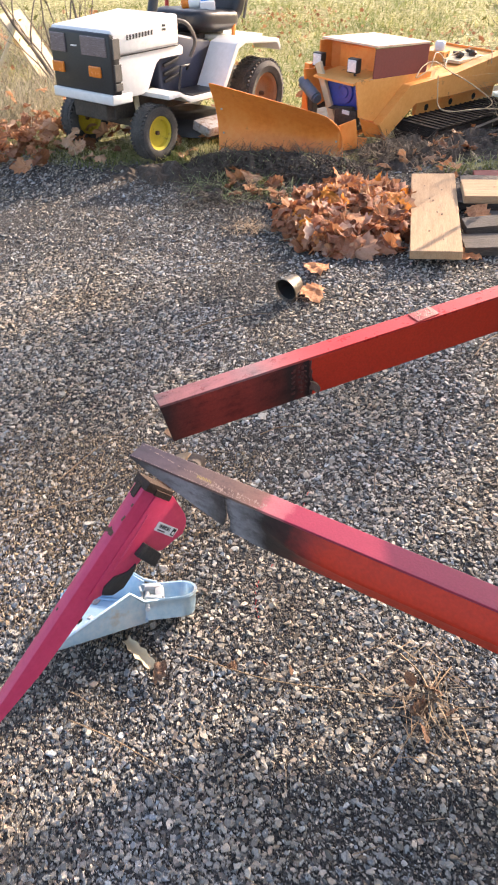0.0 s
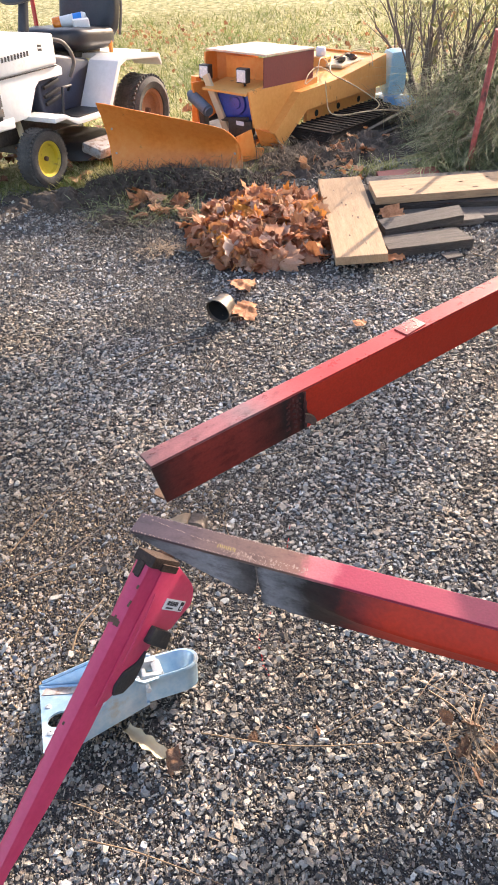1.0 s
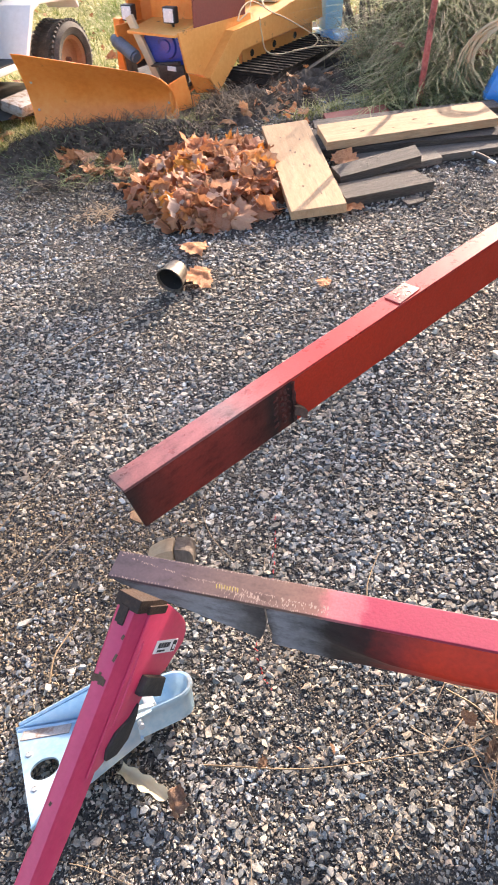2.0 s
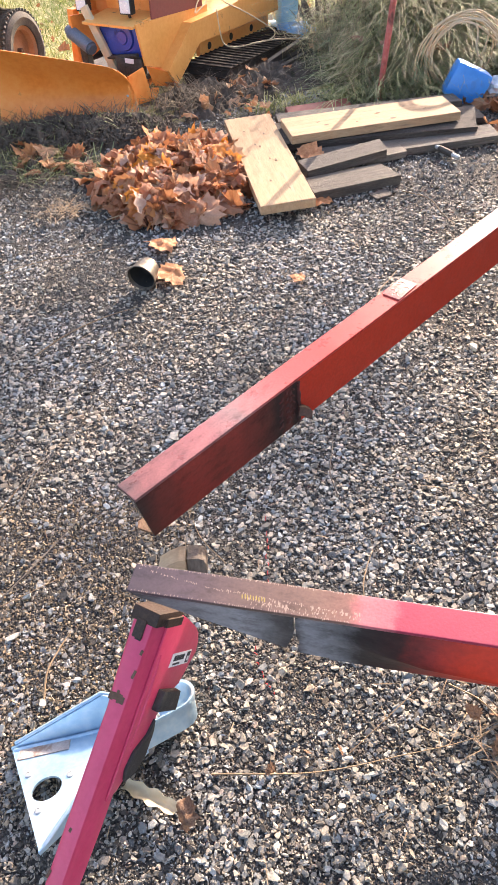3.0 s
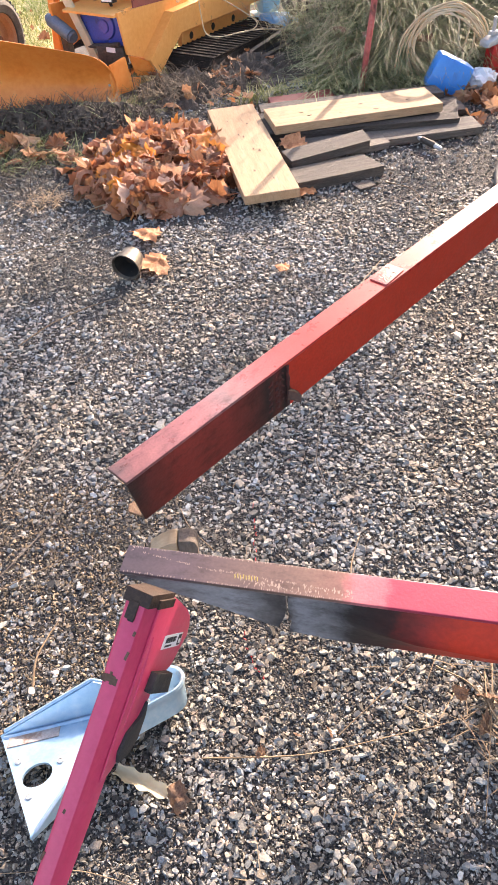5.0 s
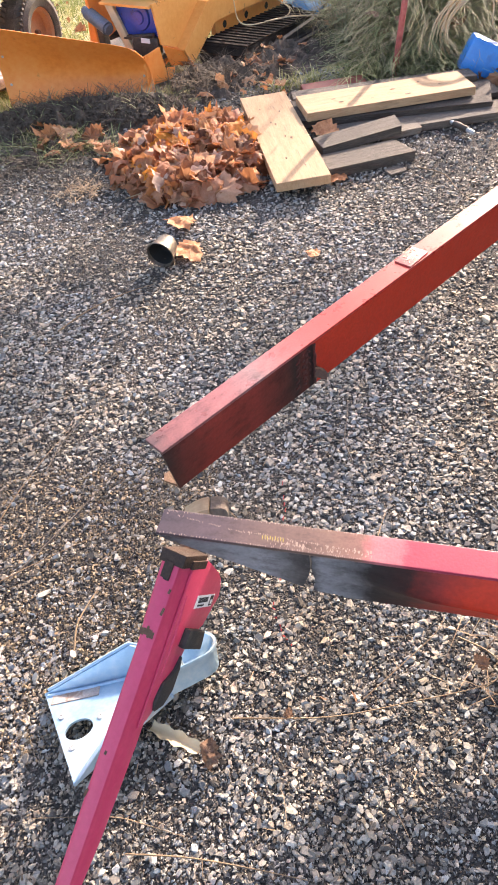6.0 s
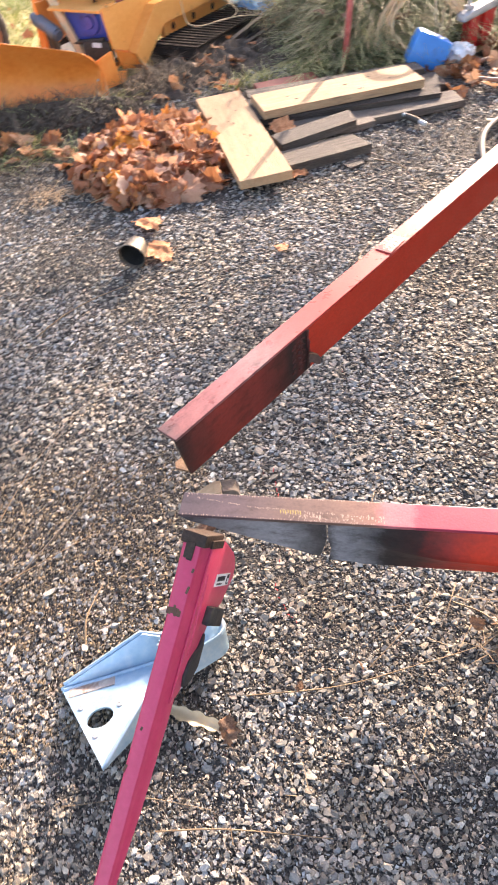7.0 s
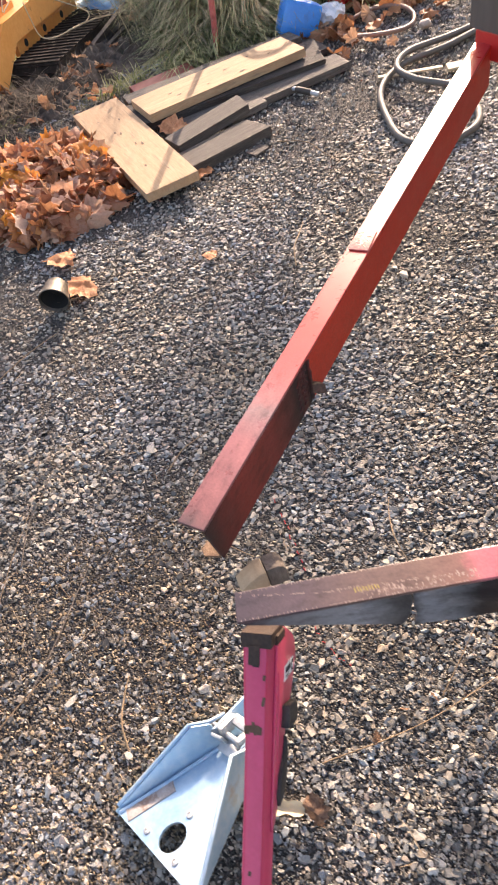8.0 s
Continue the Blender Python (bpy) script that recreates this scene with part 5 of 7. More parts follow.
# tufts round the tractor and along the soil ridge
tx, ty = [], []
for cx, cy, s, n in ((-1.15, 4.22, 0.06, 140), (-0.98, 4.30, 0.05, 110), (-0.90, 4.12, 0.05, 80), (-0.12, 4.10, 0.05, 130), (-0.70, 3.92, 0.06, 200), (-2.0, 4.25, 0.15, 300), (-1.6, 4.2, 0.15, 220),
                     (-1.0, 4.6, 0.2, 260), (0.72, 4.20, 0.07, 90), (0.62, 4.12, 0.06, 60), (-0.35, 4.06, 0.08, 40)):
    tx.append(rg.normal(cx, s, n))
    ty.append(rg.normal(cy, s * 0.6, n))
tx, ty = np.concatenate(tx + [rg.normal(-1.16, 0.10, 260)]), np.concatenate(ty + [rg.normal(4.40, 0.07, 260)])
blades("grass_tufts", tx, ty, rg.uniform(0.03, 0.10, len(tx)), 0.005, 1.1, 23, GRASS, "green grass tufts along the edge of the drive", segs=3)
# long grass bank behind the lumber: bent over, tangled, with pale dead strands hanging in it
def bank_places(n):
    x = rg.uniform(1.02, 2.05, n)
    y = 4.24 + 0.10 * np.clip(x - 1.3, 0, 0.6) + 0.06 * np.sin(5 * x) + np.abs(rg.normal(0, 0.50, n)) + 0.6 * np.clip(1.15 - x, 0, 1) * rg.random(n)
    rise = 0.30 * np.clip((y - 4.2) / 0.9, 0, 1) * np.clip((x - 1.0) / 0.5, 0, 1)
    return x, y, rise * 0.8


n = 6200
bx_, by_, mound = bank_places(n)
blades("long_grass", bx_, by_, rg.uniform(0.10, 0.36, n) * (0.75 + 0.5 * np.clip(by_ - 4.3, 0, 1)) * np.clip(0.45 + (bx_ - 1.0) / 0.6, 0.45, 1), 0.0080, 1.2, 24, TALL_GRASS, "bank of long tangled dry green grass", segs=5, z=mound, dirs=rg.normal(-1.5, 1.0, n), droop=0.85)
n = 2600
bx_, by_, mound = bank_places(n)
blades("dead_long_grass", bx_, by_, rg.uniform(0.14, 0.42, n) * (0.7 + 0.5 * np.clip(by_ - 4.3, 0, 1)) * np.clip(0.5 + (bx_ - 1.0) / 0.6, 0.5, 1), 0.0056, 1.15, 34, DEAD_GRASS, "pale dead strands hanging over the grass bank", segs=6, z=mound + 0.01, dirs=rg.normal(-1.5, 1.1, n), droop=0.95)
n = 700
bx_, by_ = rg.uniform(0.90, 1.75, n), rg.normal(4.17, 0.05, n)
blades("long_grass", bx_, by_, rg.uniform(0.08, 0.22, n), 0.006, 1.2, 35, TALL_GRASS, "green grass flopping onto the planks", segs=5, dirs=rg.normal(-1.57, 1.2, n), droop=0.85)
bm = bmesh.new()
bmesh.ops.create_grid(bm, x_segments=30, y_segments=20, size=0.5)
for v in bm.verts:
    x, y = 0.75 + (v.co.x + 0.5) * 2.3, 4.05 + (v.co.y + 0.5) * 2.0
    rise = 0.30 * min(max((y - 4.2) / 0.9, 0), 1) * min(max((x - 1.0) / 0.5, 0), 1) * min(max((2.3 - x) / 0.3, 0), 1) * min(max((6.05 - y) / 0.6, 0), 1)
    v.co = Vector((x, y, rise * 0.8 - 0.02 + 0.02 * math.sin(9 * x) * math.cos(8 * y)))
# bank sheet near black: the shade behind the blades is its colour
grass_bank = new("grass_bank", finish(bm, "grass_bank", mat("thatch darkened for shade", [(0.012, 0.014, 0.008), (0.035, 0.035, 0.02), (0.08, 0.07, 0.04)], 12, (0.85, 0.97), bump=1.0, bump_scale=40, stretch=(1, 1, 0.4)), 60))
tagged(grass_bank, "low bank of matted grass, darkened for shade behind blades", "bank", "", "structure")
# straw, stalks and twigs on the gravel
sx_, sy_ = scatter(rg, 260, 0.2, 4.0, (-0.9, 0.9), (-2.2, 2.4))
m = len(sx_)
blades("straw", sx_, sy_, rg.uniform(0.004, 0.010, m), 0.0016, 9.0, 25, STRAW, "bits of dry straw strewn over the gravel", "straw", 3, np.full(m, 0.012) + rg.uniform(0, 0.006, m), None, 0.06)


def stalk(pts, r, material, name="dry_stalk", label="dry bent weed stalk lying on gravel", category="stalk", group="stalks"):
    bm = bmesh.new()
    p = curve_points(pts, 6)
    tube(bm, p, [r * (1 - 0.6 * k / len(p)) for k in range(len(p))], 6)
    return tagged(new(name, finish(bm, name, material, 60)), label, category, group)


rs = random.Random(31)
for (x, y), turn, length, bend in (((-0.34, 0.55), -16, 0.34, 0.06), ((-0.02, 1.25), 115, 0.16, 0.2),
                                   ((-0.70, 1.30), 62, 0.45, 0.06), ((-0.80, 1.10), 25, 0.5, 0.05), ((0.28, 1.05), 70, 0.18, 0.2), ((1.10, 1.95), -60, 0.34, 0.2), ((1.18, 1.75), 12, 0.30, -0.1),
                                   ((-0.45, 0.98), 70, 0.16, 0.2), ((-0.1, 1.62), 20, 0.2, 0.2), ((-0.55, 2.2), 30, 0.4, 0.1)):
    d, s = Vector((math.cos(radians(turn)), math.sin(radians(turn)), 0)), Vector((-math.sin(radians(turn)), math.cos(radians(turn)), 0))
    a = Vector((x, y, 0.014))
    stalk([a, a + d * length * 0.35 + s * bend * length * 0.4 + UP * rs.uniform(0.004, 0.02), a + d * length * 0.7 + s * bend * length * 0.3 + UP * rs.uniform(0.0, 0.014), a + d * length + UP * 0.004],
          rs.uniform(0.0016, 0.0028), STRAW)
cx_ = rg.normal(0.470, 0.040, 60)
cy_ = rg.normal(0.765, 0.085, 60)
blades("weed_clump", cx_, cy_, rg.uniform(0.012, 0.05, 60), 0.0022, 2.2, 27, STRAW, "clump of dead weed with brown leaves on gravel", "weed", 5, np.full(60, 0.008), None, 0.35)
for pts, r in (([(-0.112, 0.767, 0.010), (0.089, 0.734, 0.016), (0.263, 0.734, 0.022), (0.405, 0.740, 0.024), (0.480, 0.765, 0.018)], 0.0027), ([(0.164, 0.759, 0.012), (0.250, 0.808, 0.020), (0.357, 0.875, 0.018), (0.393, 0.916, 0.008)], 0.0022),
               ([(0.403, 0.860, 0.014), (0.455, 0.800, 0.030), (0.478, 0.720, 0.026), (0.441, 0.620, 0.012)], 0.0030), ([(0.526, 0.850, 0.010), (0.490, 0.780, 0.034), (0.450, 0.690, 0.020), (0.385, 0.555, 0.010)], 0.0026),
               ([(0.500, 0.830, 0.012), (0.470, 0.745, 0.038), (0.505, 0.680, 0.022), (0.560, 0.640, 0.012)], 0.0024), ([(0.42, 0.74, 0.016), (0.475, 0.755, 0.030), (0.540, 0.740, 0.022), (0.61, 0.76, 0.012)], 0.0028),
               ([(-0.369, 0.619, 0.012), (-0.327, 0.605, 0.016), (-0.228, 0.562, 0.012)], 0.0020), ([(-0.52, 0.640, 0.012), (-0.44, 0.628, 0.018), (-0.369, 0.622, 0.012)], 0.0016)):
    stalk(pts, 0.65 * r, STRAW)
for x, y, sz, t_, w_ in ((0.452, 0.715, 0.060, 20, 5), (0.485, 0.775, 0.055, 140, 8), (0.470, 0.660, 0.050, 80, 9), (0.520, 0.725, 0.045, 200, 11), (0.425, 0.790, 0.040, 300, 2)):
    loose_leaf(x, y, 0.024, sz, t_, (0.9, 0.6), w_, "curled dark leaf caught in the dead weed").data.materials[0] = LEAF_BROWN
bm = bmesh.new()
rt = random.Random(52)
line = curve_points([(0.104, 1.40, 0.008), (0.085, 1.26, 0.010), (0.060, 1.12, 0.007), (0.018, 1.02, 0.010), (0.022, 0.95, 0.009), (0.042, 0.90, 0.008)], 12)
for p, q in zip(line[::2], line[1::2]):
    if rt.random() < 0.72:
        p, q = p + Vector((rt.gauss(0, 0.002), 0, rt.uniform(0, 0.004))), q + Vector((rt.gauss(0, 0.002), 0, rt.uniform(-0.002, 0.005)))
        tube(bm, [p, (p + q) / 2 + Vector((rt.gauss(0, 0.0015), 0, 0.001)), q], 0.0011, 5)
tagged(new("red_twine", finish(bm, "red_twine", RED, 60)), "thin red twine lying half buried in gravel", "twine", "", "stuff")
n = 420
wx, wy = rg.normal(2.17, 0.07, n), rg.normal(4.10, 0.05, n)
blades("grass_tufts", wx, wy, rg.uniform(0.06, 0.20, n), 0.006, 1.1, 61, GRASS, "bright yellow-green tuft beside the red tongue stubs", "grass", 4, None, None, 0.7)
n = 380
wx, wy = rg.uniform(-1.2, 0.55, n), rg.normal(3.94, 0.12, n)
blades("dead_grass", wx, wy, rg.uniform(0.02, 0.07, n), 0.003, 2.5, 28, ROOTS, "dead grass and roots along the soil ridge", "grass", 4, None, None, 0.2)
n = 480
wx, wy = rg.normal(0.26, 0.17, n), rg.normal(4.40, 0.09, n)
blades("dead_grass", wx, wy, rg.uniform(0.05, 0.20, n), 0.0040, 1.5, 62, ROOTS, "dark tangle of dead stalks beside the crawler track", "grass", 5, None, None, 0.6)
n = 90
wx, wy = rg.normal(0.20, 0.17, n), rg.normal(4.26, 0.09, n)
blades("dead_grass", wx, wy, rg.uniform(0.05, 0.17, n), 0.003, 1.6, 29, STRAW, "tangle of dead stalks in front of the crawler track", "grass", 5, None, None, 0.5)

# pale curled chip and brown leaf beside the coupler
CHIP = pose(-0.232, 0.742, 0.020, 0, 0, -36)
chip = thing("bark_chip", "pale curled chip of bark with a brown leaf", "bark chip", CHIP)
bm = bmesh.new()
bmesh.ops.create_grid(bm, x_segments=14, y_segments=4, size=0.5)
for v in bm.verts:
    x, y = v.co.x, v.co.y
    v.co = Vector((x * 0.118, y * 0.030 * (1 - 0.5 * abs(x)) * (1 + 0.2 * math.sin(20 * x)), 0.010 * y * y * 4 + 0.006 * math.sin(4 * x)))
bmesh.ops.solidify(bm, geom=bm.faces[:], thickness=0.0025)
part("pale_chip", bm, CREAM, chip, smooth=50)
me = leaf_meshes[3].copy()
me.materials[0] = LEAF_BROWN
ob = new("brown_leaf", me)
ob.parent = chip
ob.matrix_basis = Matrix.Translation((0.074, 0.0, 0.012)) @ pose(0, 0, 0, 35, 20, -70) @ Matrix.Scale(0.062, 4)
for x, y, s, t_, w_ in ((0.005, 0.752, 0.032, 30, 4), (0.150, 0.765, 0.028, 70, 5), (0.085, 0.775, 0.02, 120, 7)):
    loose_leaf(x, y, 0.014, s, t_, (0.9, 0.7), w_, "small curled dry leaf on gravel").data.materials[0] = LEAF_BROWN

# soil ridge that the blade has pushed up, and loose soil by the track
def heap(name, cx, cy, lx, ly, h, turn, label, seed):
    bm = bmesh.new()
    bmesh.ops.create_grid(bm, x_segments=60, y_segments=26, size=0.5)
    for v in bm.verts:
        u, w = v.co.x * 2, v.co.y * 2
        rise = max(0.0, 1 - abs(u) ** 3) * max(0.0, 1 - w * w)
        p = Vector((v.co.x * lx, v.co.y * ly, 0))
        lump = noise.noise(p * 14 + Vector((seed, 0, 0))) * 0.062 + noise.noise(p * 40) * 0.030
        v.co = p + Vector((0, 0, rise * h + lump * min(1, rise * 2.5) - 0.012))
    ob = new(name, finish(bm, name, SOIL))
    ob.matrix_world = pose(cx, cy, 0, 0, 0, turn)
    return tagged(ob, label, "soil heap", "", "stuff")


RIDGE = (-0.50, 4.06, 1.14, 0.40, 0.092)
heap("soil_ridge", *RIDGE, -3, "ridge of dark loose soil before the blade", 1)
heap("soil_heap", 0.46, 4.52, 1.10, 0.66, 0.050, 35, "dark loose soil beside the crawler track", 2)
heap("soil_patch", -0.95, 4.00, 1.3, 0.35, 0.03, 4, "dark soil and roots along the drive", 3)
heap("soil_patch", -0.66, 3.70, 0.62, 0.30, 0.022, 12, "dark soil under weeds and leaves beside the leaf pile", 5)


def ridge_top(x, y):
    u, w = (x - RIDGE[0]) / RIDGE[2] * 2, (y - RIDGE[1] + 0.05 * (x - RIDGE[0])) / RIDGE[3] * 2
    return RIDGE[4] * np.clip(1 - np.abs(u) ** 3, 0, 1) * np.clip(1 - w * w, 0, 1)


n = 2600
wx, wy = rg.uniform(-1.06, 0.06, n), rg.uniform(3.88, 4.24, n)
half = rg.uniform(0.006, 0.020, n) * rg.uniform(0.5, 1, n)
lumps = np.einsum("nij,kj->nki", turns(n, rg), OCT[0]) * (1 + rg.uniform(-0.35, 0.35, (n, 6, 1))) * half[:, None, None] + np.stack([wx, wy, ridge_top(wx, wy) + 0.004], -1)[:, None]
soup("soil_clods", lumps.reshape(-1, 3), (OCT[1][None] + (np.arange(n) * 6)[:, None, None]).reshape(-1, 3), SOIL, "stuff", "dark crumbled clods on the soil ridge", "soil")
# weeds, tufts and stalks between the ridge and the leaf pile
n = 240
wx, wy = np.concatenate([rg.normal(c, 0.055, 60) for c in (-0.88, -0.64, -0.50, -0.36)]), np.concatenate([rg.normal(c, 0.05, 60) for c in (3.80, 3.62, 3.76, 3.66)])
blades("weed_tufts", wx, wy, rg.uniform(0.04, 0.12, n), 0.0048, 1.5, 71, TALL_GRASS, "dark green weeds flopping over soil and leaves", "weed", 4, None, None, 0.7)
n = 420
wx, wy = rg.normal(-0.68, 0.22, n), rg.normal(3.62, 0.15, n)
blades("dead_grass", wx, wy, rg.uniform(0.03, 0.13, n), 0.0030, 2.0, 72, ROOTS, "dark dead stalks lying over the edge of the drive", "grass", 4, None, None, 0.3)
p = np.concatenate([rl.normal((-0.60, 3.70), (0.07, 0.04), (9, 2)), rl.normal((-0.38, 3.62), (0.05, 0.05), (3, 2))])
leaf_field("fallen_leaves", np.column_stack([p, rl.uniform(0.012, 0.03, len(p))]), 0.090, 73, "orange-brown leaves caught in weeds beside the leaf pile", 0.8)
n = 900
wx, wy = rg.uniform(-1.05, 0.05, n), rg.normal(4.06, 0.11, n)
blades("dead_grass", wx, wy, rg.uniform(0.03, 0.085, n), 0.0034, 1.7, 41, ROOTS, "dead grass and roots matted over the soil ridge", "grass", 4, ridge_top(wx, wy), None, 0.3)
wx, wy = np.concatenate([rg.normal(c, 0.05, 28) for c in (-0.98, -0.74, -0.52, -0.34, -0.10)]), rg.normal(4.02, 0.08, 140)
blades("grass_tufts", wx, wy, rg.uniform(0.03, 0.075, 140), 0.0045, 1.3, 42, TALL_GRASS, "green grass tufts growing out of the soil ridge", "grass", 3, ridge_top(wx, wy))
wx, wy = rg.normal(-0.62, 0.07, 260), rg.normal(3.80, 0.05, 260)
blades("grass_tufts", wx, wy, rg.uniform(0.04, 0.11, 260), 0.0045, 1.3, 43, GRASS, "green tuft among leaves at the edge of the drive", "grass", 4)
wx, wy = rg.normal(-0.47, 0.07, 110), rg.normal(3.24, 0.035, 110)
blades("straw", wx, wy, rg.uniform(0.010, 0.030, 110), 0.003, 5.0, 45, STRAW, "small clump of pale straw on the gravel", "straw", 4, np.full(110, 0.012), None, 0.1)
for (x, y), turn, length, bend in (((-0.95, 3.35), 22, 0.42, 0.15), ((-0.62, 3.55), 40, 0.34, -0.1), ((-0.30, 3.10), 15, 0.40, 0.05), ((-0.75, 2.75), 12, 0.55, 0.05), ((-0.40, 2.95), 35, 0.22, 0.2), ((-1.00, 3.05), -12, 0.36, 0.1),
                                   ((0.98, 3.02), -72, 0.36, 0.25), ((0.90, 2.62), 60, 0.30, -0.15), ((1.25, 2.40), 40, 0.34, 0.2), ((0.62, 2.20), 55, 0.26, 0.1), ((1.02, 2.12), 48, 0.36, 0.1), ((1.30, 3.12), 20, 0.22, 0.2),
                                   ((-0.55, 1.55), 58, 0.34, 0.1), ((-0.62, 1.20), 48, 0.40, -0.06), ((0.30, 1.40), 80, 0.24, 0.15)):
    d, s_ = Vector((math.cos(radians(turn)), math.sin(radians(turn)), 0)), Vector((-math.sin(radians(turn)), math.cos(radians(turn)), 0))
    a = Vector((x, y, 0.012))
    stalk([a, a + d * length * 0.35 + s_ * bend * length * 0.5 + UP * rs.uniform(0.004, 0.014), a + d * length * 0.7 + s_ * bend * length * 0.2 + UP * rs.uniform(0.002, 0.012), a + d * length + UP * 0.004],
          rs.uniform(0.0016, 0.0030), STRAW if rs.random() < 0.6 else BARK)
n = 900
wx, wy = rg.normal(1.22, 0.13, n), rg.normal(4.95, 0.35, n)
blades("dead_grass", wx, wy, rg.uniform(0.15, 0.42, n), 0.004, 0.7, 46, DEAD_GRASS, "upright dead straw at the foot of the shrub", "grass", 5, None, None, 0.6)
n = 1500
wx, wy = rg.normal(-2.75, 0.25, n), rg.normal(5.3, 0.5, n)
blades("dead_grass", wx, wy, rg.uniform(0.12, 0.38, n), 0.005, 0.8, 47, DEAD_GRASS, "pale dry grass beside the tractor", "grass", 4, None, None, 0.6)
n = 5000
wx, wy = rg.uniform(-6.2, -2.7, n), rg.uniform(5.6, 9.8, n)
blades("dead_grass", wx, wy, rg.uniform(0.10, 0.32, n), 0.008, 0.9, 49, DEAD_GRASS, "long pale dry grass beyond the tractor", "grass", 4, None, None, 0.6)
p = np.column_stack([rl.normal(-4.4, 0.95, 160), rl.normal(8.7, 0.75, 160)])
leaf_field("fallen_leaves", np.column_stack([p, ground_z(p[:, 0], p[:, 1]) + rl.uniform(0.02, 0.10, 160)]), 0.08, 48, "brown leaves in the dry grass beyond the tractor", 0.6)
p = np.column_stack([rl.normal(2.75, 0.30, 70), rl.normal(4.45, 0.22, 70)])
leaf_field("fallen_leaves", np.column_stack([p, rl.uniform(0.01, 0.05, 70)]), 0.10, 56, "brown leaves before the board fence", 0.4)
p = np.column_stack([rl.uniform(1.1, 1.8, 9), rl.uniform(4.18, 4.5, 9)])
leaf_field("caught_leaves", np.column_stack([p, rl.uniform(0.06, 0.24, 9)]), 0.085, 57, "brown leaves caught in the long grass", 1.0, LEAF_BROWN)
p = np.column_stack([rl.normal(0.50, 0.10, 16), rl.normal(4.30, 0.12, 16)])
leaf_field("fallen_leaves", np.column_stack([p, rl.uniform(0.01, 0.03, 16)]), 0.05, 58, "bright leaves on soil beside the track", 0.6, LEAF_LOOSE)


# ---- lawn tractor ----
def eight(bm, near, far, bevel=0.0):
    """A block between two upright rectangles: each is y, half width, low z, high z."""
    vs = []
    for y, w, z0, z1 in (near, far):
        vs += [bm.verts.new(p) for p in ((-w, y, z0), (w, y, z0), (w, y, z1), (-w, y, z1))]
    for f in ((0, 1, 2, 3), (7, 6, 5, 4), (0, 4, 5, 1), (1, 5, 6, 2), (2, 6, 7, 3), (3, 7, 4, 0)):
        bm.faces.new([vs[k] for k in f])
    if bevel:
        bmesh.ops.bevel(bm, geom=list({e for v in vs for e in v.link_edges}), offset=bevel, segments=3, profile=0.5, affect="EDGES")
    return bm


def side_sheet(bm, outline, x0, x1, bevel=0.0):
    """An outline in y and z, from x0 to x1."""
    return prism(bm, outline, x1 - x0, Matrix(((0, 0, 1, x0), (1, 0, 0, 0), (0, 1, 0, 0), (0, 0, 0, 1))), bevel)


TRACTOR = pose(-1.586, 4.355, 0.0, 0, 0, -26) @ pose(0, 0, 0, -5.5, 0, 0) @ pose(-0.02, 0, 0)
tractor = thing("lawn_tractor", "white riding lawn tractor with black grille on grass", "lawn tractor", TRACTOR)
hood = part("hood", eight(bmesh.new(), (-0.235, 0.268, 0.598, 0.732), (0.335, 0.268, 0.616, 0.782), 0.020), WHITE, tractor, "white sloping engine hood", 40)
bm = bmesh.new()
side_sheet(bm, [(-0.185, 0.37), (0.00, 0.375), (0.045, 0.396), (0.125, 0.525), (0.16, 0.550), (0.37, 0.556), (0.375, 0.60), (0.33, 0.620), (-0.205, 0.602)], -0.260, 0.260, 0.008)
part("side_panel", bm, WHITE, tractor, "white lower side panel", 40)
part("seam", box(bmesh.new(), (0.540, 0.54, 0.005), (0, 0.055, 0.606), (1.6, 0, 0)), BLACK, hood)
grille = part("grille", eight(bmesh.new(), (-0.252, 0.266, 0.395, 0.715), (-0.180, 0.268, 0.390, 0.722), 0.012), BLACK, tractor, "black plastic grille panel", 40)
for x, w in ((-0.185, 0.135), (0.130, 0.215)):
    bm = bmesh.new()
    box(bm, (w, 0.012, 0.102), (x, -0.2545, 0.648), bevel=0.006)
    lamp = part("headlight", bm, LENS, grille, "dusty rectangular headlight lens")
    for k in range(9):
        part("rib", box(bmesh.new(), (w * 0.94, 0.003, 0.002), (x, -0.2615, 0.607 + 0.0102 * k)), LENS, lamp)
for x in (-0.205, 0.125):
    part("reflector", box(bmesh.new(), (0.104, 0.014, 0.060), (x, -0.256, 0.515), bevel=0.0068), REFLECTOR, grille, "orange reflector")
for z, h in ((0.640, 0.105), (0.515, 0.090), (0.440, 0.040)):
    part("corner_lens", box(bmesh.new(), (0.010, 0.055, h), (0.2685, -0.205, z), bevel=0.003), HOSE, grille, "smoked corner lens")
part("badge", box(bmesh.new(), (0.05, 0.004, 0.008), (-0.045, -0.2535, 0.640)), PAPER, grille)
bumper = part("bumper", eight(bmesh.new(), (-0.270, 0.272, 0.345, 0.402), (-0.10, 0.268, 0.345, 0.402), 0.010), WHITE, tractor, "white bumper strip", 40)
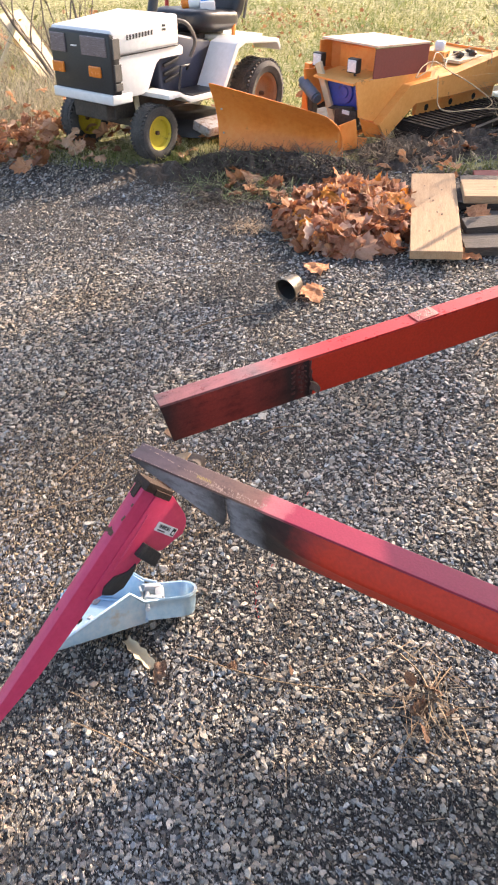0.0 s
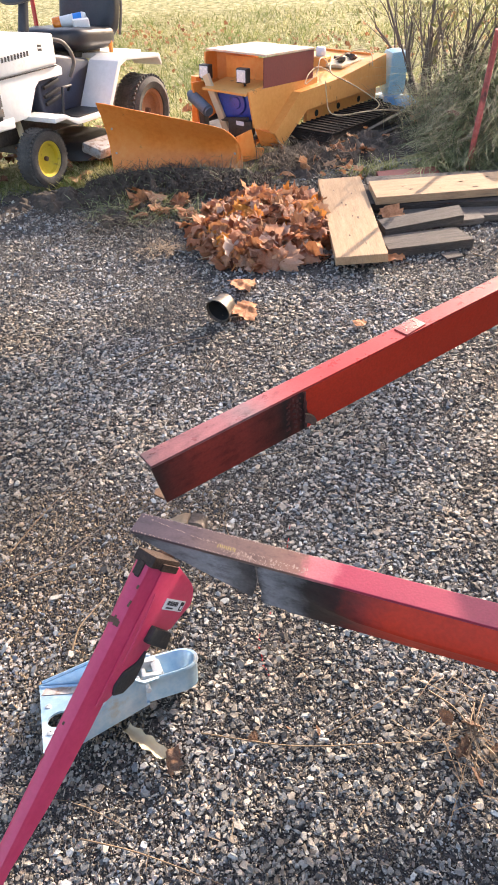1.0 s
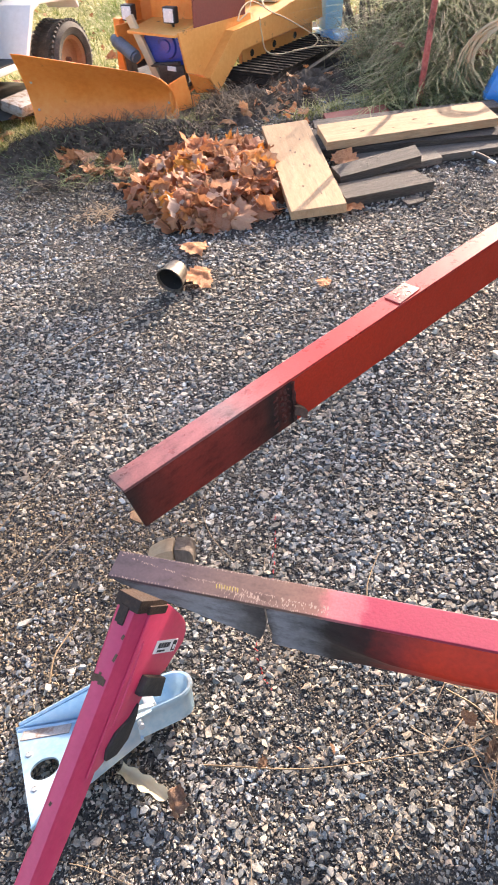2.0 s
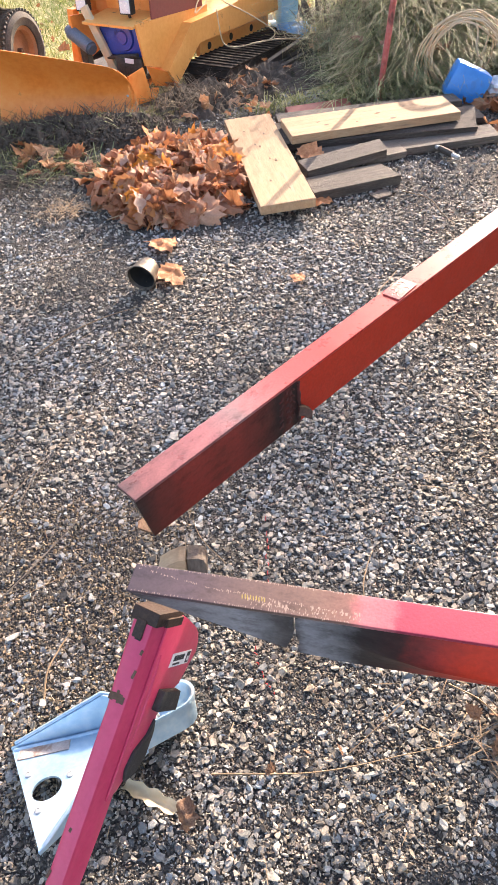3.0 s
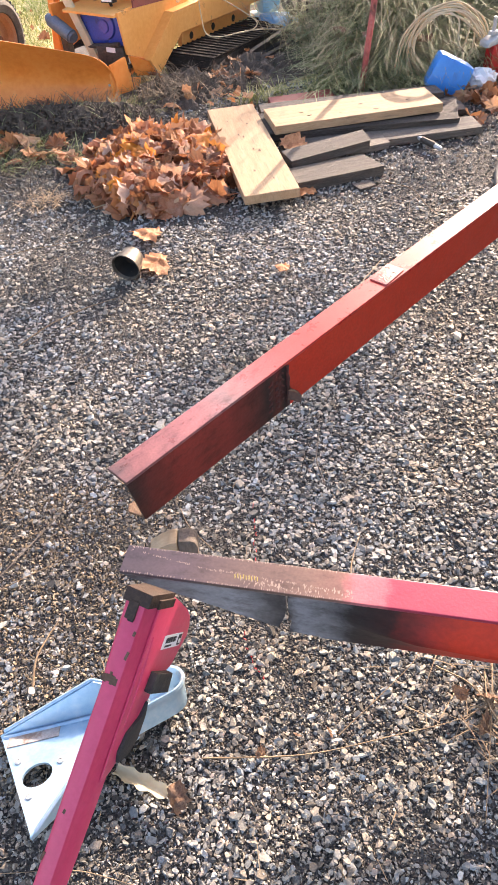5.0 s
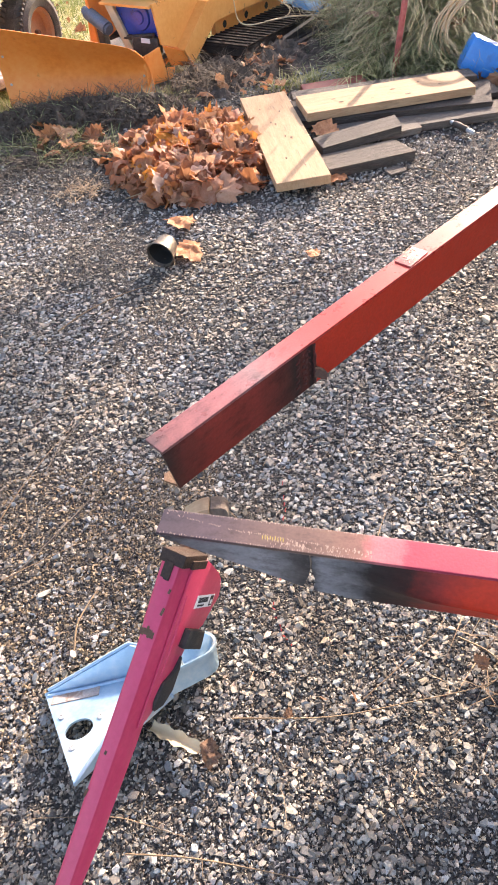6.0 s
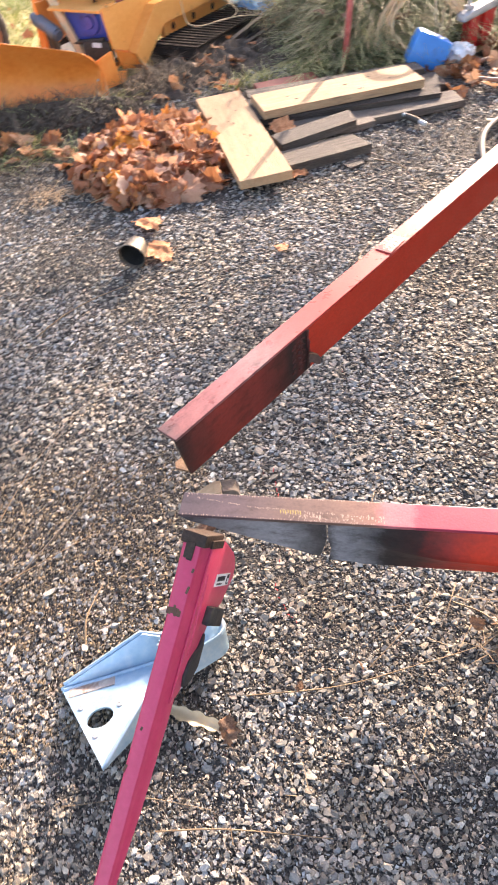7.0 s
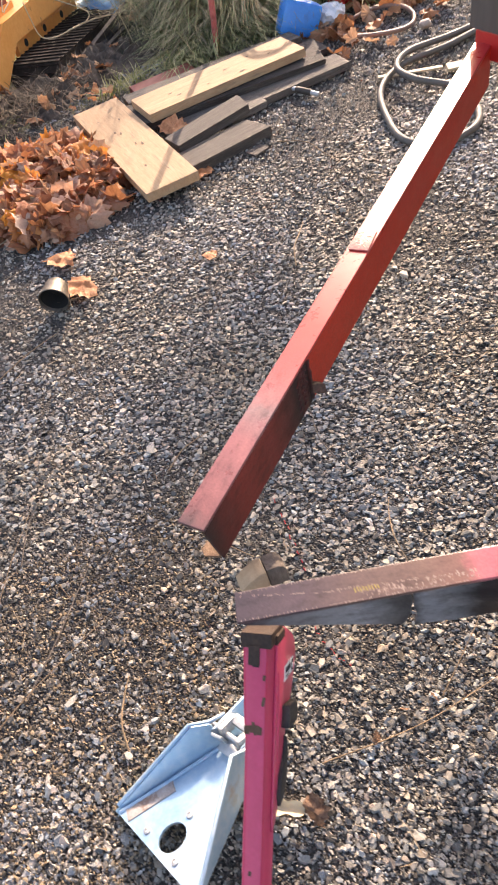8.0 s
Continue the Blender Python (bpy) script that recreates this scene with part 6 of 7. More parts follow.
# plain bars where the maker's name and model stand
for k in range(9):
    part("letter_bar", box(bmesh.new(), (0.003, 0.013, 0.026), (0.2685, -0.11 + 0.0255 * k, 0.690 + 0.0014 * k), (-5, 0, 0)), INK, hood)
for k in range(2):
    part("model_bar", box(bmesh.new(), (0.003, 0.03, 0.012), (0.2685, 0.20, 0.728 - 0.02 * k), (-5, 0, 0)), INK, hood)
part("chassis", eight(bmesh.new(), (-0.16, 0.16, 0.235, 0.375), (1.10, 0.17, 0.25, 0.40), 0.01), STEEL_DARK, tractor, "black steel chassis")
part("front_axle", box(bmesh.new(), (0.60, 0.06, 0.055), (0, 0.0, 0.205), bevel=0.008), STEEL_DARK, tractor)
part("weight_bracket", box(bmesh.new(), (0.30, 0.10, 0.09), (0, -0.17, 0.285), bevel=0.008), STEEL_DARK, tractor)
bm = bmesh.new()
rod(bm, (0.16, 0.02, 0.36), (0.27, -0.06, 0.24), 0.018)
part("steering_link", bm, CREAM, tractor, smooth=40)
for s in (-1, 1):
    wheel(tractor, (s * 0.330, 0.0, 0.165), 0.165, 0.125, RIM_YELLOW, 0.013, 40, "front_wheel")
    wheel(tractor, (s * 0.370, 1.01, 0.262), 0.222, 0.190, RIM_TAN, 0.016, 46, "rear_wheel")
    # fender: sloping front face, flat top, skirt
    bm = bmesh.new()
    side_sheet(bm, [(0.50, 0.335), (0.55, 0.330), (0.70, 0.570), (0.77, 0.595), (1.12, 0.570), (1.16, 0.520), (1.165, 0.540), (1.14, 0.595), (0.77, 0.625), (0.68, 0.600), (0.53, 0.355)],
               s * 0.225 if s > 0 else -0.455, 0.455 if s > 0 else -0.225, 0.005)
    part("fender", bm, WHITE, tractor, "white rear fender", 40)
    bm = bmesh.new()
    side_sheet(bm, [(0.02, 0.360), (0.12, 0.366), (0.22, 0.318), (0.56, 0.322), (0.56, 0.350), (0.22, 0.346), (0.12, 0.392), (0.02, 0.386)], 0.215 if s > 0 else -0.455, 0.455 if s > 0 else -0.215, 0.004)
    part("footrest", bm, WHITE, tractor, "white edged footrest", 40)
    part("foot_mat", box(bmesh.new(), (0.20, 0.26, 0.006), (s * 0.325, 0.40, 0.352), (0.6, 0, 0)), BLACK, tractor, "black foot mat")
part("fender_bridge", box(bmesh.new(), (0.46, 0.48, 0.03), (0, 1.01, 0.595), (-3, 0, 0), 0.006), WHITE, tractor)
part("tunnel", eight(bmesh.new(), (0.20, 0.215, 0.34, 0.70), (0.72, 0.20, 0.34, 0.60), 0.02), DASH, tractor, "dark blue dashboard tunnel", 40)
bm = bmesh.new()
for x, z in ((0.235, 0.47), (0.238, 0.43), (0.236, 0.52)):
    box(bm, (0.02, 0.14, 0.022), (x, 0.28, z), (12, 0, 0), 0.006)
part("side_controls", bm, BLACK, tractor, "black engine side bracing", 40)
bm = bmesh.new()
tube(bm, curve_points([(0.22, 0.32, 0.75), (0.26, 0.42, 0.72), (0.26, 0.49, 0.62), (0.24, 0.46, 0.53)], 6), 0.012, 8)
part("grab_tube", bm, HOSE, tractor, smooth=60)
bm = bmesh.new()
tube(bm, [(0.26, 0.40, 0.47), (0.30, 0.38, 0.50), (0.305, 0.30, 0.50), (0.305, 0.27, 0.36)], 0.009, 8)
part("pedal_lever", bm, BLACK, tractor, smooth=60)
part("steering_column", rod(bmesh.new(), (0, 0.36, 0.70), (0, 0.44, 0.985), 0.034, 0.028, 14), VINYL, tractor, "black steering column", 40)
bm = bmesh.new()
ring = [(0.165 * math.cos(a), 0.165 * math.sin(a), 0) for a in (2 * math.pi * k / 32 for k in range(33))]
tube(bm, ring, 0.014, 8, False)
for a in (0.3, 2.4, 4.5):
    rod(bm, (0, 0, -0.02), (0.16 * math.cos(a), 0.16 * math.sin(a), 0), 0.012)
lathe(bm, [(0, -0.03), (0.045, -0.03), (0.04, 0.01), (0, 0.012)], None, 14)
bmesh.ops.transform(bm, matrix=pose(0, 0.46, 1.005, 28, 0, 0), verts=bm.verts[:])
part("steering_wheel", bm, VINYL, tractor, "black steering wheel", 40)
def cushion(size, at, turn, dish):
    """A stuffed block with round edges, dished along its middle; dish is metres along its thin axis, z."""
    bm = bmesh.new()
    bmesh.ops.create_icosphere(bm, subdivisions=4, radius=1.0)
    for v in bm.verts:
        p = v.co / (abs(v.co.x) ** 4 + abs(v.co.y) ** 4 + abs(v.co.z) ** 4) ** 0.25
        drop = dish * (1 - p.x * p.x) * (1 - 0.6 * p.y * p.y) + 0.004 * math.sin(13 * p.x) * math.cos(9 * p.y)
        v.co = Vector((p.x * size[0] / 2, p.y * size[1] / 2, p.z * size[2] / 2 - drop))
    bmesh.ops.transform(bm, matrix=pose(*at, *turn), verts=bm.verts[:])
    return bm


seat = part("seat", cushion((0.48, 0.48, 0.135), (0, 0.80, 0.715), (-3, 0, 0), 0.020), VINYL, tractor, "black vinyl seat cushion", 60)
part("backrest", cushion((0.46, 0.40, 0.115), (0, 1.035, 0.870), (76, 0, 0), 0.022), VINYL, tractor, "black vinyl backrest", 60)
bm = bmesh.new()
tube(bm, curve_points([(-0.20, 1.07, 0.70), (-0.22, 1.09, 0.90), (-0.14, 1.11, 1.04), (0.14, 1.11, 1.04), (0.22, 1.09, 0.90), (0.20, 1.07, 0.70)], 5), 0.010, 6)
part("seat_rim", bm, HOSE, tractor, smooth=60)
part("seat_bracket", box(bmesh.new(), (0.20, 0.26, 0.07), (0, 0.84, 0.632), bevel=0.01), STEEL_DARK, tractor)
part("red_lever", rod(bmesh.new(), (-0.27, 0.80, 0.60), (-0.29, 0.82, 1.25), 0.014), RED, tractor, "red steel lever")
part("drawbar_post", rod(bmesh.new(), (0.22, 0.93, 0.58), (0.22, 0.93, 0.68), 0.014), ORANGE, tractor, "thin orange post")
bm = bmesh.new()
lathe(bm, [(0, 0.175), (0.22, 0.175), (0.26, 0.165), (0.30, 0.13), (0.31, 0.075), (0.305, 0.075), (0.295, 0.128), (0.255, 0.158), (0, 0.165)], Matrix.Translation((0.10, 0.56, 0)) @ Matrix.Diagonal((1.22, 0.98, 1, 1)), 36)
part("mower_deck", bm, BLACK, tractor, "dark steel mower deck", 40)
bm = bmesh.new()
box(bm, (0.15, 0.40, 0.065), (0.45, 0.50, 0.150), (0, 14, 0), 0.022)
part("deck_chute", bm, STICKER, tractor, "grey plastic discharge chute", 40)

SEAT_TOP = TRACTOR @ Vector((0.04, 0.82, 0.762))
can = thing("spray_bottle", "white and blue bottle with an orange cap on the seat", "bottle", Matrix.Translation(SEAT_TOP + Vector((0, 0, 0.038))) @ pose(0, 0, 0, 0, 84, 8))
part("bottle_body", lathe(bmesh.new(), [(0, -0.10), (0.036, -0.10), (0.038, -0.09), (0.038, 0.06), (0.030, 0.08), (0, 0.08)], None, 20), WHITE, can, smooth=40)
part("blue_band", lathe(bmesh.new(), [(0.0386, 0.0), (0.0386, 0.055)], None, 20), BLUE_PLASTIC, can, "blue printed band", 40)
part("cap", lathe(bmesh.new(), [(0.0372, -0.135), (0.0392, -0.13), (0.0392, -0.085), (0, -0.085)], None, 20), REFLECTOR, can, "orange cap", 40)
part("cap_end", lathe(bmesh.new(), [(0, -0.136), (0.0372, -0.135)], None, 20), REFLECTOR, can)
p = TRACTOR @ Vector((0.14, 0.76, 0.765))
carton = new("small_carton", finish(box(bmesh.new(), (0.10, 0.06, 0.05), (0, 0, 0.025), (0, 0, 20), 0.006), "small_carton", PAPER))
carton.location = p
tagged(carton, "small white carton lying on the tractor seat", "carton")


# ---- crawler tractor with a snow blade ----
CRAWLER = pose(0.10, 4.65, -0.01, 0, 0, -38.5) @ pose(0, 0, 0, -4.0, 0, 0)
IN_CRAWLER = CRAWLER.inverted()
crawler = thing("crawler_tractor", "small home-made orange crawler tractor with a plough blade", "crawler tractor", CRAWLER)

# blade: tall at one end, rolled forward along the top, concave face
bm = bmesh.new()
NU, NV = 26, 10
sheet = []
for back in (0, 1):
    rows_ = []
    for i in range(NU + 1):
        u = i / NU
        foot_p = Vector((-0.925, 4.375, 0.0)).lerp(Vector((-0.120, 4.300, 0.0)), u)
        h = 0.425 + (0.245 - 0.425) * u
        row = []
        for j in range(NV + 1):
            v = j / NV
            dy = 0.050 * math.sin(math.pi * min(v * 1.05, 1)) - 0.085 * v ** 2.2 + (0.007 if back else 0)
            dx = -0.012 * v if i == 0 else -0.070 * v ** 2.6 * u ** 10
            row.append(bm.verts.new(foot_p + Vector((dx, dy, 0.01 + h * v))))
        rows_.append(row)
    sheet.append(rows_)
for rows_, flip in ((sheet[0], 1), (sheet[1], -1)):
    for i in range(NU):
        for j in range(NV):
            bm.faces.new((rows_[i][j], rows_[i + 1][j], rows_[i + 1][j + 1], rows_[i][j + 1])[::flip])
f_, b_ = sheet
for i in range(NU):
    bm.faces.new((f_[i][NV], f_[i + 1][NV], b_[i + 1][NV], b_[i][NV]))
    bm.faces.new((f_[i][0], b_[i][0], b_[i + 1][0], f_[i + 1][0]))
for j in range(NV):
    bm.faces.new((f_[0][j], f_[0][j + 1], b_[0][j + 1], b_[0][j]))
    bm.faces.new((f_[NU][j], b_[NU][j], b_[NU][j + 1], f_[NU][j + 1]))
bmesh.ops.transform(bm, matrix=IN_CRAWLER, verts=bm.verts[:])
blade = part("blade", bm, ORANGE, crawler, "curved orange plough blade, scuffed", 40)
bm = bmesh.new()
tube(bm, [(-0.118 - 0.070 * v ** 2.6, 4.298 + 0.050 * math.sin(math.pi * min(v * 1.05, 1)) - 0.085 * v ** 2.2, 0.01 + 0.245 * v) for v in (k / 8 for k in range(9))], 0.006, 6)
bmesh.ops.transform(bm, matrix=IN_CRAWLER, verts=bm.verts[:])
part("end_rib", bm, ORANGE, blade, smooth=60)
for u, v in ((0.04, 0.25), (0.04, 0.6), (0.95, 0.3), (0.95, 0.7)):
    p = IN_CRAWLER @ (Vector((-0.925, 4.375, 0.0)).lerp(Vector((-0.120, 4.300, 0.0)), u) + Vector((0, 0.050 * math.sin(math.pi * v) - 0.085 * v ** 2.2 - 0.002, 0.01 + (0.425 - 0.163 * u) * v)))
    part("bolt", lathe(bmesh.new(), [(0, 0.006), (0.006, 0.005), (0.007, 0)], Matrix.Translation(p) @ pose(0, 0, 0, 90, 0, 38.5), 8), GALV, blade)

bm = bmesh.new()
side_sheet(bm, [(-0.235, 0.182), (-0.03, 0.122), (0.20, 0.29), (0.42, 0.33), (0.42, 0.37), (-0.285, 0.390)], -0.012, 0.0, 0.002)
part("engine_side_plate", bm, YELLOW_ORANGE, crawler, "golden orange engine side plate")
bm = bmesh.new()
side_sheet(bm, [(-0.26, 0.145), (0.42, 0.33), (0.42, 0.37), (-0.30, 0.400)], -0.452, -0.440, 0.002)
part("engine_side_plate", bm, ORANGE, crawler)
# front lip plates that run to the blade
bm = bmesh.new()
side_sheet(bm, [(-0.42, 0.02), (-0.17, 0.00), (-0.16, 0.055), (-0.25, 0.075), (-0.28, 0.185), (-0.42, 0.17)], 0.004, 0.018, 0.002)
part("push_plate", bm, ORANGE, crawler)
# lip that ties the bent arm to the side plate
bm = bmesh.new()
bm.faces.new([bm.verts.new(p) for p in ((0.0, -0.232, 0.180), (0.0, -0.030, 0.124), (0.045, -0.104, 0.127), (0.045, -0.036, 0.043), (-0.01, -0.16, 0.06))])
bmesh.ops.solidify(bm, geom=bm.faces[:], thickness=0.006)
part("arm_lip", bm, ORANGE, crawler)
# lift arm plate with its bent front
bm = bmesh.new()
side_sheet(bm, [(-0.105, 0.128), (-0.035, 0.042), (0.225, 0.208), (1.20, 0.215), (1.17, 0.405), (0.60, 0.335), (0.155, 0.318)], 0.040, 0.062, 0.003)
part("lift_arm", bm, YELLOW_ORANGE, crawler, "long golden orange arm plate with a bent end")
bm = bmesh.new()
side_sheet(bm, [(-0.105, 0.128), (-0.110, 0.134), (0.150, 0.326), (0.60, 0.343), (1.17, 0.413), (1.17, 0.405), (0.60, 0.335), (0.155, 0.318)], -0.02, 0.062, 0.001)
part("arm_flange", bm, YELLOW_ORANGE, crawler)
part("chassis_rail", box(bmesh.new(), (0.03, 0.86, 0.09), (-0.03, 0.765, 0.150), bevel=0.003), YELLOW_ORANGE, crawler, "orange chassis rail with round holes")
# black discs on a solid rail paint the shade of its holes
for y in (0.44, 0.70, 0.96):
    part("rail_hole", lathe(bmesh.new(), [(0, 0.002), (0.020, 0.002), (0.021, 0)], Matrix.Translation((-0.014, y, 0.146)) @ pose(0, 0, 0, 0, 90, 0), 16), SHADE_BLACK, crawler)
part("rear_deck", box(bmesh.new(), (0.52, 0.82, 0.03), (-0.27, 0.78, 0.345), (4.5, 0, 0), 0.004), YELLOW_ORANGE, crawler, "orange rear deck plate")
part("rear_plate", box(bmesh.new(), (0.56, 0.014, 0.20), (-0.24, 1.175, 0.305), bevel=0.002), ORANGE, crawler)
part("cross_tray", box(bmesh.new(), (0.50, 0.10, 0.012), (-0.27, -0.20, 0.075), (18, 0, 0)), ORANGE, crawler)
# open cowl over the engine
cowl_z, cowl_h = 0.375, 0.16
part("cowl_top", prism(bmesh.new(), [(-0.462, -0.14), (0.004, -0.13), (0.004, 0.37), (-0.462, 0.35)], 0.012, pose(0, 0, cowl_z + cowl_h + 0.013, -2.5), 0.002), LID, crawler, "pale pinkish orange cowl lid")
part("cowl_side", box(bmesh.new(), (0.010, 0.50, cowl_h), (-0.004, 0.115, cowl_z + cowl_h / 2 + 0.004), (-2, 0, 0)), MAROON, crawler, "maroon primed cowl side")
part("cowl_side", box(bmesh.new(), (0.010, 0.52, cowl_h), (-0.455, 0.10, cowl_z + cowl_h / 2 + 0.004), (-2, 0, 0)), ORANGE, crawler)
part("cowl_front", box(bmesh.new(), (0.35, 0.010, cowl_h * 0.95), (-0.18, -0.06, cowl_z + cowl_h / 2), (0, 0, 3)), ORANGE, crawler, "orange cowl front panel")
part("cowl_wing", box(bmesh.new(), (0.13, 0.010, cowl_h * 0.95), (-0.395, -0.02, cowl_z + cowl_h / 2), (0, 0, 28)), ORANGE, crawler)
part("engine_lid", box(bmesh.new(), (0.345, 0.34, 0.012), (-0.180, -0.135, 0.395), (7, 0, 0)), YELLOW_ORANGE, crawler)
eng = part("engine", box(bmesh.new(), (0.30, 0.26, 0.16), (-0.16, -0.10, 0.290), bevel=0.03), ENGINE_BLUE, crawler, "blue engine block with dirty fittings", 40)
part("fan_housing", lathe(bmesh.new(), [(0, 0.028), (0.030, 0.028), (0.034, 0.020), (0.062, 0.018), (0.068, 0.0), (0.068, -0.03)], Matrix.Translation((-0.13, -0.225, 0.310)) @ pose(0, 0, 0, 90), 24), ENGINE_BLUE, eng, smooth=40)
bm = bmesh.new()
box(bm, (0.16, 0.06, 0.09), (-0.10, -0.235, 0.175), (0, 0, 10), 0.008)
rod(bm, (-0.26, -0.24, 0.20), (-0.03, -0.26, 0.235), 0.012)
part("carburettor", bm, STEEL_DARK, eng, smooth=40)
part("engine_label", box(bmesh.new(), (0.06, 0.003, 0.024), (-0.085, -0.268, 0.205)), PAPER, eng)
part("engine_guard", box(bmesh.new(), (0.50, 0.30, 0.02), (-0.27, -0.10, 0.115)), STEEL_DARK, crawler)
for x, z in ((-0.415, 0.450), (-0.110, 0.455)):
    lampm = pose(x, -0.20, z, 0, 0, 6)
    lamp = part("work_light", box(bmesh.new(), (0.075, 0.045, 0.080), (0, 0, 0), bevel=0.006), BLACK, crawler, "square black work light", m=lampm)
    part("lens", box(bmesh.new(), (0.062, 0.006, 0.066), (0, -0.0235, 0), bevel=0.003), CLEAR, lamp, "clear ribbed lens")
    for i in range(4):
        part("diode", lathe(bmesh.new(), [(0, 0.003), (0.005, 0.002), (0.006, 0)], Matrix.Translation((0.016 * (1 if i % 2 else -1), -0.0265, 0.017 * (1 if i // 2 else -1))) @ pose(0, 0, 0, 90), 10), PAPER, lamp)
    part("stem", rod(bmesh.new(), (0, 0.01, -0.04), (0, 0.03, -0.085), 0.008), BLACK, lamp)
# lift cylinder, posts and the pale wooden stick in front of the engine
bm = bmesh.new()
rod(bm, (-0.47, -0.275, 0.315), (-0.315, -0.305, 0.255), 0.036, None, 18)
rod(bm, (-0.315, -0.305, 0.255), (-0.300, -0.308, 0.249), 0.028, None, 18)
rod(bm, (-0.50, -0.268, 0.327), (-0.47, -0.275, 0.315), 0.022, 0.030, 18)
part("lift_cylinder", bm, STEEL_BLUE, crawler, "blue-grey hydraulic cylinder", 40)
part("mast", box(bmesh.new(), (0.045, 0.05, 0.40), (-0.50, -0.21, 0.22), (0, 3, 0), 0.004), ORANGE, crawler)
part("mast", box(bmesh.new(), (0.045, 0.045, 0.22), (-0.385, -0.265, 0.16), (0, -6, 0), 0.004), STEEL_DARK, crawler)
part("wooden_stick", box(bmesh.new(), (0.048, 0.022, 0.385), (-0.283, -0.245, 0.270), (3, -25.5, 0), 0.003), CREAM, crawler, "pale wooden stick leaning on the blade")

# tracks: a loop of ribbed shoes round two wheels
shoe_bm = bmesh.new()
box(shoe_bm, (0.31, 0.052, 0.010), (0, 0, 0))
box(shoe_bm, (0.31, 0.010, 0.007), (0, 0.018, 0.0075))
shoe = finish(shoe_bm, "shoe", SHOE)
Z_T = 0.062
R_T, Y0, Y1, N_S = 0.056, 0.16, 1.12, 42
for x in (0.172, -0.66):
    trk = part("track", box(bmesh.new(), (0.27, 0.98, 0.08), (x, 0.645, Z_T), bevel=0.02), STEEL_DARK, crawler, "rusty dark crawler track")
    for y in (Y0, Y1):
        part("sprocket", lathe(bmesh.new(), [(0, 0.15), (0.03, 0.15), (0.03, 0.135), (0.044, 0.13), (0.048, 0.0), (0.044, -0.13), (0, -0.13)], Matrix.Translation((x, y, Z_T)) @ pose(0, 0, 0, 0, 90, 0), 20), RUST, trk)
    run = Y1 - Y0
    total = 2 * run + 2 * math.pi * R_T
    for k in range(N_S):
        s = total * k / N_S
        if s < run:
            y, z, a = Y0 + s, Z_T + R_T, 0
        elif s < run + math.pi * R_T:
            a = (s - run) / R_T
            y, z = Y1 + R_T * math.sin(a), Z_T + R_T * math.cos(a)
        elif s < 2 * run + math.pi * R_T:
            y, z, a = Y1 - (s - run - math.pi * R_T), Z_T - R_T, math.pi
        else:
            a = math.pi + (s - 2 * run - math.pi * R_T) / R_T
            y, z = Y0 + R_T * math.sin(a), Z_T + R_T * math.cos(a)
        ob = new("track_shoe", shoe)
        ob.parent = trk
        ob.matrix_basis = Matrix.Translation((x, y, z)) @ Matrix.Rotation(-a, 4, "X")

part("track_beam", box(bmesh.new(), (0.045, 0.86, 0.055), (0.395, 0.64, 0.040), bevel=0.004), RUBBER, crawler, "black steel beam beside the track")
part("track_beam", box(bmesh.new(), (0.030, 0.80, 0.035), (0.455, 0.70, 0.012), bevel=0.003), RUBBER, crawler, "black steel beam beside the track")
for y in (0.26, 1.02):
    part("beam_bracket", box(bmesh.new(), (0.12, 0.04, 0.012), (0.36, y, 0.050), bevel=0.002), STEEL_DARK, crawler)

# things on and beside the crawler
deck = 0.362
rusty = new("rusty_box", finish(box(bmesh.new(), (0.13, 0.10, 0.06), (0, 0, 0.03), None, 0.004), "rusty_box", YELLOW_ORANGE))
rusty.matrix_world = CRAWLER @ pose(-0.24, 0.78, deck, 0, 0, 14)
tagged(rusty, "small rusty orange metal box on the crawler deck", "metal box")
jar = new("glass_jar", finish(lathe(bmesh.new(), [(0, 0), (0.034, 0), (0.036, 0.006), (0.036, 0.045), (0.028, 0.055), (0, 0.056)], None, 18), "glass_jar", CLEAR, 40))
jar.matrix_world = CRAWLER @ pose(-0.24, 0.79, deck + 0.061)
tagged(jar, "small clear jar standing on the rusty box", "jar")
tray = thing("parts_tray", "dirty cardboard tray of scrap on the crawler deck", "tray", CRAWLER @ pose(-0.15, 0.92, deck, 0, 0, 4))
part("tray_base", box(bmesh.new(), (0.20, 0.34, 0.02), (0, 0, 0.012), None, 0.004), CREAM, tray)
for k in range(7):
    part("scrap", box(bmesh.new(), (0.05 + 0.01 * (k % 3), 0.03, 0.02), (-0.06 + 0.02 * k, -0.12 + 0.045 * ((k * 3) % 7), 0.033), (5 * k, 7 * k, 31 * k), 0.003), (RUST, OLD_WOOD, STEEL_DARK)[k % 3], tray)


def cord(name, pts, r, material, label, category, group="", n=8, m=None):
    bm = bmesh.new()
    tube(bm, curve_points(pts, n), r, 8)
    if m is not None:
        bmesh.ops.transform(bm, matrix=m, verts=bm.verts[:])
    return tagged(new(name, finish(bm, name, material, 70)), label, category, group)


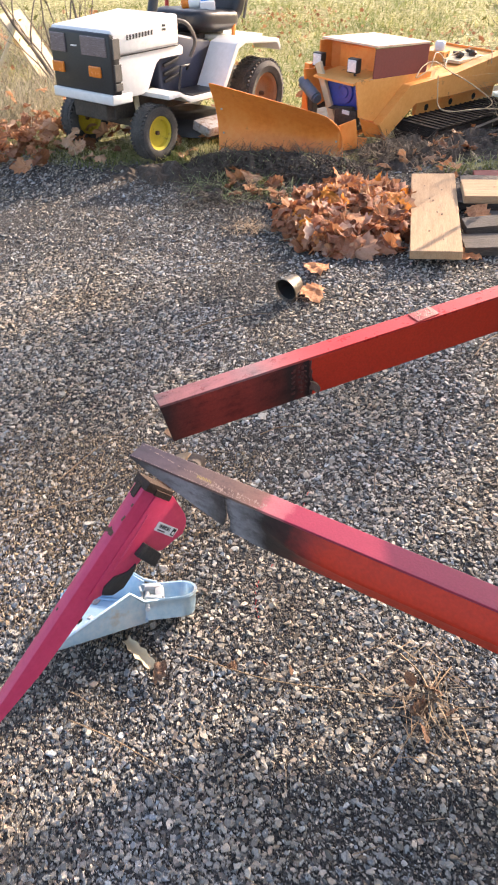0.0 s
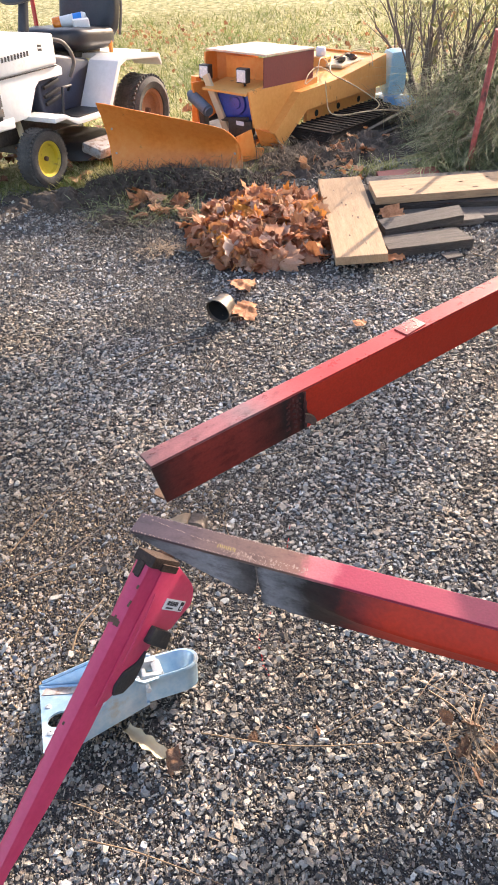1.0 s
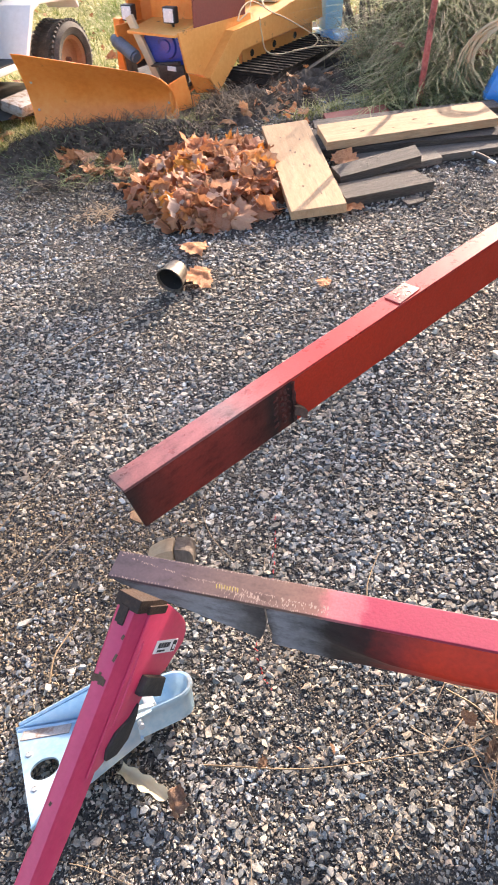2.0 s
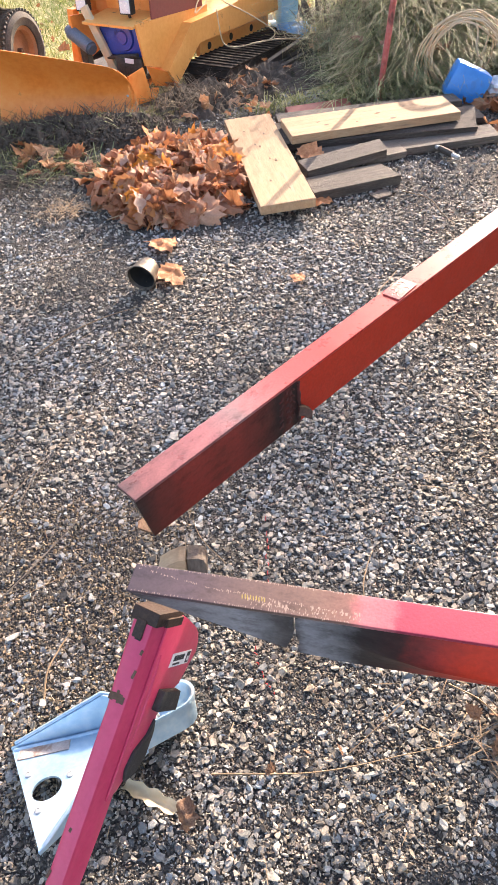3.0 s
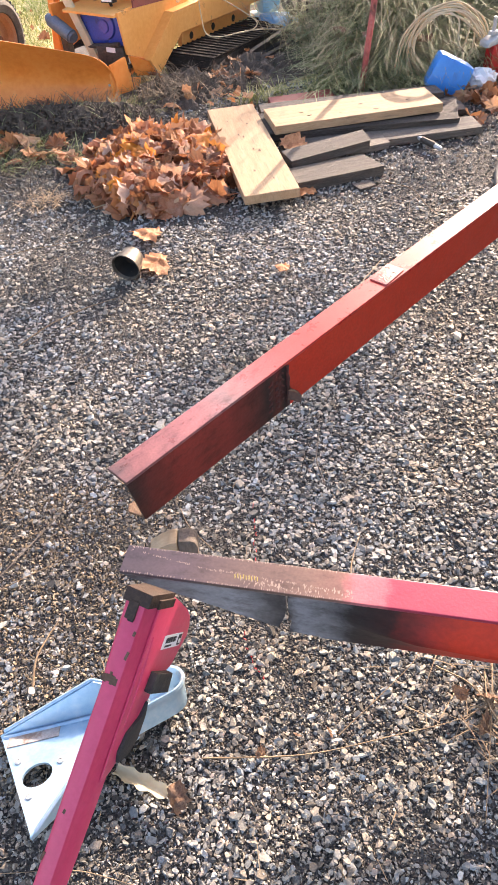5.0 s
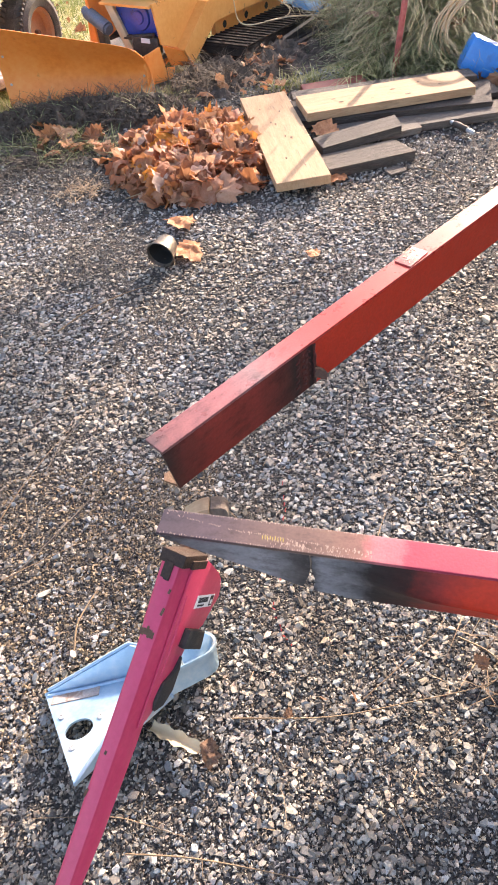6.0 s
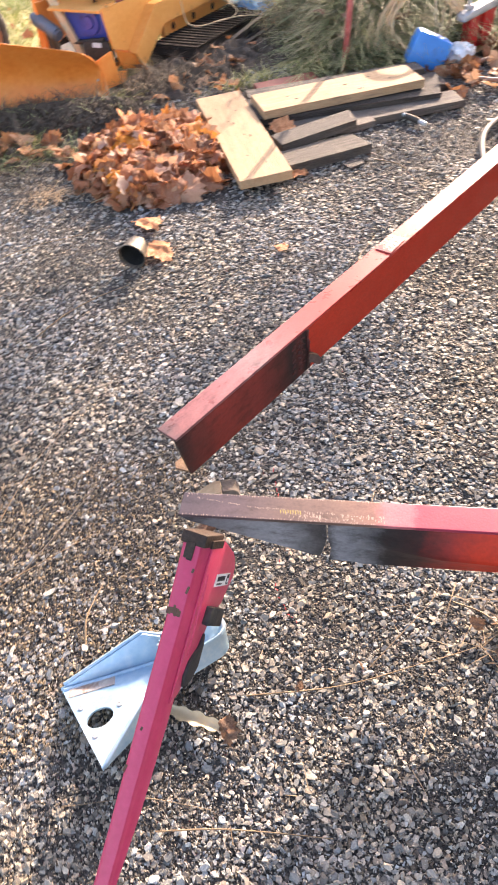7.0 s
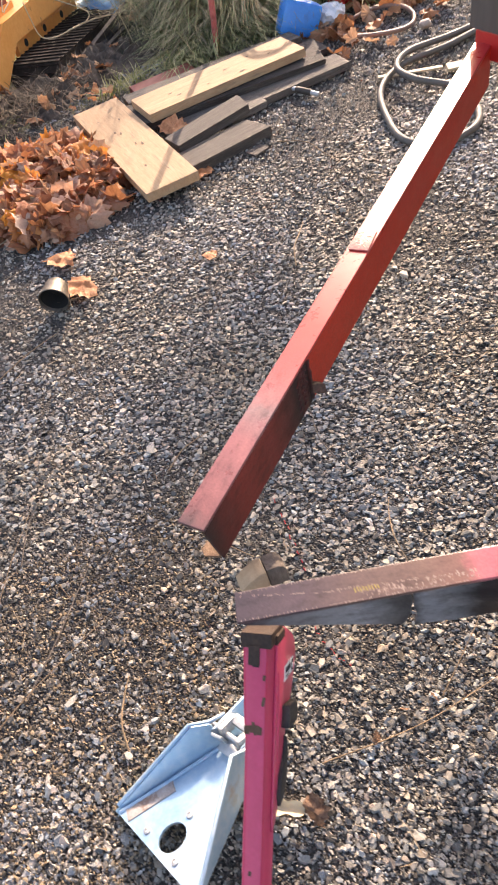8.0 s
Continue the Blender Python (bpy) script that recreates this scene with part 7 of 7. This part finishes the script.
cord("power_cord", [(0.075, 0.40, 0.355), (0.085, 0.405, 0.27), (0.11, 0.41, 0.175), (0.17, 0.46, 0.150), (0.22, 0.60, 0.148), (0.26, 0.72, 0.148), (0.25, 0.80, 0.175), (0.17, 0.76, 0.235), (0.085, 0.68, 0.30), (0.06, 0.54, 0.36), (0.03, 0.46, 0.41),
                    (0.015, 0.39, 0.43), (0.03, 0.28, 0.41), (0.055, 0.20, 0.365)], 0.0036, ROPE, "pale beige cord looped over the crawler arm", "cord", n=10, m=CRAWLER)
cord("power_cord", [(0.05, 0.22, 0.36), (0.045, 0.34, 0.40), (0.0, 0.44, 0.47), (-0.02, 0.54, 0.44), (0.045, 0.50, 0.39), (-0.04, 0.62, 0.40), (-0.12, 0.78, 0.41), (-0.06, 0.95, 0.45), (0.03, 1.00, 0.44), (0.07, 0.98, 0.36)], 0.0035, ROPE, "pale beige cord lying on the crawler deck", "cord", m=CRAWLER)
cord("power_cord", [(0.20, 0.58, 0.147), (0.27, 0.72, 0.147), (0.34, 0.86, 0.13), (0.42, 0.98, 0.10)], 0.0038, ROPE, "pale beige cord trailing off the crawler track", "cord", m=CRAWLER)
for a, b in (((0.36, -0.10, 0.02), (0.40, 1.05, 0.13)), ((0.43, -0.02, 0.02), (0.47, 0.95, 0.07))):
    bar = new("steel_bar", finish(tube(bmesh.new(), [a, b], 0.022, 4), "steel_bar", STEEL_DARK))
    bar.matrix_world = CRAWLER
    tagged(bar, "black steel bar leaning along the crawler track", "steel bar", "steel bars")
bm = bmesh.new()
box(bm, (0.15, 0.15, 0.30), (0, 0, 0.15), None, 0.045)
drum = thing("plastic_drum", "faded pale blue plastic drum behind the crawler", "drum", pose(0.955, 5.62, 0.03, 0, 4, 20))
part("drum_body", bm, PALE_BLUE, drum, smooth=50)
part("drum_foot", box(bmesh.new(), (0.20, 0.20, 0.14), (0, 0, -0.07), None, 0.02), PALE_BLUE, drum)
tarp = new("blue_tarp", finish(box(bmesh.new(), (0.36, 0.26, 0.14), (0, 0, 0.07), None, 0.05), "blue_tarp", BLUE_SHEET, 60))
tarp.matrix_world = pose(1.05, 5.42, -0.09, 6, 8, 25)
tagged(tarp, "crumpled blue plastic sheet in the grass", "plastic sheet")


# ---- right of the lumber ----
JUG = pose(1.620, 3.965, 0.080, 0, 0, -18) @ pose(0, 0, 0, -10, 24, 0) @ Matrix.Scale(0.88, 4)
jug = thing("blue_jug", "blue plastic jug lying tilted against the planks", "jug", JUG)
part("jug_body", box(bmesh.new(), (0.235, 0.17, 0.20), (0, 0, 0), None, 0.035), BLUE_PLASTIC, jug, smooth=50)
part("jug_neck", lathe(bmesh.new(), [(0.026, 0), (0.026, 0.03), (0.022, 0.034), (0, 0.034)], Matrix.Translation((0.117, 0.03, 0.05)) @ pose(0, 0, 0, 0, 90, 0), 16), BLUE_PLASTIC, jug, smooth=40)
bag = bmesh.new()
bmesh.ops.create_icosphere(bag, subdivisions=3, radius=1.0)
for v in bag.verts:
    v.co *= 1 + 0.35 * noise.noise(v.co * 2.2) + 0.2 * noise.noise(v.co * 5)
    v.co = Vector((v.co.x * 0.075, v.co.y * 0.06, v.co.z * 0.055))
bag = new("plastic_bag", finish(bag, "plastic_bag", CLEAR))
bag.location = (1.80, 3.93, 0.055)
tagged(bag, "crumpled clear plastic bag on dry leaves", "plastic bag")

rodm = Vector((0.05, -0.10, 1.0)).normalized()
base_ = Vector((1.195, 4.115, 0.0))
stake = new("red_stake", finish(rod(bmesh.new(), base_, base_ + rodm * 0.72, 0.016, None, 10), "red_stake", RED_WORN, 40))
tagged(stake, "thin red steel stake standing in the grass", "stake")

TONGUE = pose(1.955, 4.08, 0, 0, 0, 18)
tongue = thing("spare_tongue", "upright red tongue stubs carrying a dull cast coupler", "trailer tongue", TONGUE)
for x, h in ((-0.050, 0.195), (0.052, 0.215)):
    part("stub", box(bmesh.new(), (0.075, 0.055, h), (x, 0, h / 2), None, 0.004), RED, tongue, "red steel stub")
bm = bmesh.new()
side = [(-0.16, 0.0), (-0.15, 0.030), (-0.10, 0.040), (0.11, 0.048), (0.11, 0.0)]
prism(bm, side, 0.075, pose(0.02, 0.037, 0.198, 90, -9, 0), 0.012)
part("cast_coupler", bm, GALV, tongue, "dull cast zinc ball coupler", 40)
bm = bmesh.new()
rod(bm, (-0.08, 0, 0.22), (-0.085, 0, 0.31), 0.010)
box(bm, (0.05, 0.03, 0.02), (-0.08, 0, 0.235), None, 0.004)
part("latch", bm, GALV, tongue, smooth=40)
railm = new("red_rail", finish(box(bmesh.new(), (0.36, 0.045, 0.045), (0, 0, 0.0225), None, 0.004), "red_rail", RED))
railm.matrix_world = pose(2.62, 4.28, 0.05, 0, -8, 24)
tagged(railm, "red steel rail lying among dry leaves", "rail")

cord("rubber_hose", [(2.20, 3.24, 0.02), (2.00, 3.21, 0.02), (1.73, 3.20, 0.02), (1.53, 3.06, 0.02), (1.40, 2.80, 0.02), (1.36, 2.62, 0.02), (1.45, 2.50, 0.02), (1.62, 2.52, 0.02), (1.73, 2.66, 0.02), (1.75, 2.82, 0.035),
                     (1.66, 2.98, 0.05), (1.67, 3.14, 0.05), (1.80, 3.24, 0.05), (2.05, 3.27, 0.03), (2.25, 3.30, 0.02)], 0.0145, HOSE, "dusty grey rubber hose looped on gravel", "hose", n=10)
hoop = [(1.92 + 0.20 * math.cos(a), 3.69 + 0.165 * math.sin(a), 0.03 + 0.012 * math.sin(2 * a)) for a in (2 * math.pi * k / 14 - 0.3 for k in range(15))]
cord("brown_hose_ring", hoop, 0.011, HOOP, "ring of brown hose lying on dry leaves", "hose", n=5)
cord("brown_hose_ring", [(2.38 + 0.05 * math.cos(a), 4.10 + 0.03 * math.sin(a), 0.085 + 0.075 * math.sin(a)) for a in (2 * math.pi * k / 12 for k in range(13))], 0.010, HOOP, "loop of brown hose standing in the grass", "hose", n=5)
outer = [(1.38, 0.06), (1.43, 0.21), (1.54, 0.32), (1.70, 0.35), (1.82, 0.27), (1.91, 0.14), (1.94, 0.05)]
inner = [(1.57, -0.01), (1.485, 0.09), (1.49, 0.22), (1.575, 0.30), (1.675, 0.31), (1.78, 0.23), (1.86, 0.15)]
rc = random.Random(77)
for k in range(10):
    f = (k + rc.uniform(-0.3, 0.3)) / 9
    pts = [Vector((a[0] + (b[0] - a[0]) * f + rc.uniform(-0.012, 0.012), 4.13 + 0.02 * rc.random() - 0.004 * k + 0.03 * math.sin(j), a[1] + (b[1] - a[1]) * f + rc.uniform(-0.012, 0.012) + 0.02)) for j, (a, b) in enumerate(zip(outer, inner))]
    if k in (2, 5, 8):
        pts = pts[:5] + [pts[5] + Vector((-0.10, 0, -0.05)), Vector((1.62 + 0.02 * k, 4.12, 0.12))]
    cord("cord_coil", pts, 0.0048, ROPE, "strand of a pale beige cord coil hung in the grass", "cord", "coil of cord", 6)
TOOL = Matrix.Translation((1.27, 3.37, 0.022)) @ Matrix.Rotation(math.atan2(-0.245, 0.091), 4, "Z") @ pose(0, 0, 0, 0, 90, 0)
tool = thing("grease_gun", "thin grey metal grease gun lying on gravel", "hand tool", TOOL)
part("barrel", lathe(bmesh.new(), [(0, 0.0), (0.012, 0.0), (0.014, 0.01), (0.015, 0.085), (0.011, 0.092), (0, 0.092)], None, 14), STEEL_DARK, tool, smooth=40)
part("spout", lathe(bmesh.new(), [(0, -0.12), (0.006, -0.12), (0.009, -0.02), (0.010, 0.001), (0, 0.001)], None, 12), GALV, tool, "pale metal spout", 40)
part("cap", lathe(bmesh.new(), [(0, 0.091), (0.010, 0.091), (0.011, 0.13), (0.007, 0.137), (0, 0.137)], None, 12), GALV, tool, "pale metal end cap", 40)
stone = bmesh.new()
bmesh.ops.create_icosphere(stone, subdivisions=2, radius=0.05)
for v in stone.verts:
    v.co = Vector((v.co.x, v.co.y * 0.8, v.co.z * 0.6)) * (1 + 0.2 * noise.noise(v.co * 30))
for x, y, s in ((2.08, 3.50, 0.7),):
    ob = new("rock", finish(stone.copy(), "rock", STONE, 40))
    ob.location, ob.scale = (x, y, 0.02), (s, s, s)
    tagged(ob, "rounded grey rock on the gravel", "rock")
stone.free()

# dark board fence behind the red rail
shed = thing("board_fence", "dark stained board fence behind leaves", "fence", pose(2.22, 5.00, -0.05, 0, 0, -8))
for k in range(14):
    part("board", box(bmesh.new(), (0.138, 0.022, 0.62), (0.07 + 0.14 * k, 0.004 * (k % 2), 0.31), None, 0.003), FENCE, shed)
part("sill", box(bmesh.new(), (1.96, 0.05, 0.08), (0.98, 0.05, 0.04)), FENCE, shed)

# cream boards that lean crosswise beside the tractor
for a, b, w, lab in (((-3.36, 7.10, -0.28), (-3.80, 7.26, 0.34), 0.30, "cream weathered board leaning crosswise"), ((-4.02, 6.95, -0.27), (-3.64, 7.12, 0.30), 0.30, "tan weathered board leaning on another")):
    a, b = Vector(a), Vector(b)
    ob = new("leaning_board", finish(box(bmesh.new(), (w, 0.03, (b - a).length), (0, 0, (b - a).length / 2), None, 0.004), "leaning_board", CREAM))
    ob.matrix_world = Matrix.Translation(a) @ (b - a).to_track_quat("Z", "Y").to_matrix().to_4x4()
    tagged(ob, lab, "board", "leaning boards")


# ---- shrub: many leaning stems, forked twigs, few leaves ----
def shrub(x, y, stems, height, seed, label, spread=0.9, leaves=900, toward=0.0):
    rnd = random.Random(seed)
    ob = thing("shrub", label, "shrub", Matrix.Translation((x, y, float(ground_z(x, y)))))
    tips = []

    def grow(bm, p, d, length, r, level):
        pts, rad, q = [p.copy()], [r], p.copy()
        n = 6
        for k in range(n):
            d = (d + Vector((rnd.gauss(0, 0.13), rnd.gauss(0, 0.13), 0.05))).normalized()
            q = q + d * length / n
            pts.append(q.copy())
            rad.append(r * (1 - 0.75 * (k + 1) / n))
            if level > 0 and k > 0 and rnd.random() < 0.70:
                side = Vector((rnd.gauss(0, 1), rnd.gauss(0, 1), rnd.gauss(0.35, 0.5))).normalized()
                grow(bm, q, (d + side * 0.8).normalized(), length * rnd.uniform(0.35, 0.6), rad[-1] * 0.6, level - 1)
            if level == 0 and k > 1:
                tips.append(q.copy())
        tube(bm, pts, [max(v, 0.0012) for v in rad], 6 if level > 1 else 4, False)

    for k in range(stems):
        a = rnd.uniform(0, 6.28)
        d = Vector((spread * 0.5 * math.cos(a) + toward, spread * 0.5 * math.sin(a), 1)).normalized()
        bm = bmesh.new()
        grow(bm, Vector((0.12 * math.cos(a), 0.12 * math.sin(a), -0.02)), d, height * rnd.uniform(0.7, 1.1), rnd.uniform(0.008, 0.024), 2)
        part("stem", bm, BARK, ob, "grey-brown leaning stem with twigs", 70)
    r = np.random.default_rng(seed)
    pick = r.integers(0, len(tips), leaves)
    at = np.array([tips[k][:] for k in pick]) + r.normal(0, 0.05, (leaves, 3))
    base = np.array([(0, 0, 0), (0.011, 0.022, 0.003), (0, 0.05, 0), (-0.011, 0.022, 0.003)])
    v = np.einsum("nij,kj->nki", turns(leaves, r), base) * r.uniform(0.6, 1.4, (leaves, 1, 1)) + at[:, None]
    soup("crown", v.reshape(-1, 3), np.arange(leaves * 4).reshape(-1, 4), SHRUB_LEAF, "stuff", "sparse small yellowing leaves", "", False, ob)
    return ob


def poplar(across, along, fork, tall, girth, limbs, spread, seed):
    """A narrow tree after leaf fall, out of view and added to shade the drive, placed across and along the line to the
    sun: a bare trunk, and from its fork upright limbs with twigs.
    """
    rnd = random.Random(seed)
    x, y = across * math.cos(SUN_AZ) + along * math.sin(SUN_AZ), along * math.cos(SUN_AZ) - across * math.sin(SUN_AZ)
    ob = thing("shade_tree", "tall bare poplar, unseen, added to shade the drive", "tree", Matrix.Translation((x, y, 0)), "row of poplars")
    part("trunk", tube(bmesh.new(), [(0, 0, -0.1), (0, 0, 0.3), (0.01, 0.01, fork * 0.5), (0, 0, fork + 0.3)], [0.10, 0.065, 0.045, 0.022], 10), BARK, ob, smooth=60)
    for k in range(limbs):
        a = 2 * math.pi * k / limbs + rnd.uniform(-0.3, 0.3)
        out = Vector((math.cos(a), math.sin(a), 0)) * spread * rnd.uniform(0.3, 1.0)
        start, top = fork - 0.1 + 0.25 * rnd.random(), tall * rnd.uniform(0.7, 1.15)
        line = [Vector((0, 0, start)), out * 0.75 + Vector((0, 0, start + 0.12))]
        line += [out + Vector((rnd.gauss(0, 0.03), rnd.gauss(0, 0.03), fork + top * f)) for f in (0.4, 0.6, 0.8, 1.0)]
        bm = tube(bmesh.new(), line, [girth * f for f in (0.7, 0.9, 0.85, 0.7, 0.5, 0.25)], 7)
        for p in line[1:]:
            for _ in range(3):
                side = Vector((rnd.gauss(0, 0.14), rnd.gauss(0, 0.14), rnd.uniform(0.1, 0.35)))
                tube(bm, [p, p + side * 0.6, p + side], [0.009, 0.007, 0.003], 4)
        part("limb", bm, BARK, ob, smooth=70)
    return ob


shrub(1.28, 5.50, 24, 0.95, 4, "bushy shrub of bare leaning stems beside the crawler", 0.9, 260, 0.08)
shrub(1.95, 5.75, 9, 0.45, 9, "bushy shrub of thin bare stems in the grass", 0.9, 150, 0.2)
shrub(-2.95, 6.6, 8, 1.3, 17, "small bare twiggy shrub beside leaning boards", 1.0, 200)

# unseen poplars, added up-sun of the drive to shade it
poplar(-1.88, 24.0, 9.00, 0.62, 0.036, 16, 0.42, 60)
poplar(-0.92, 24.0, 8.80, 0.34, 0.018, 12, 0.36, 61)
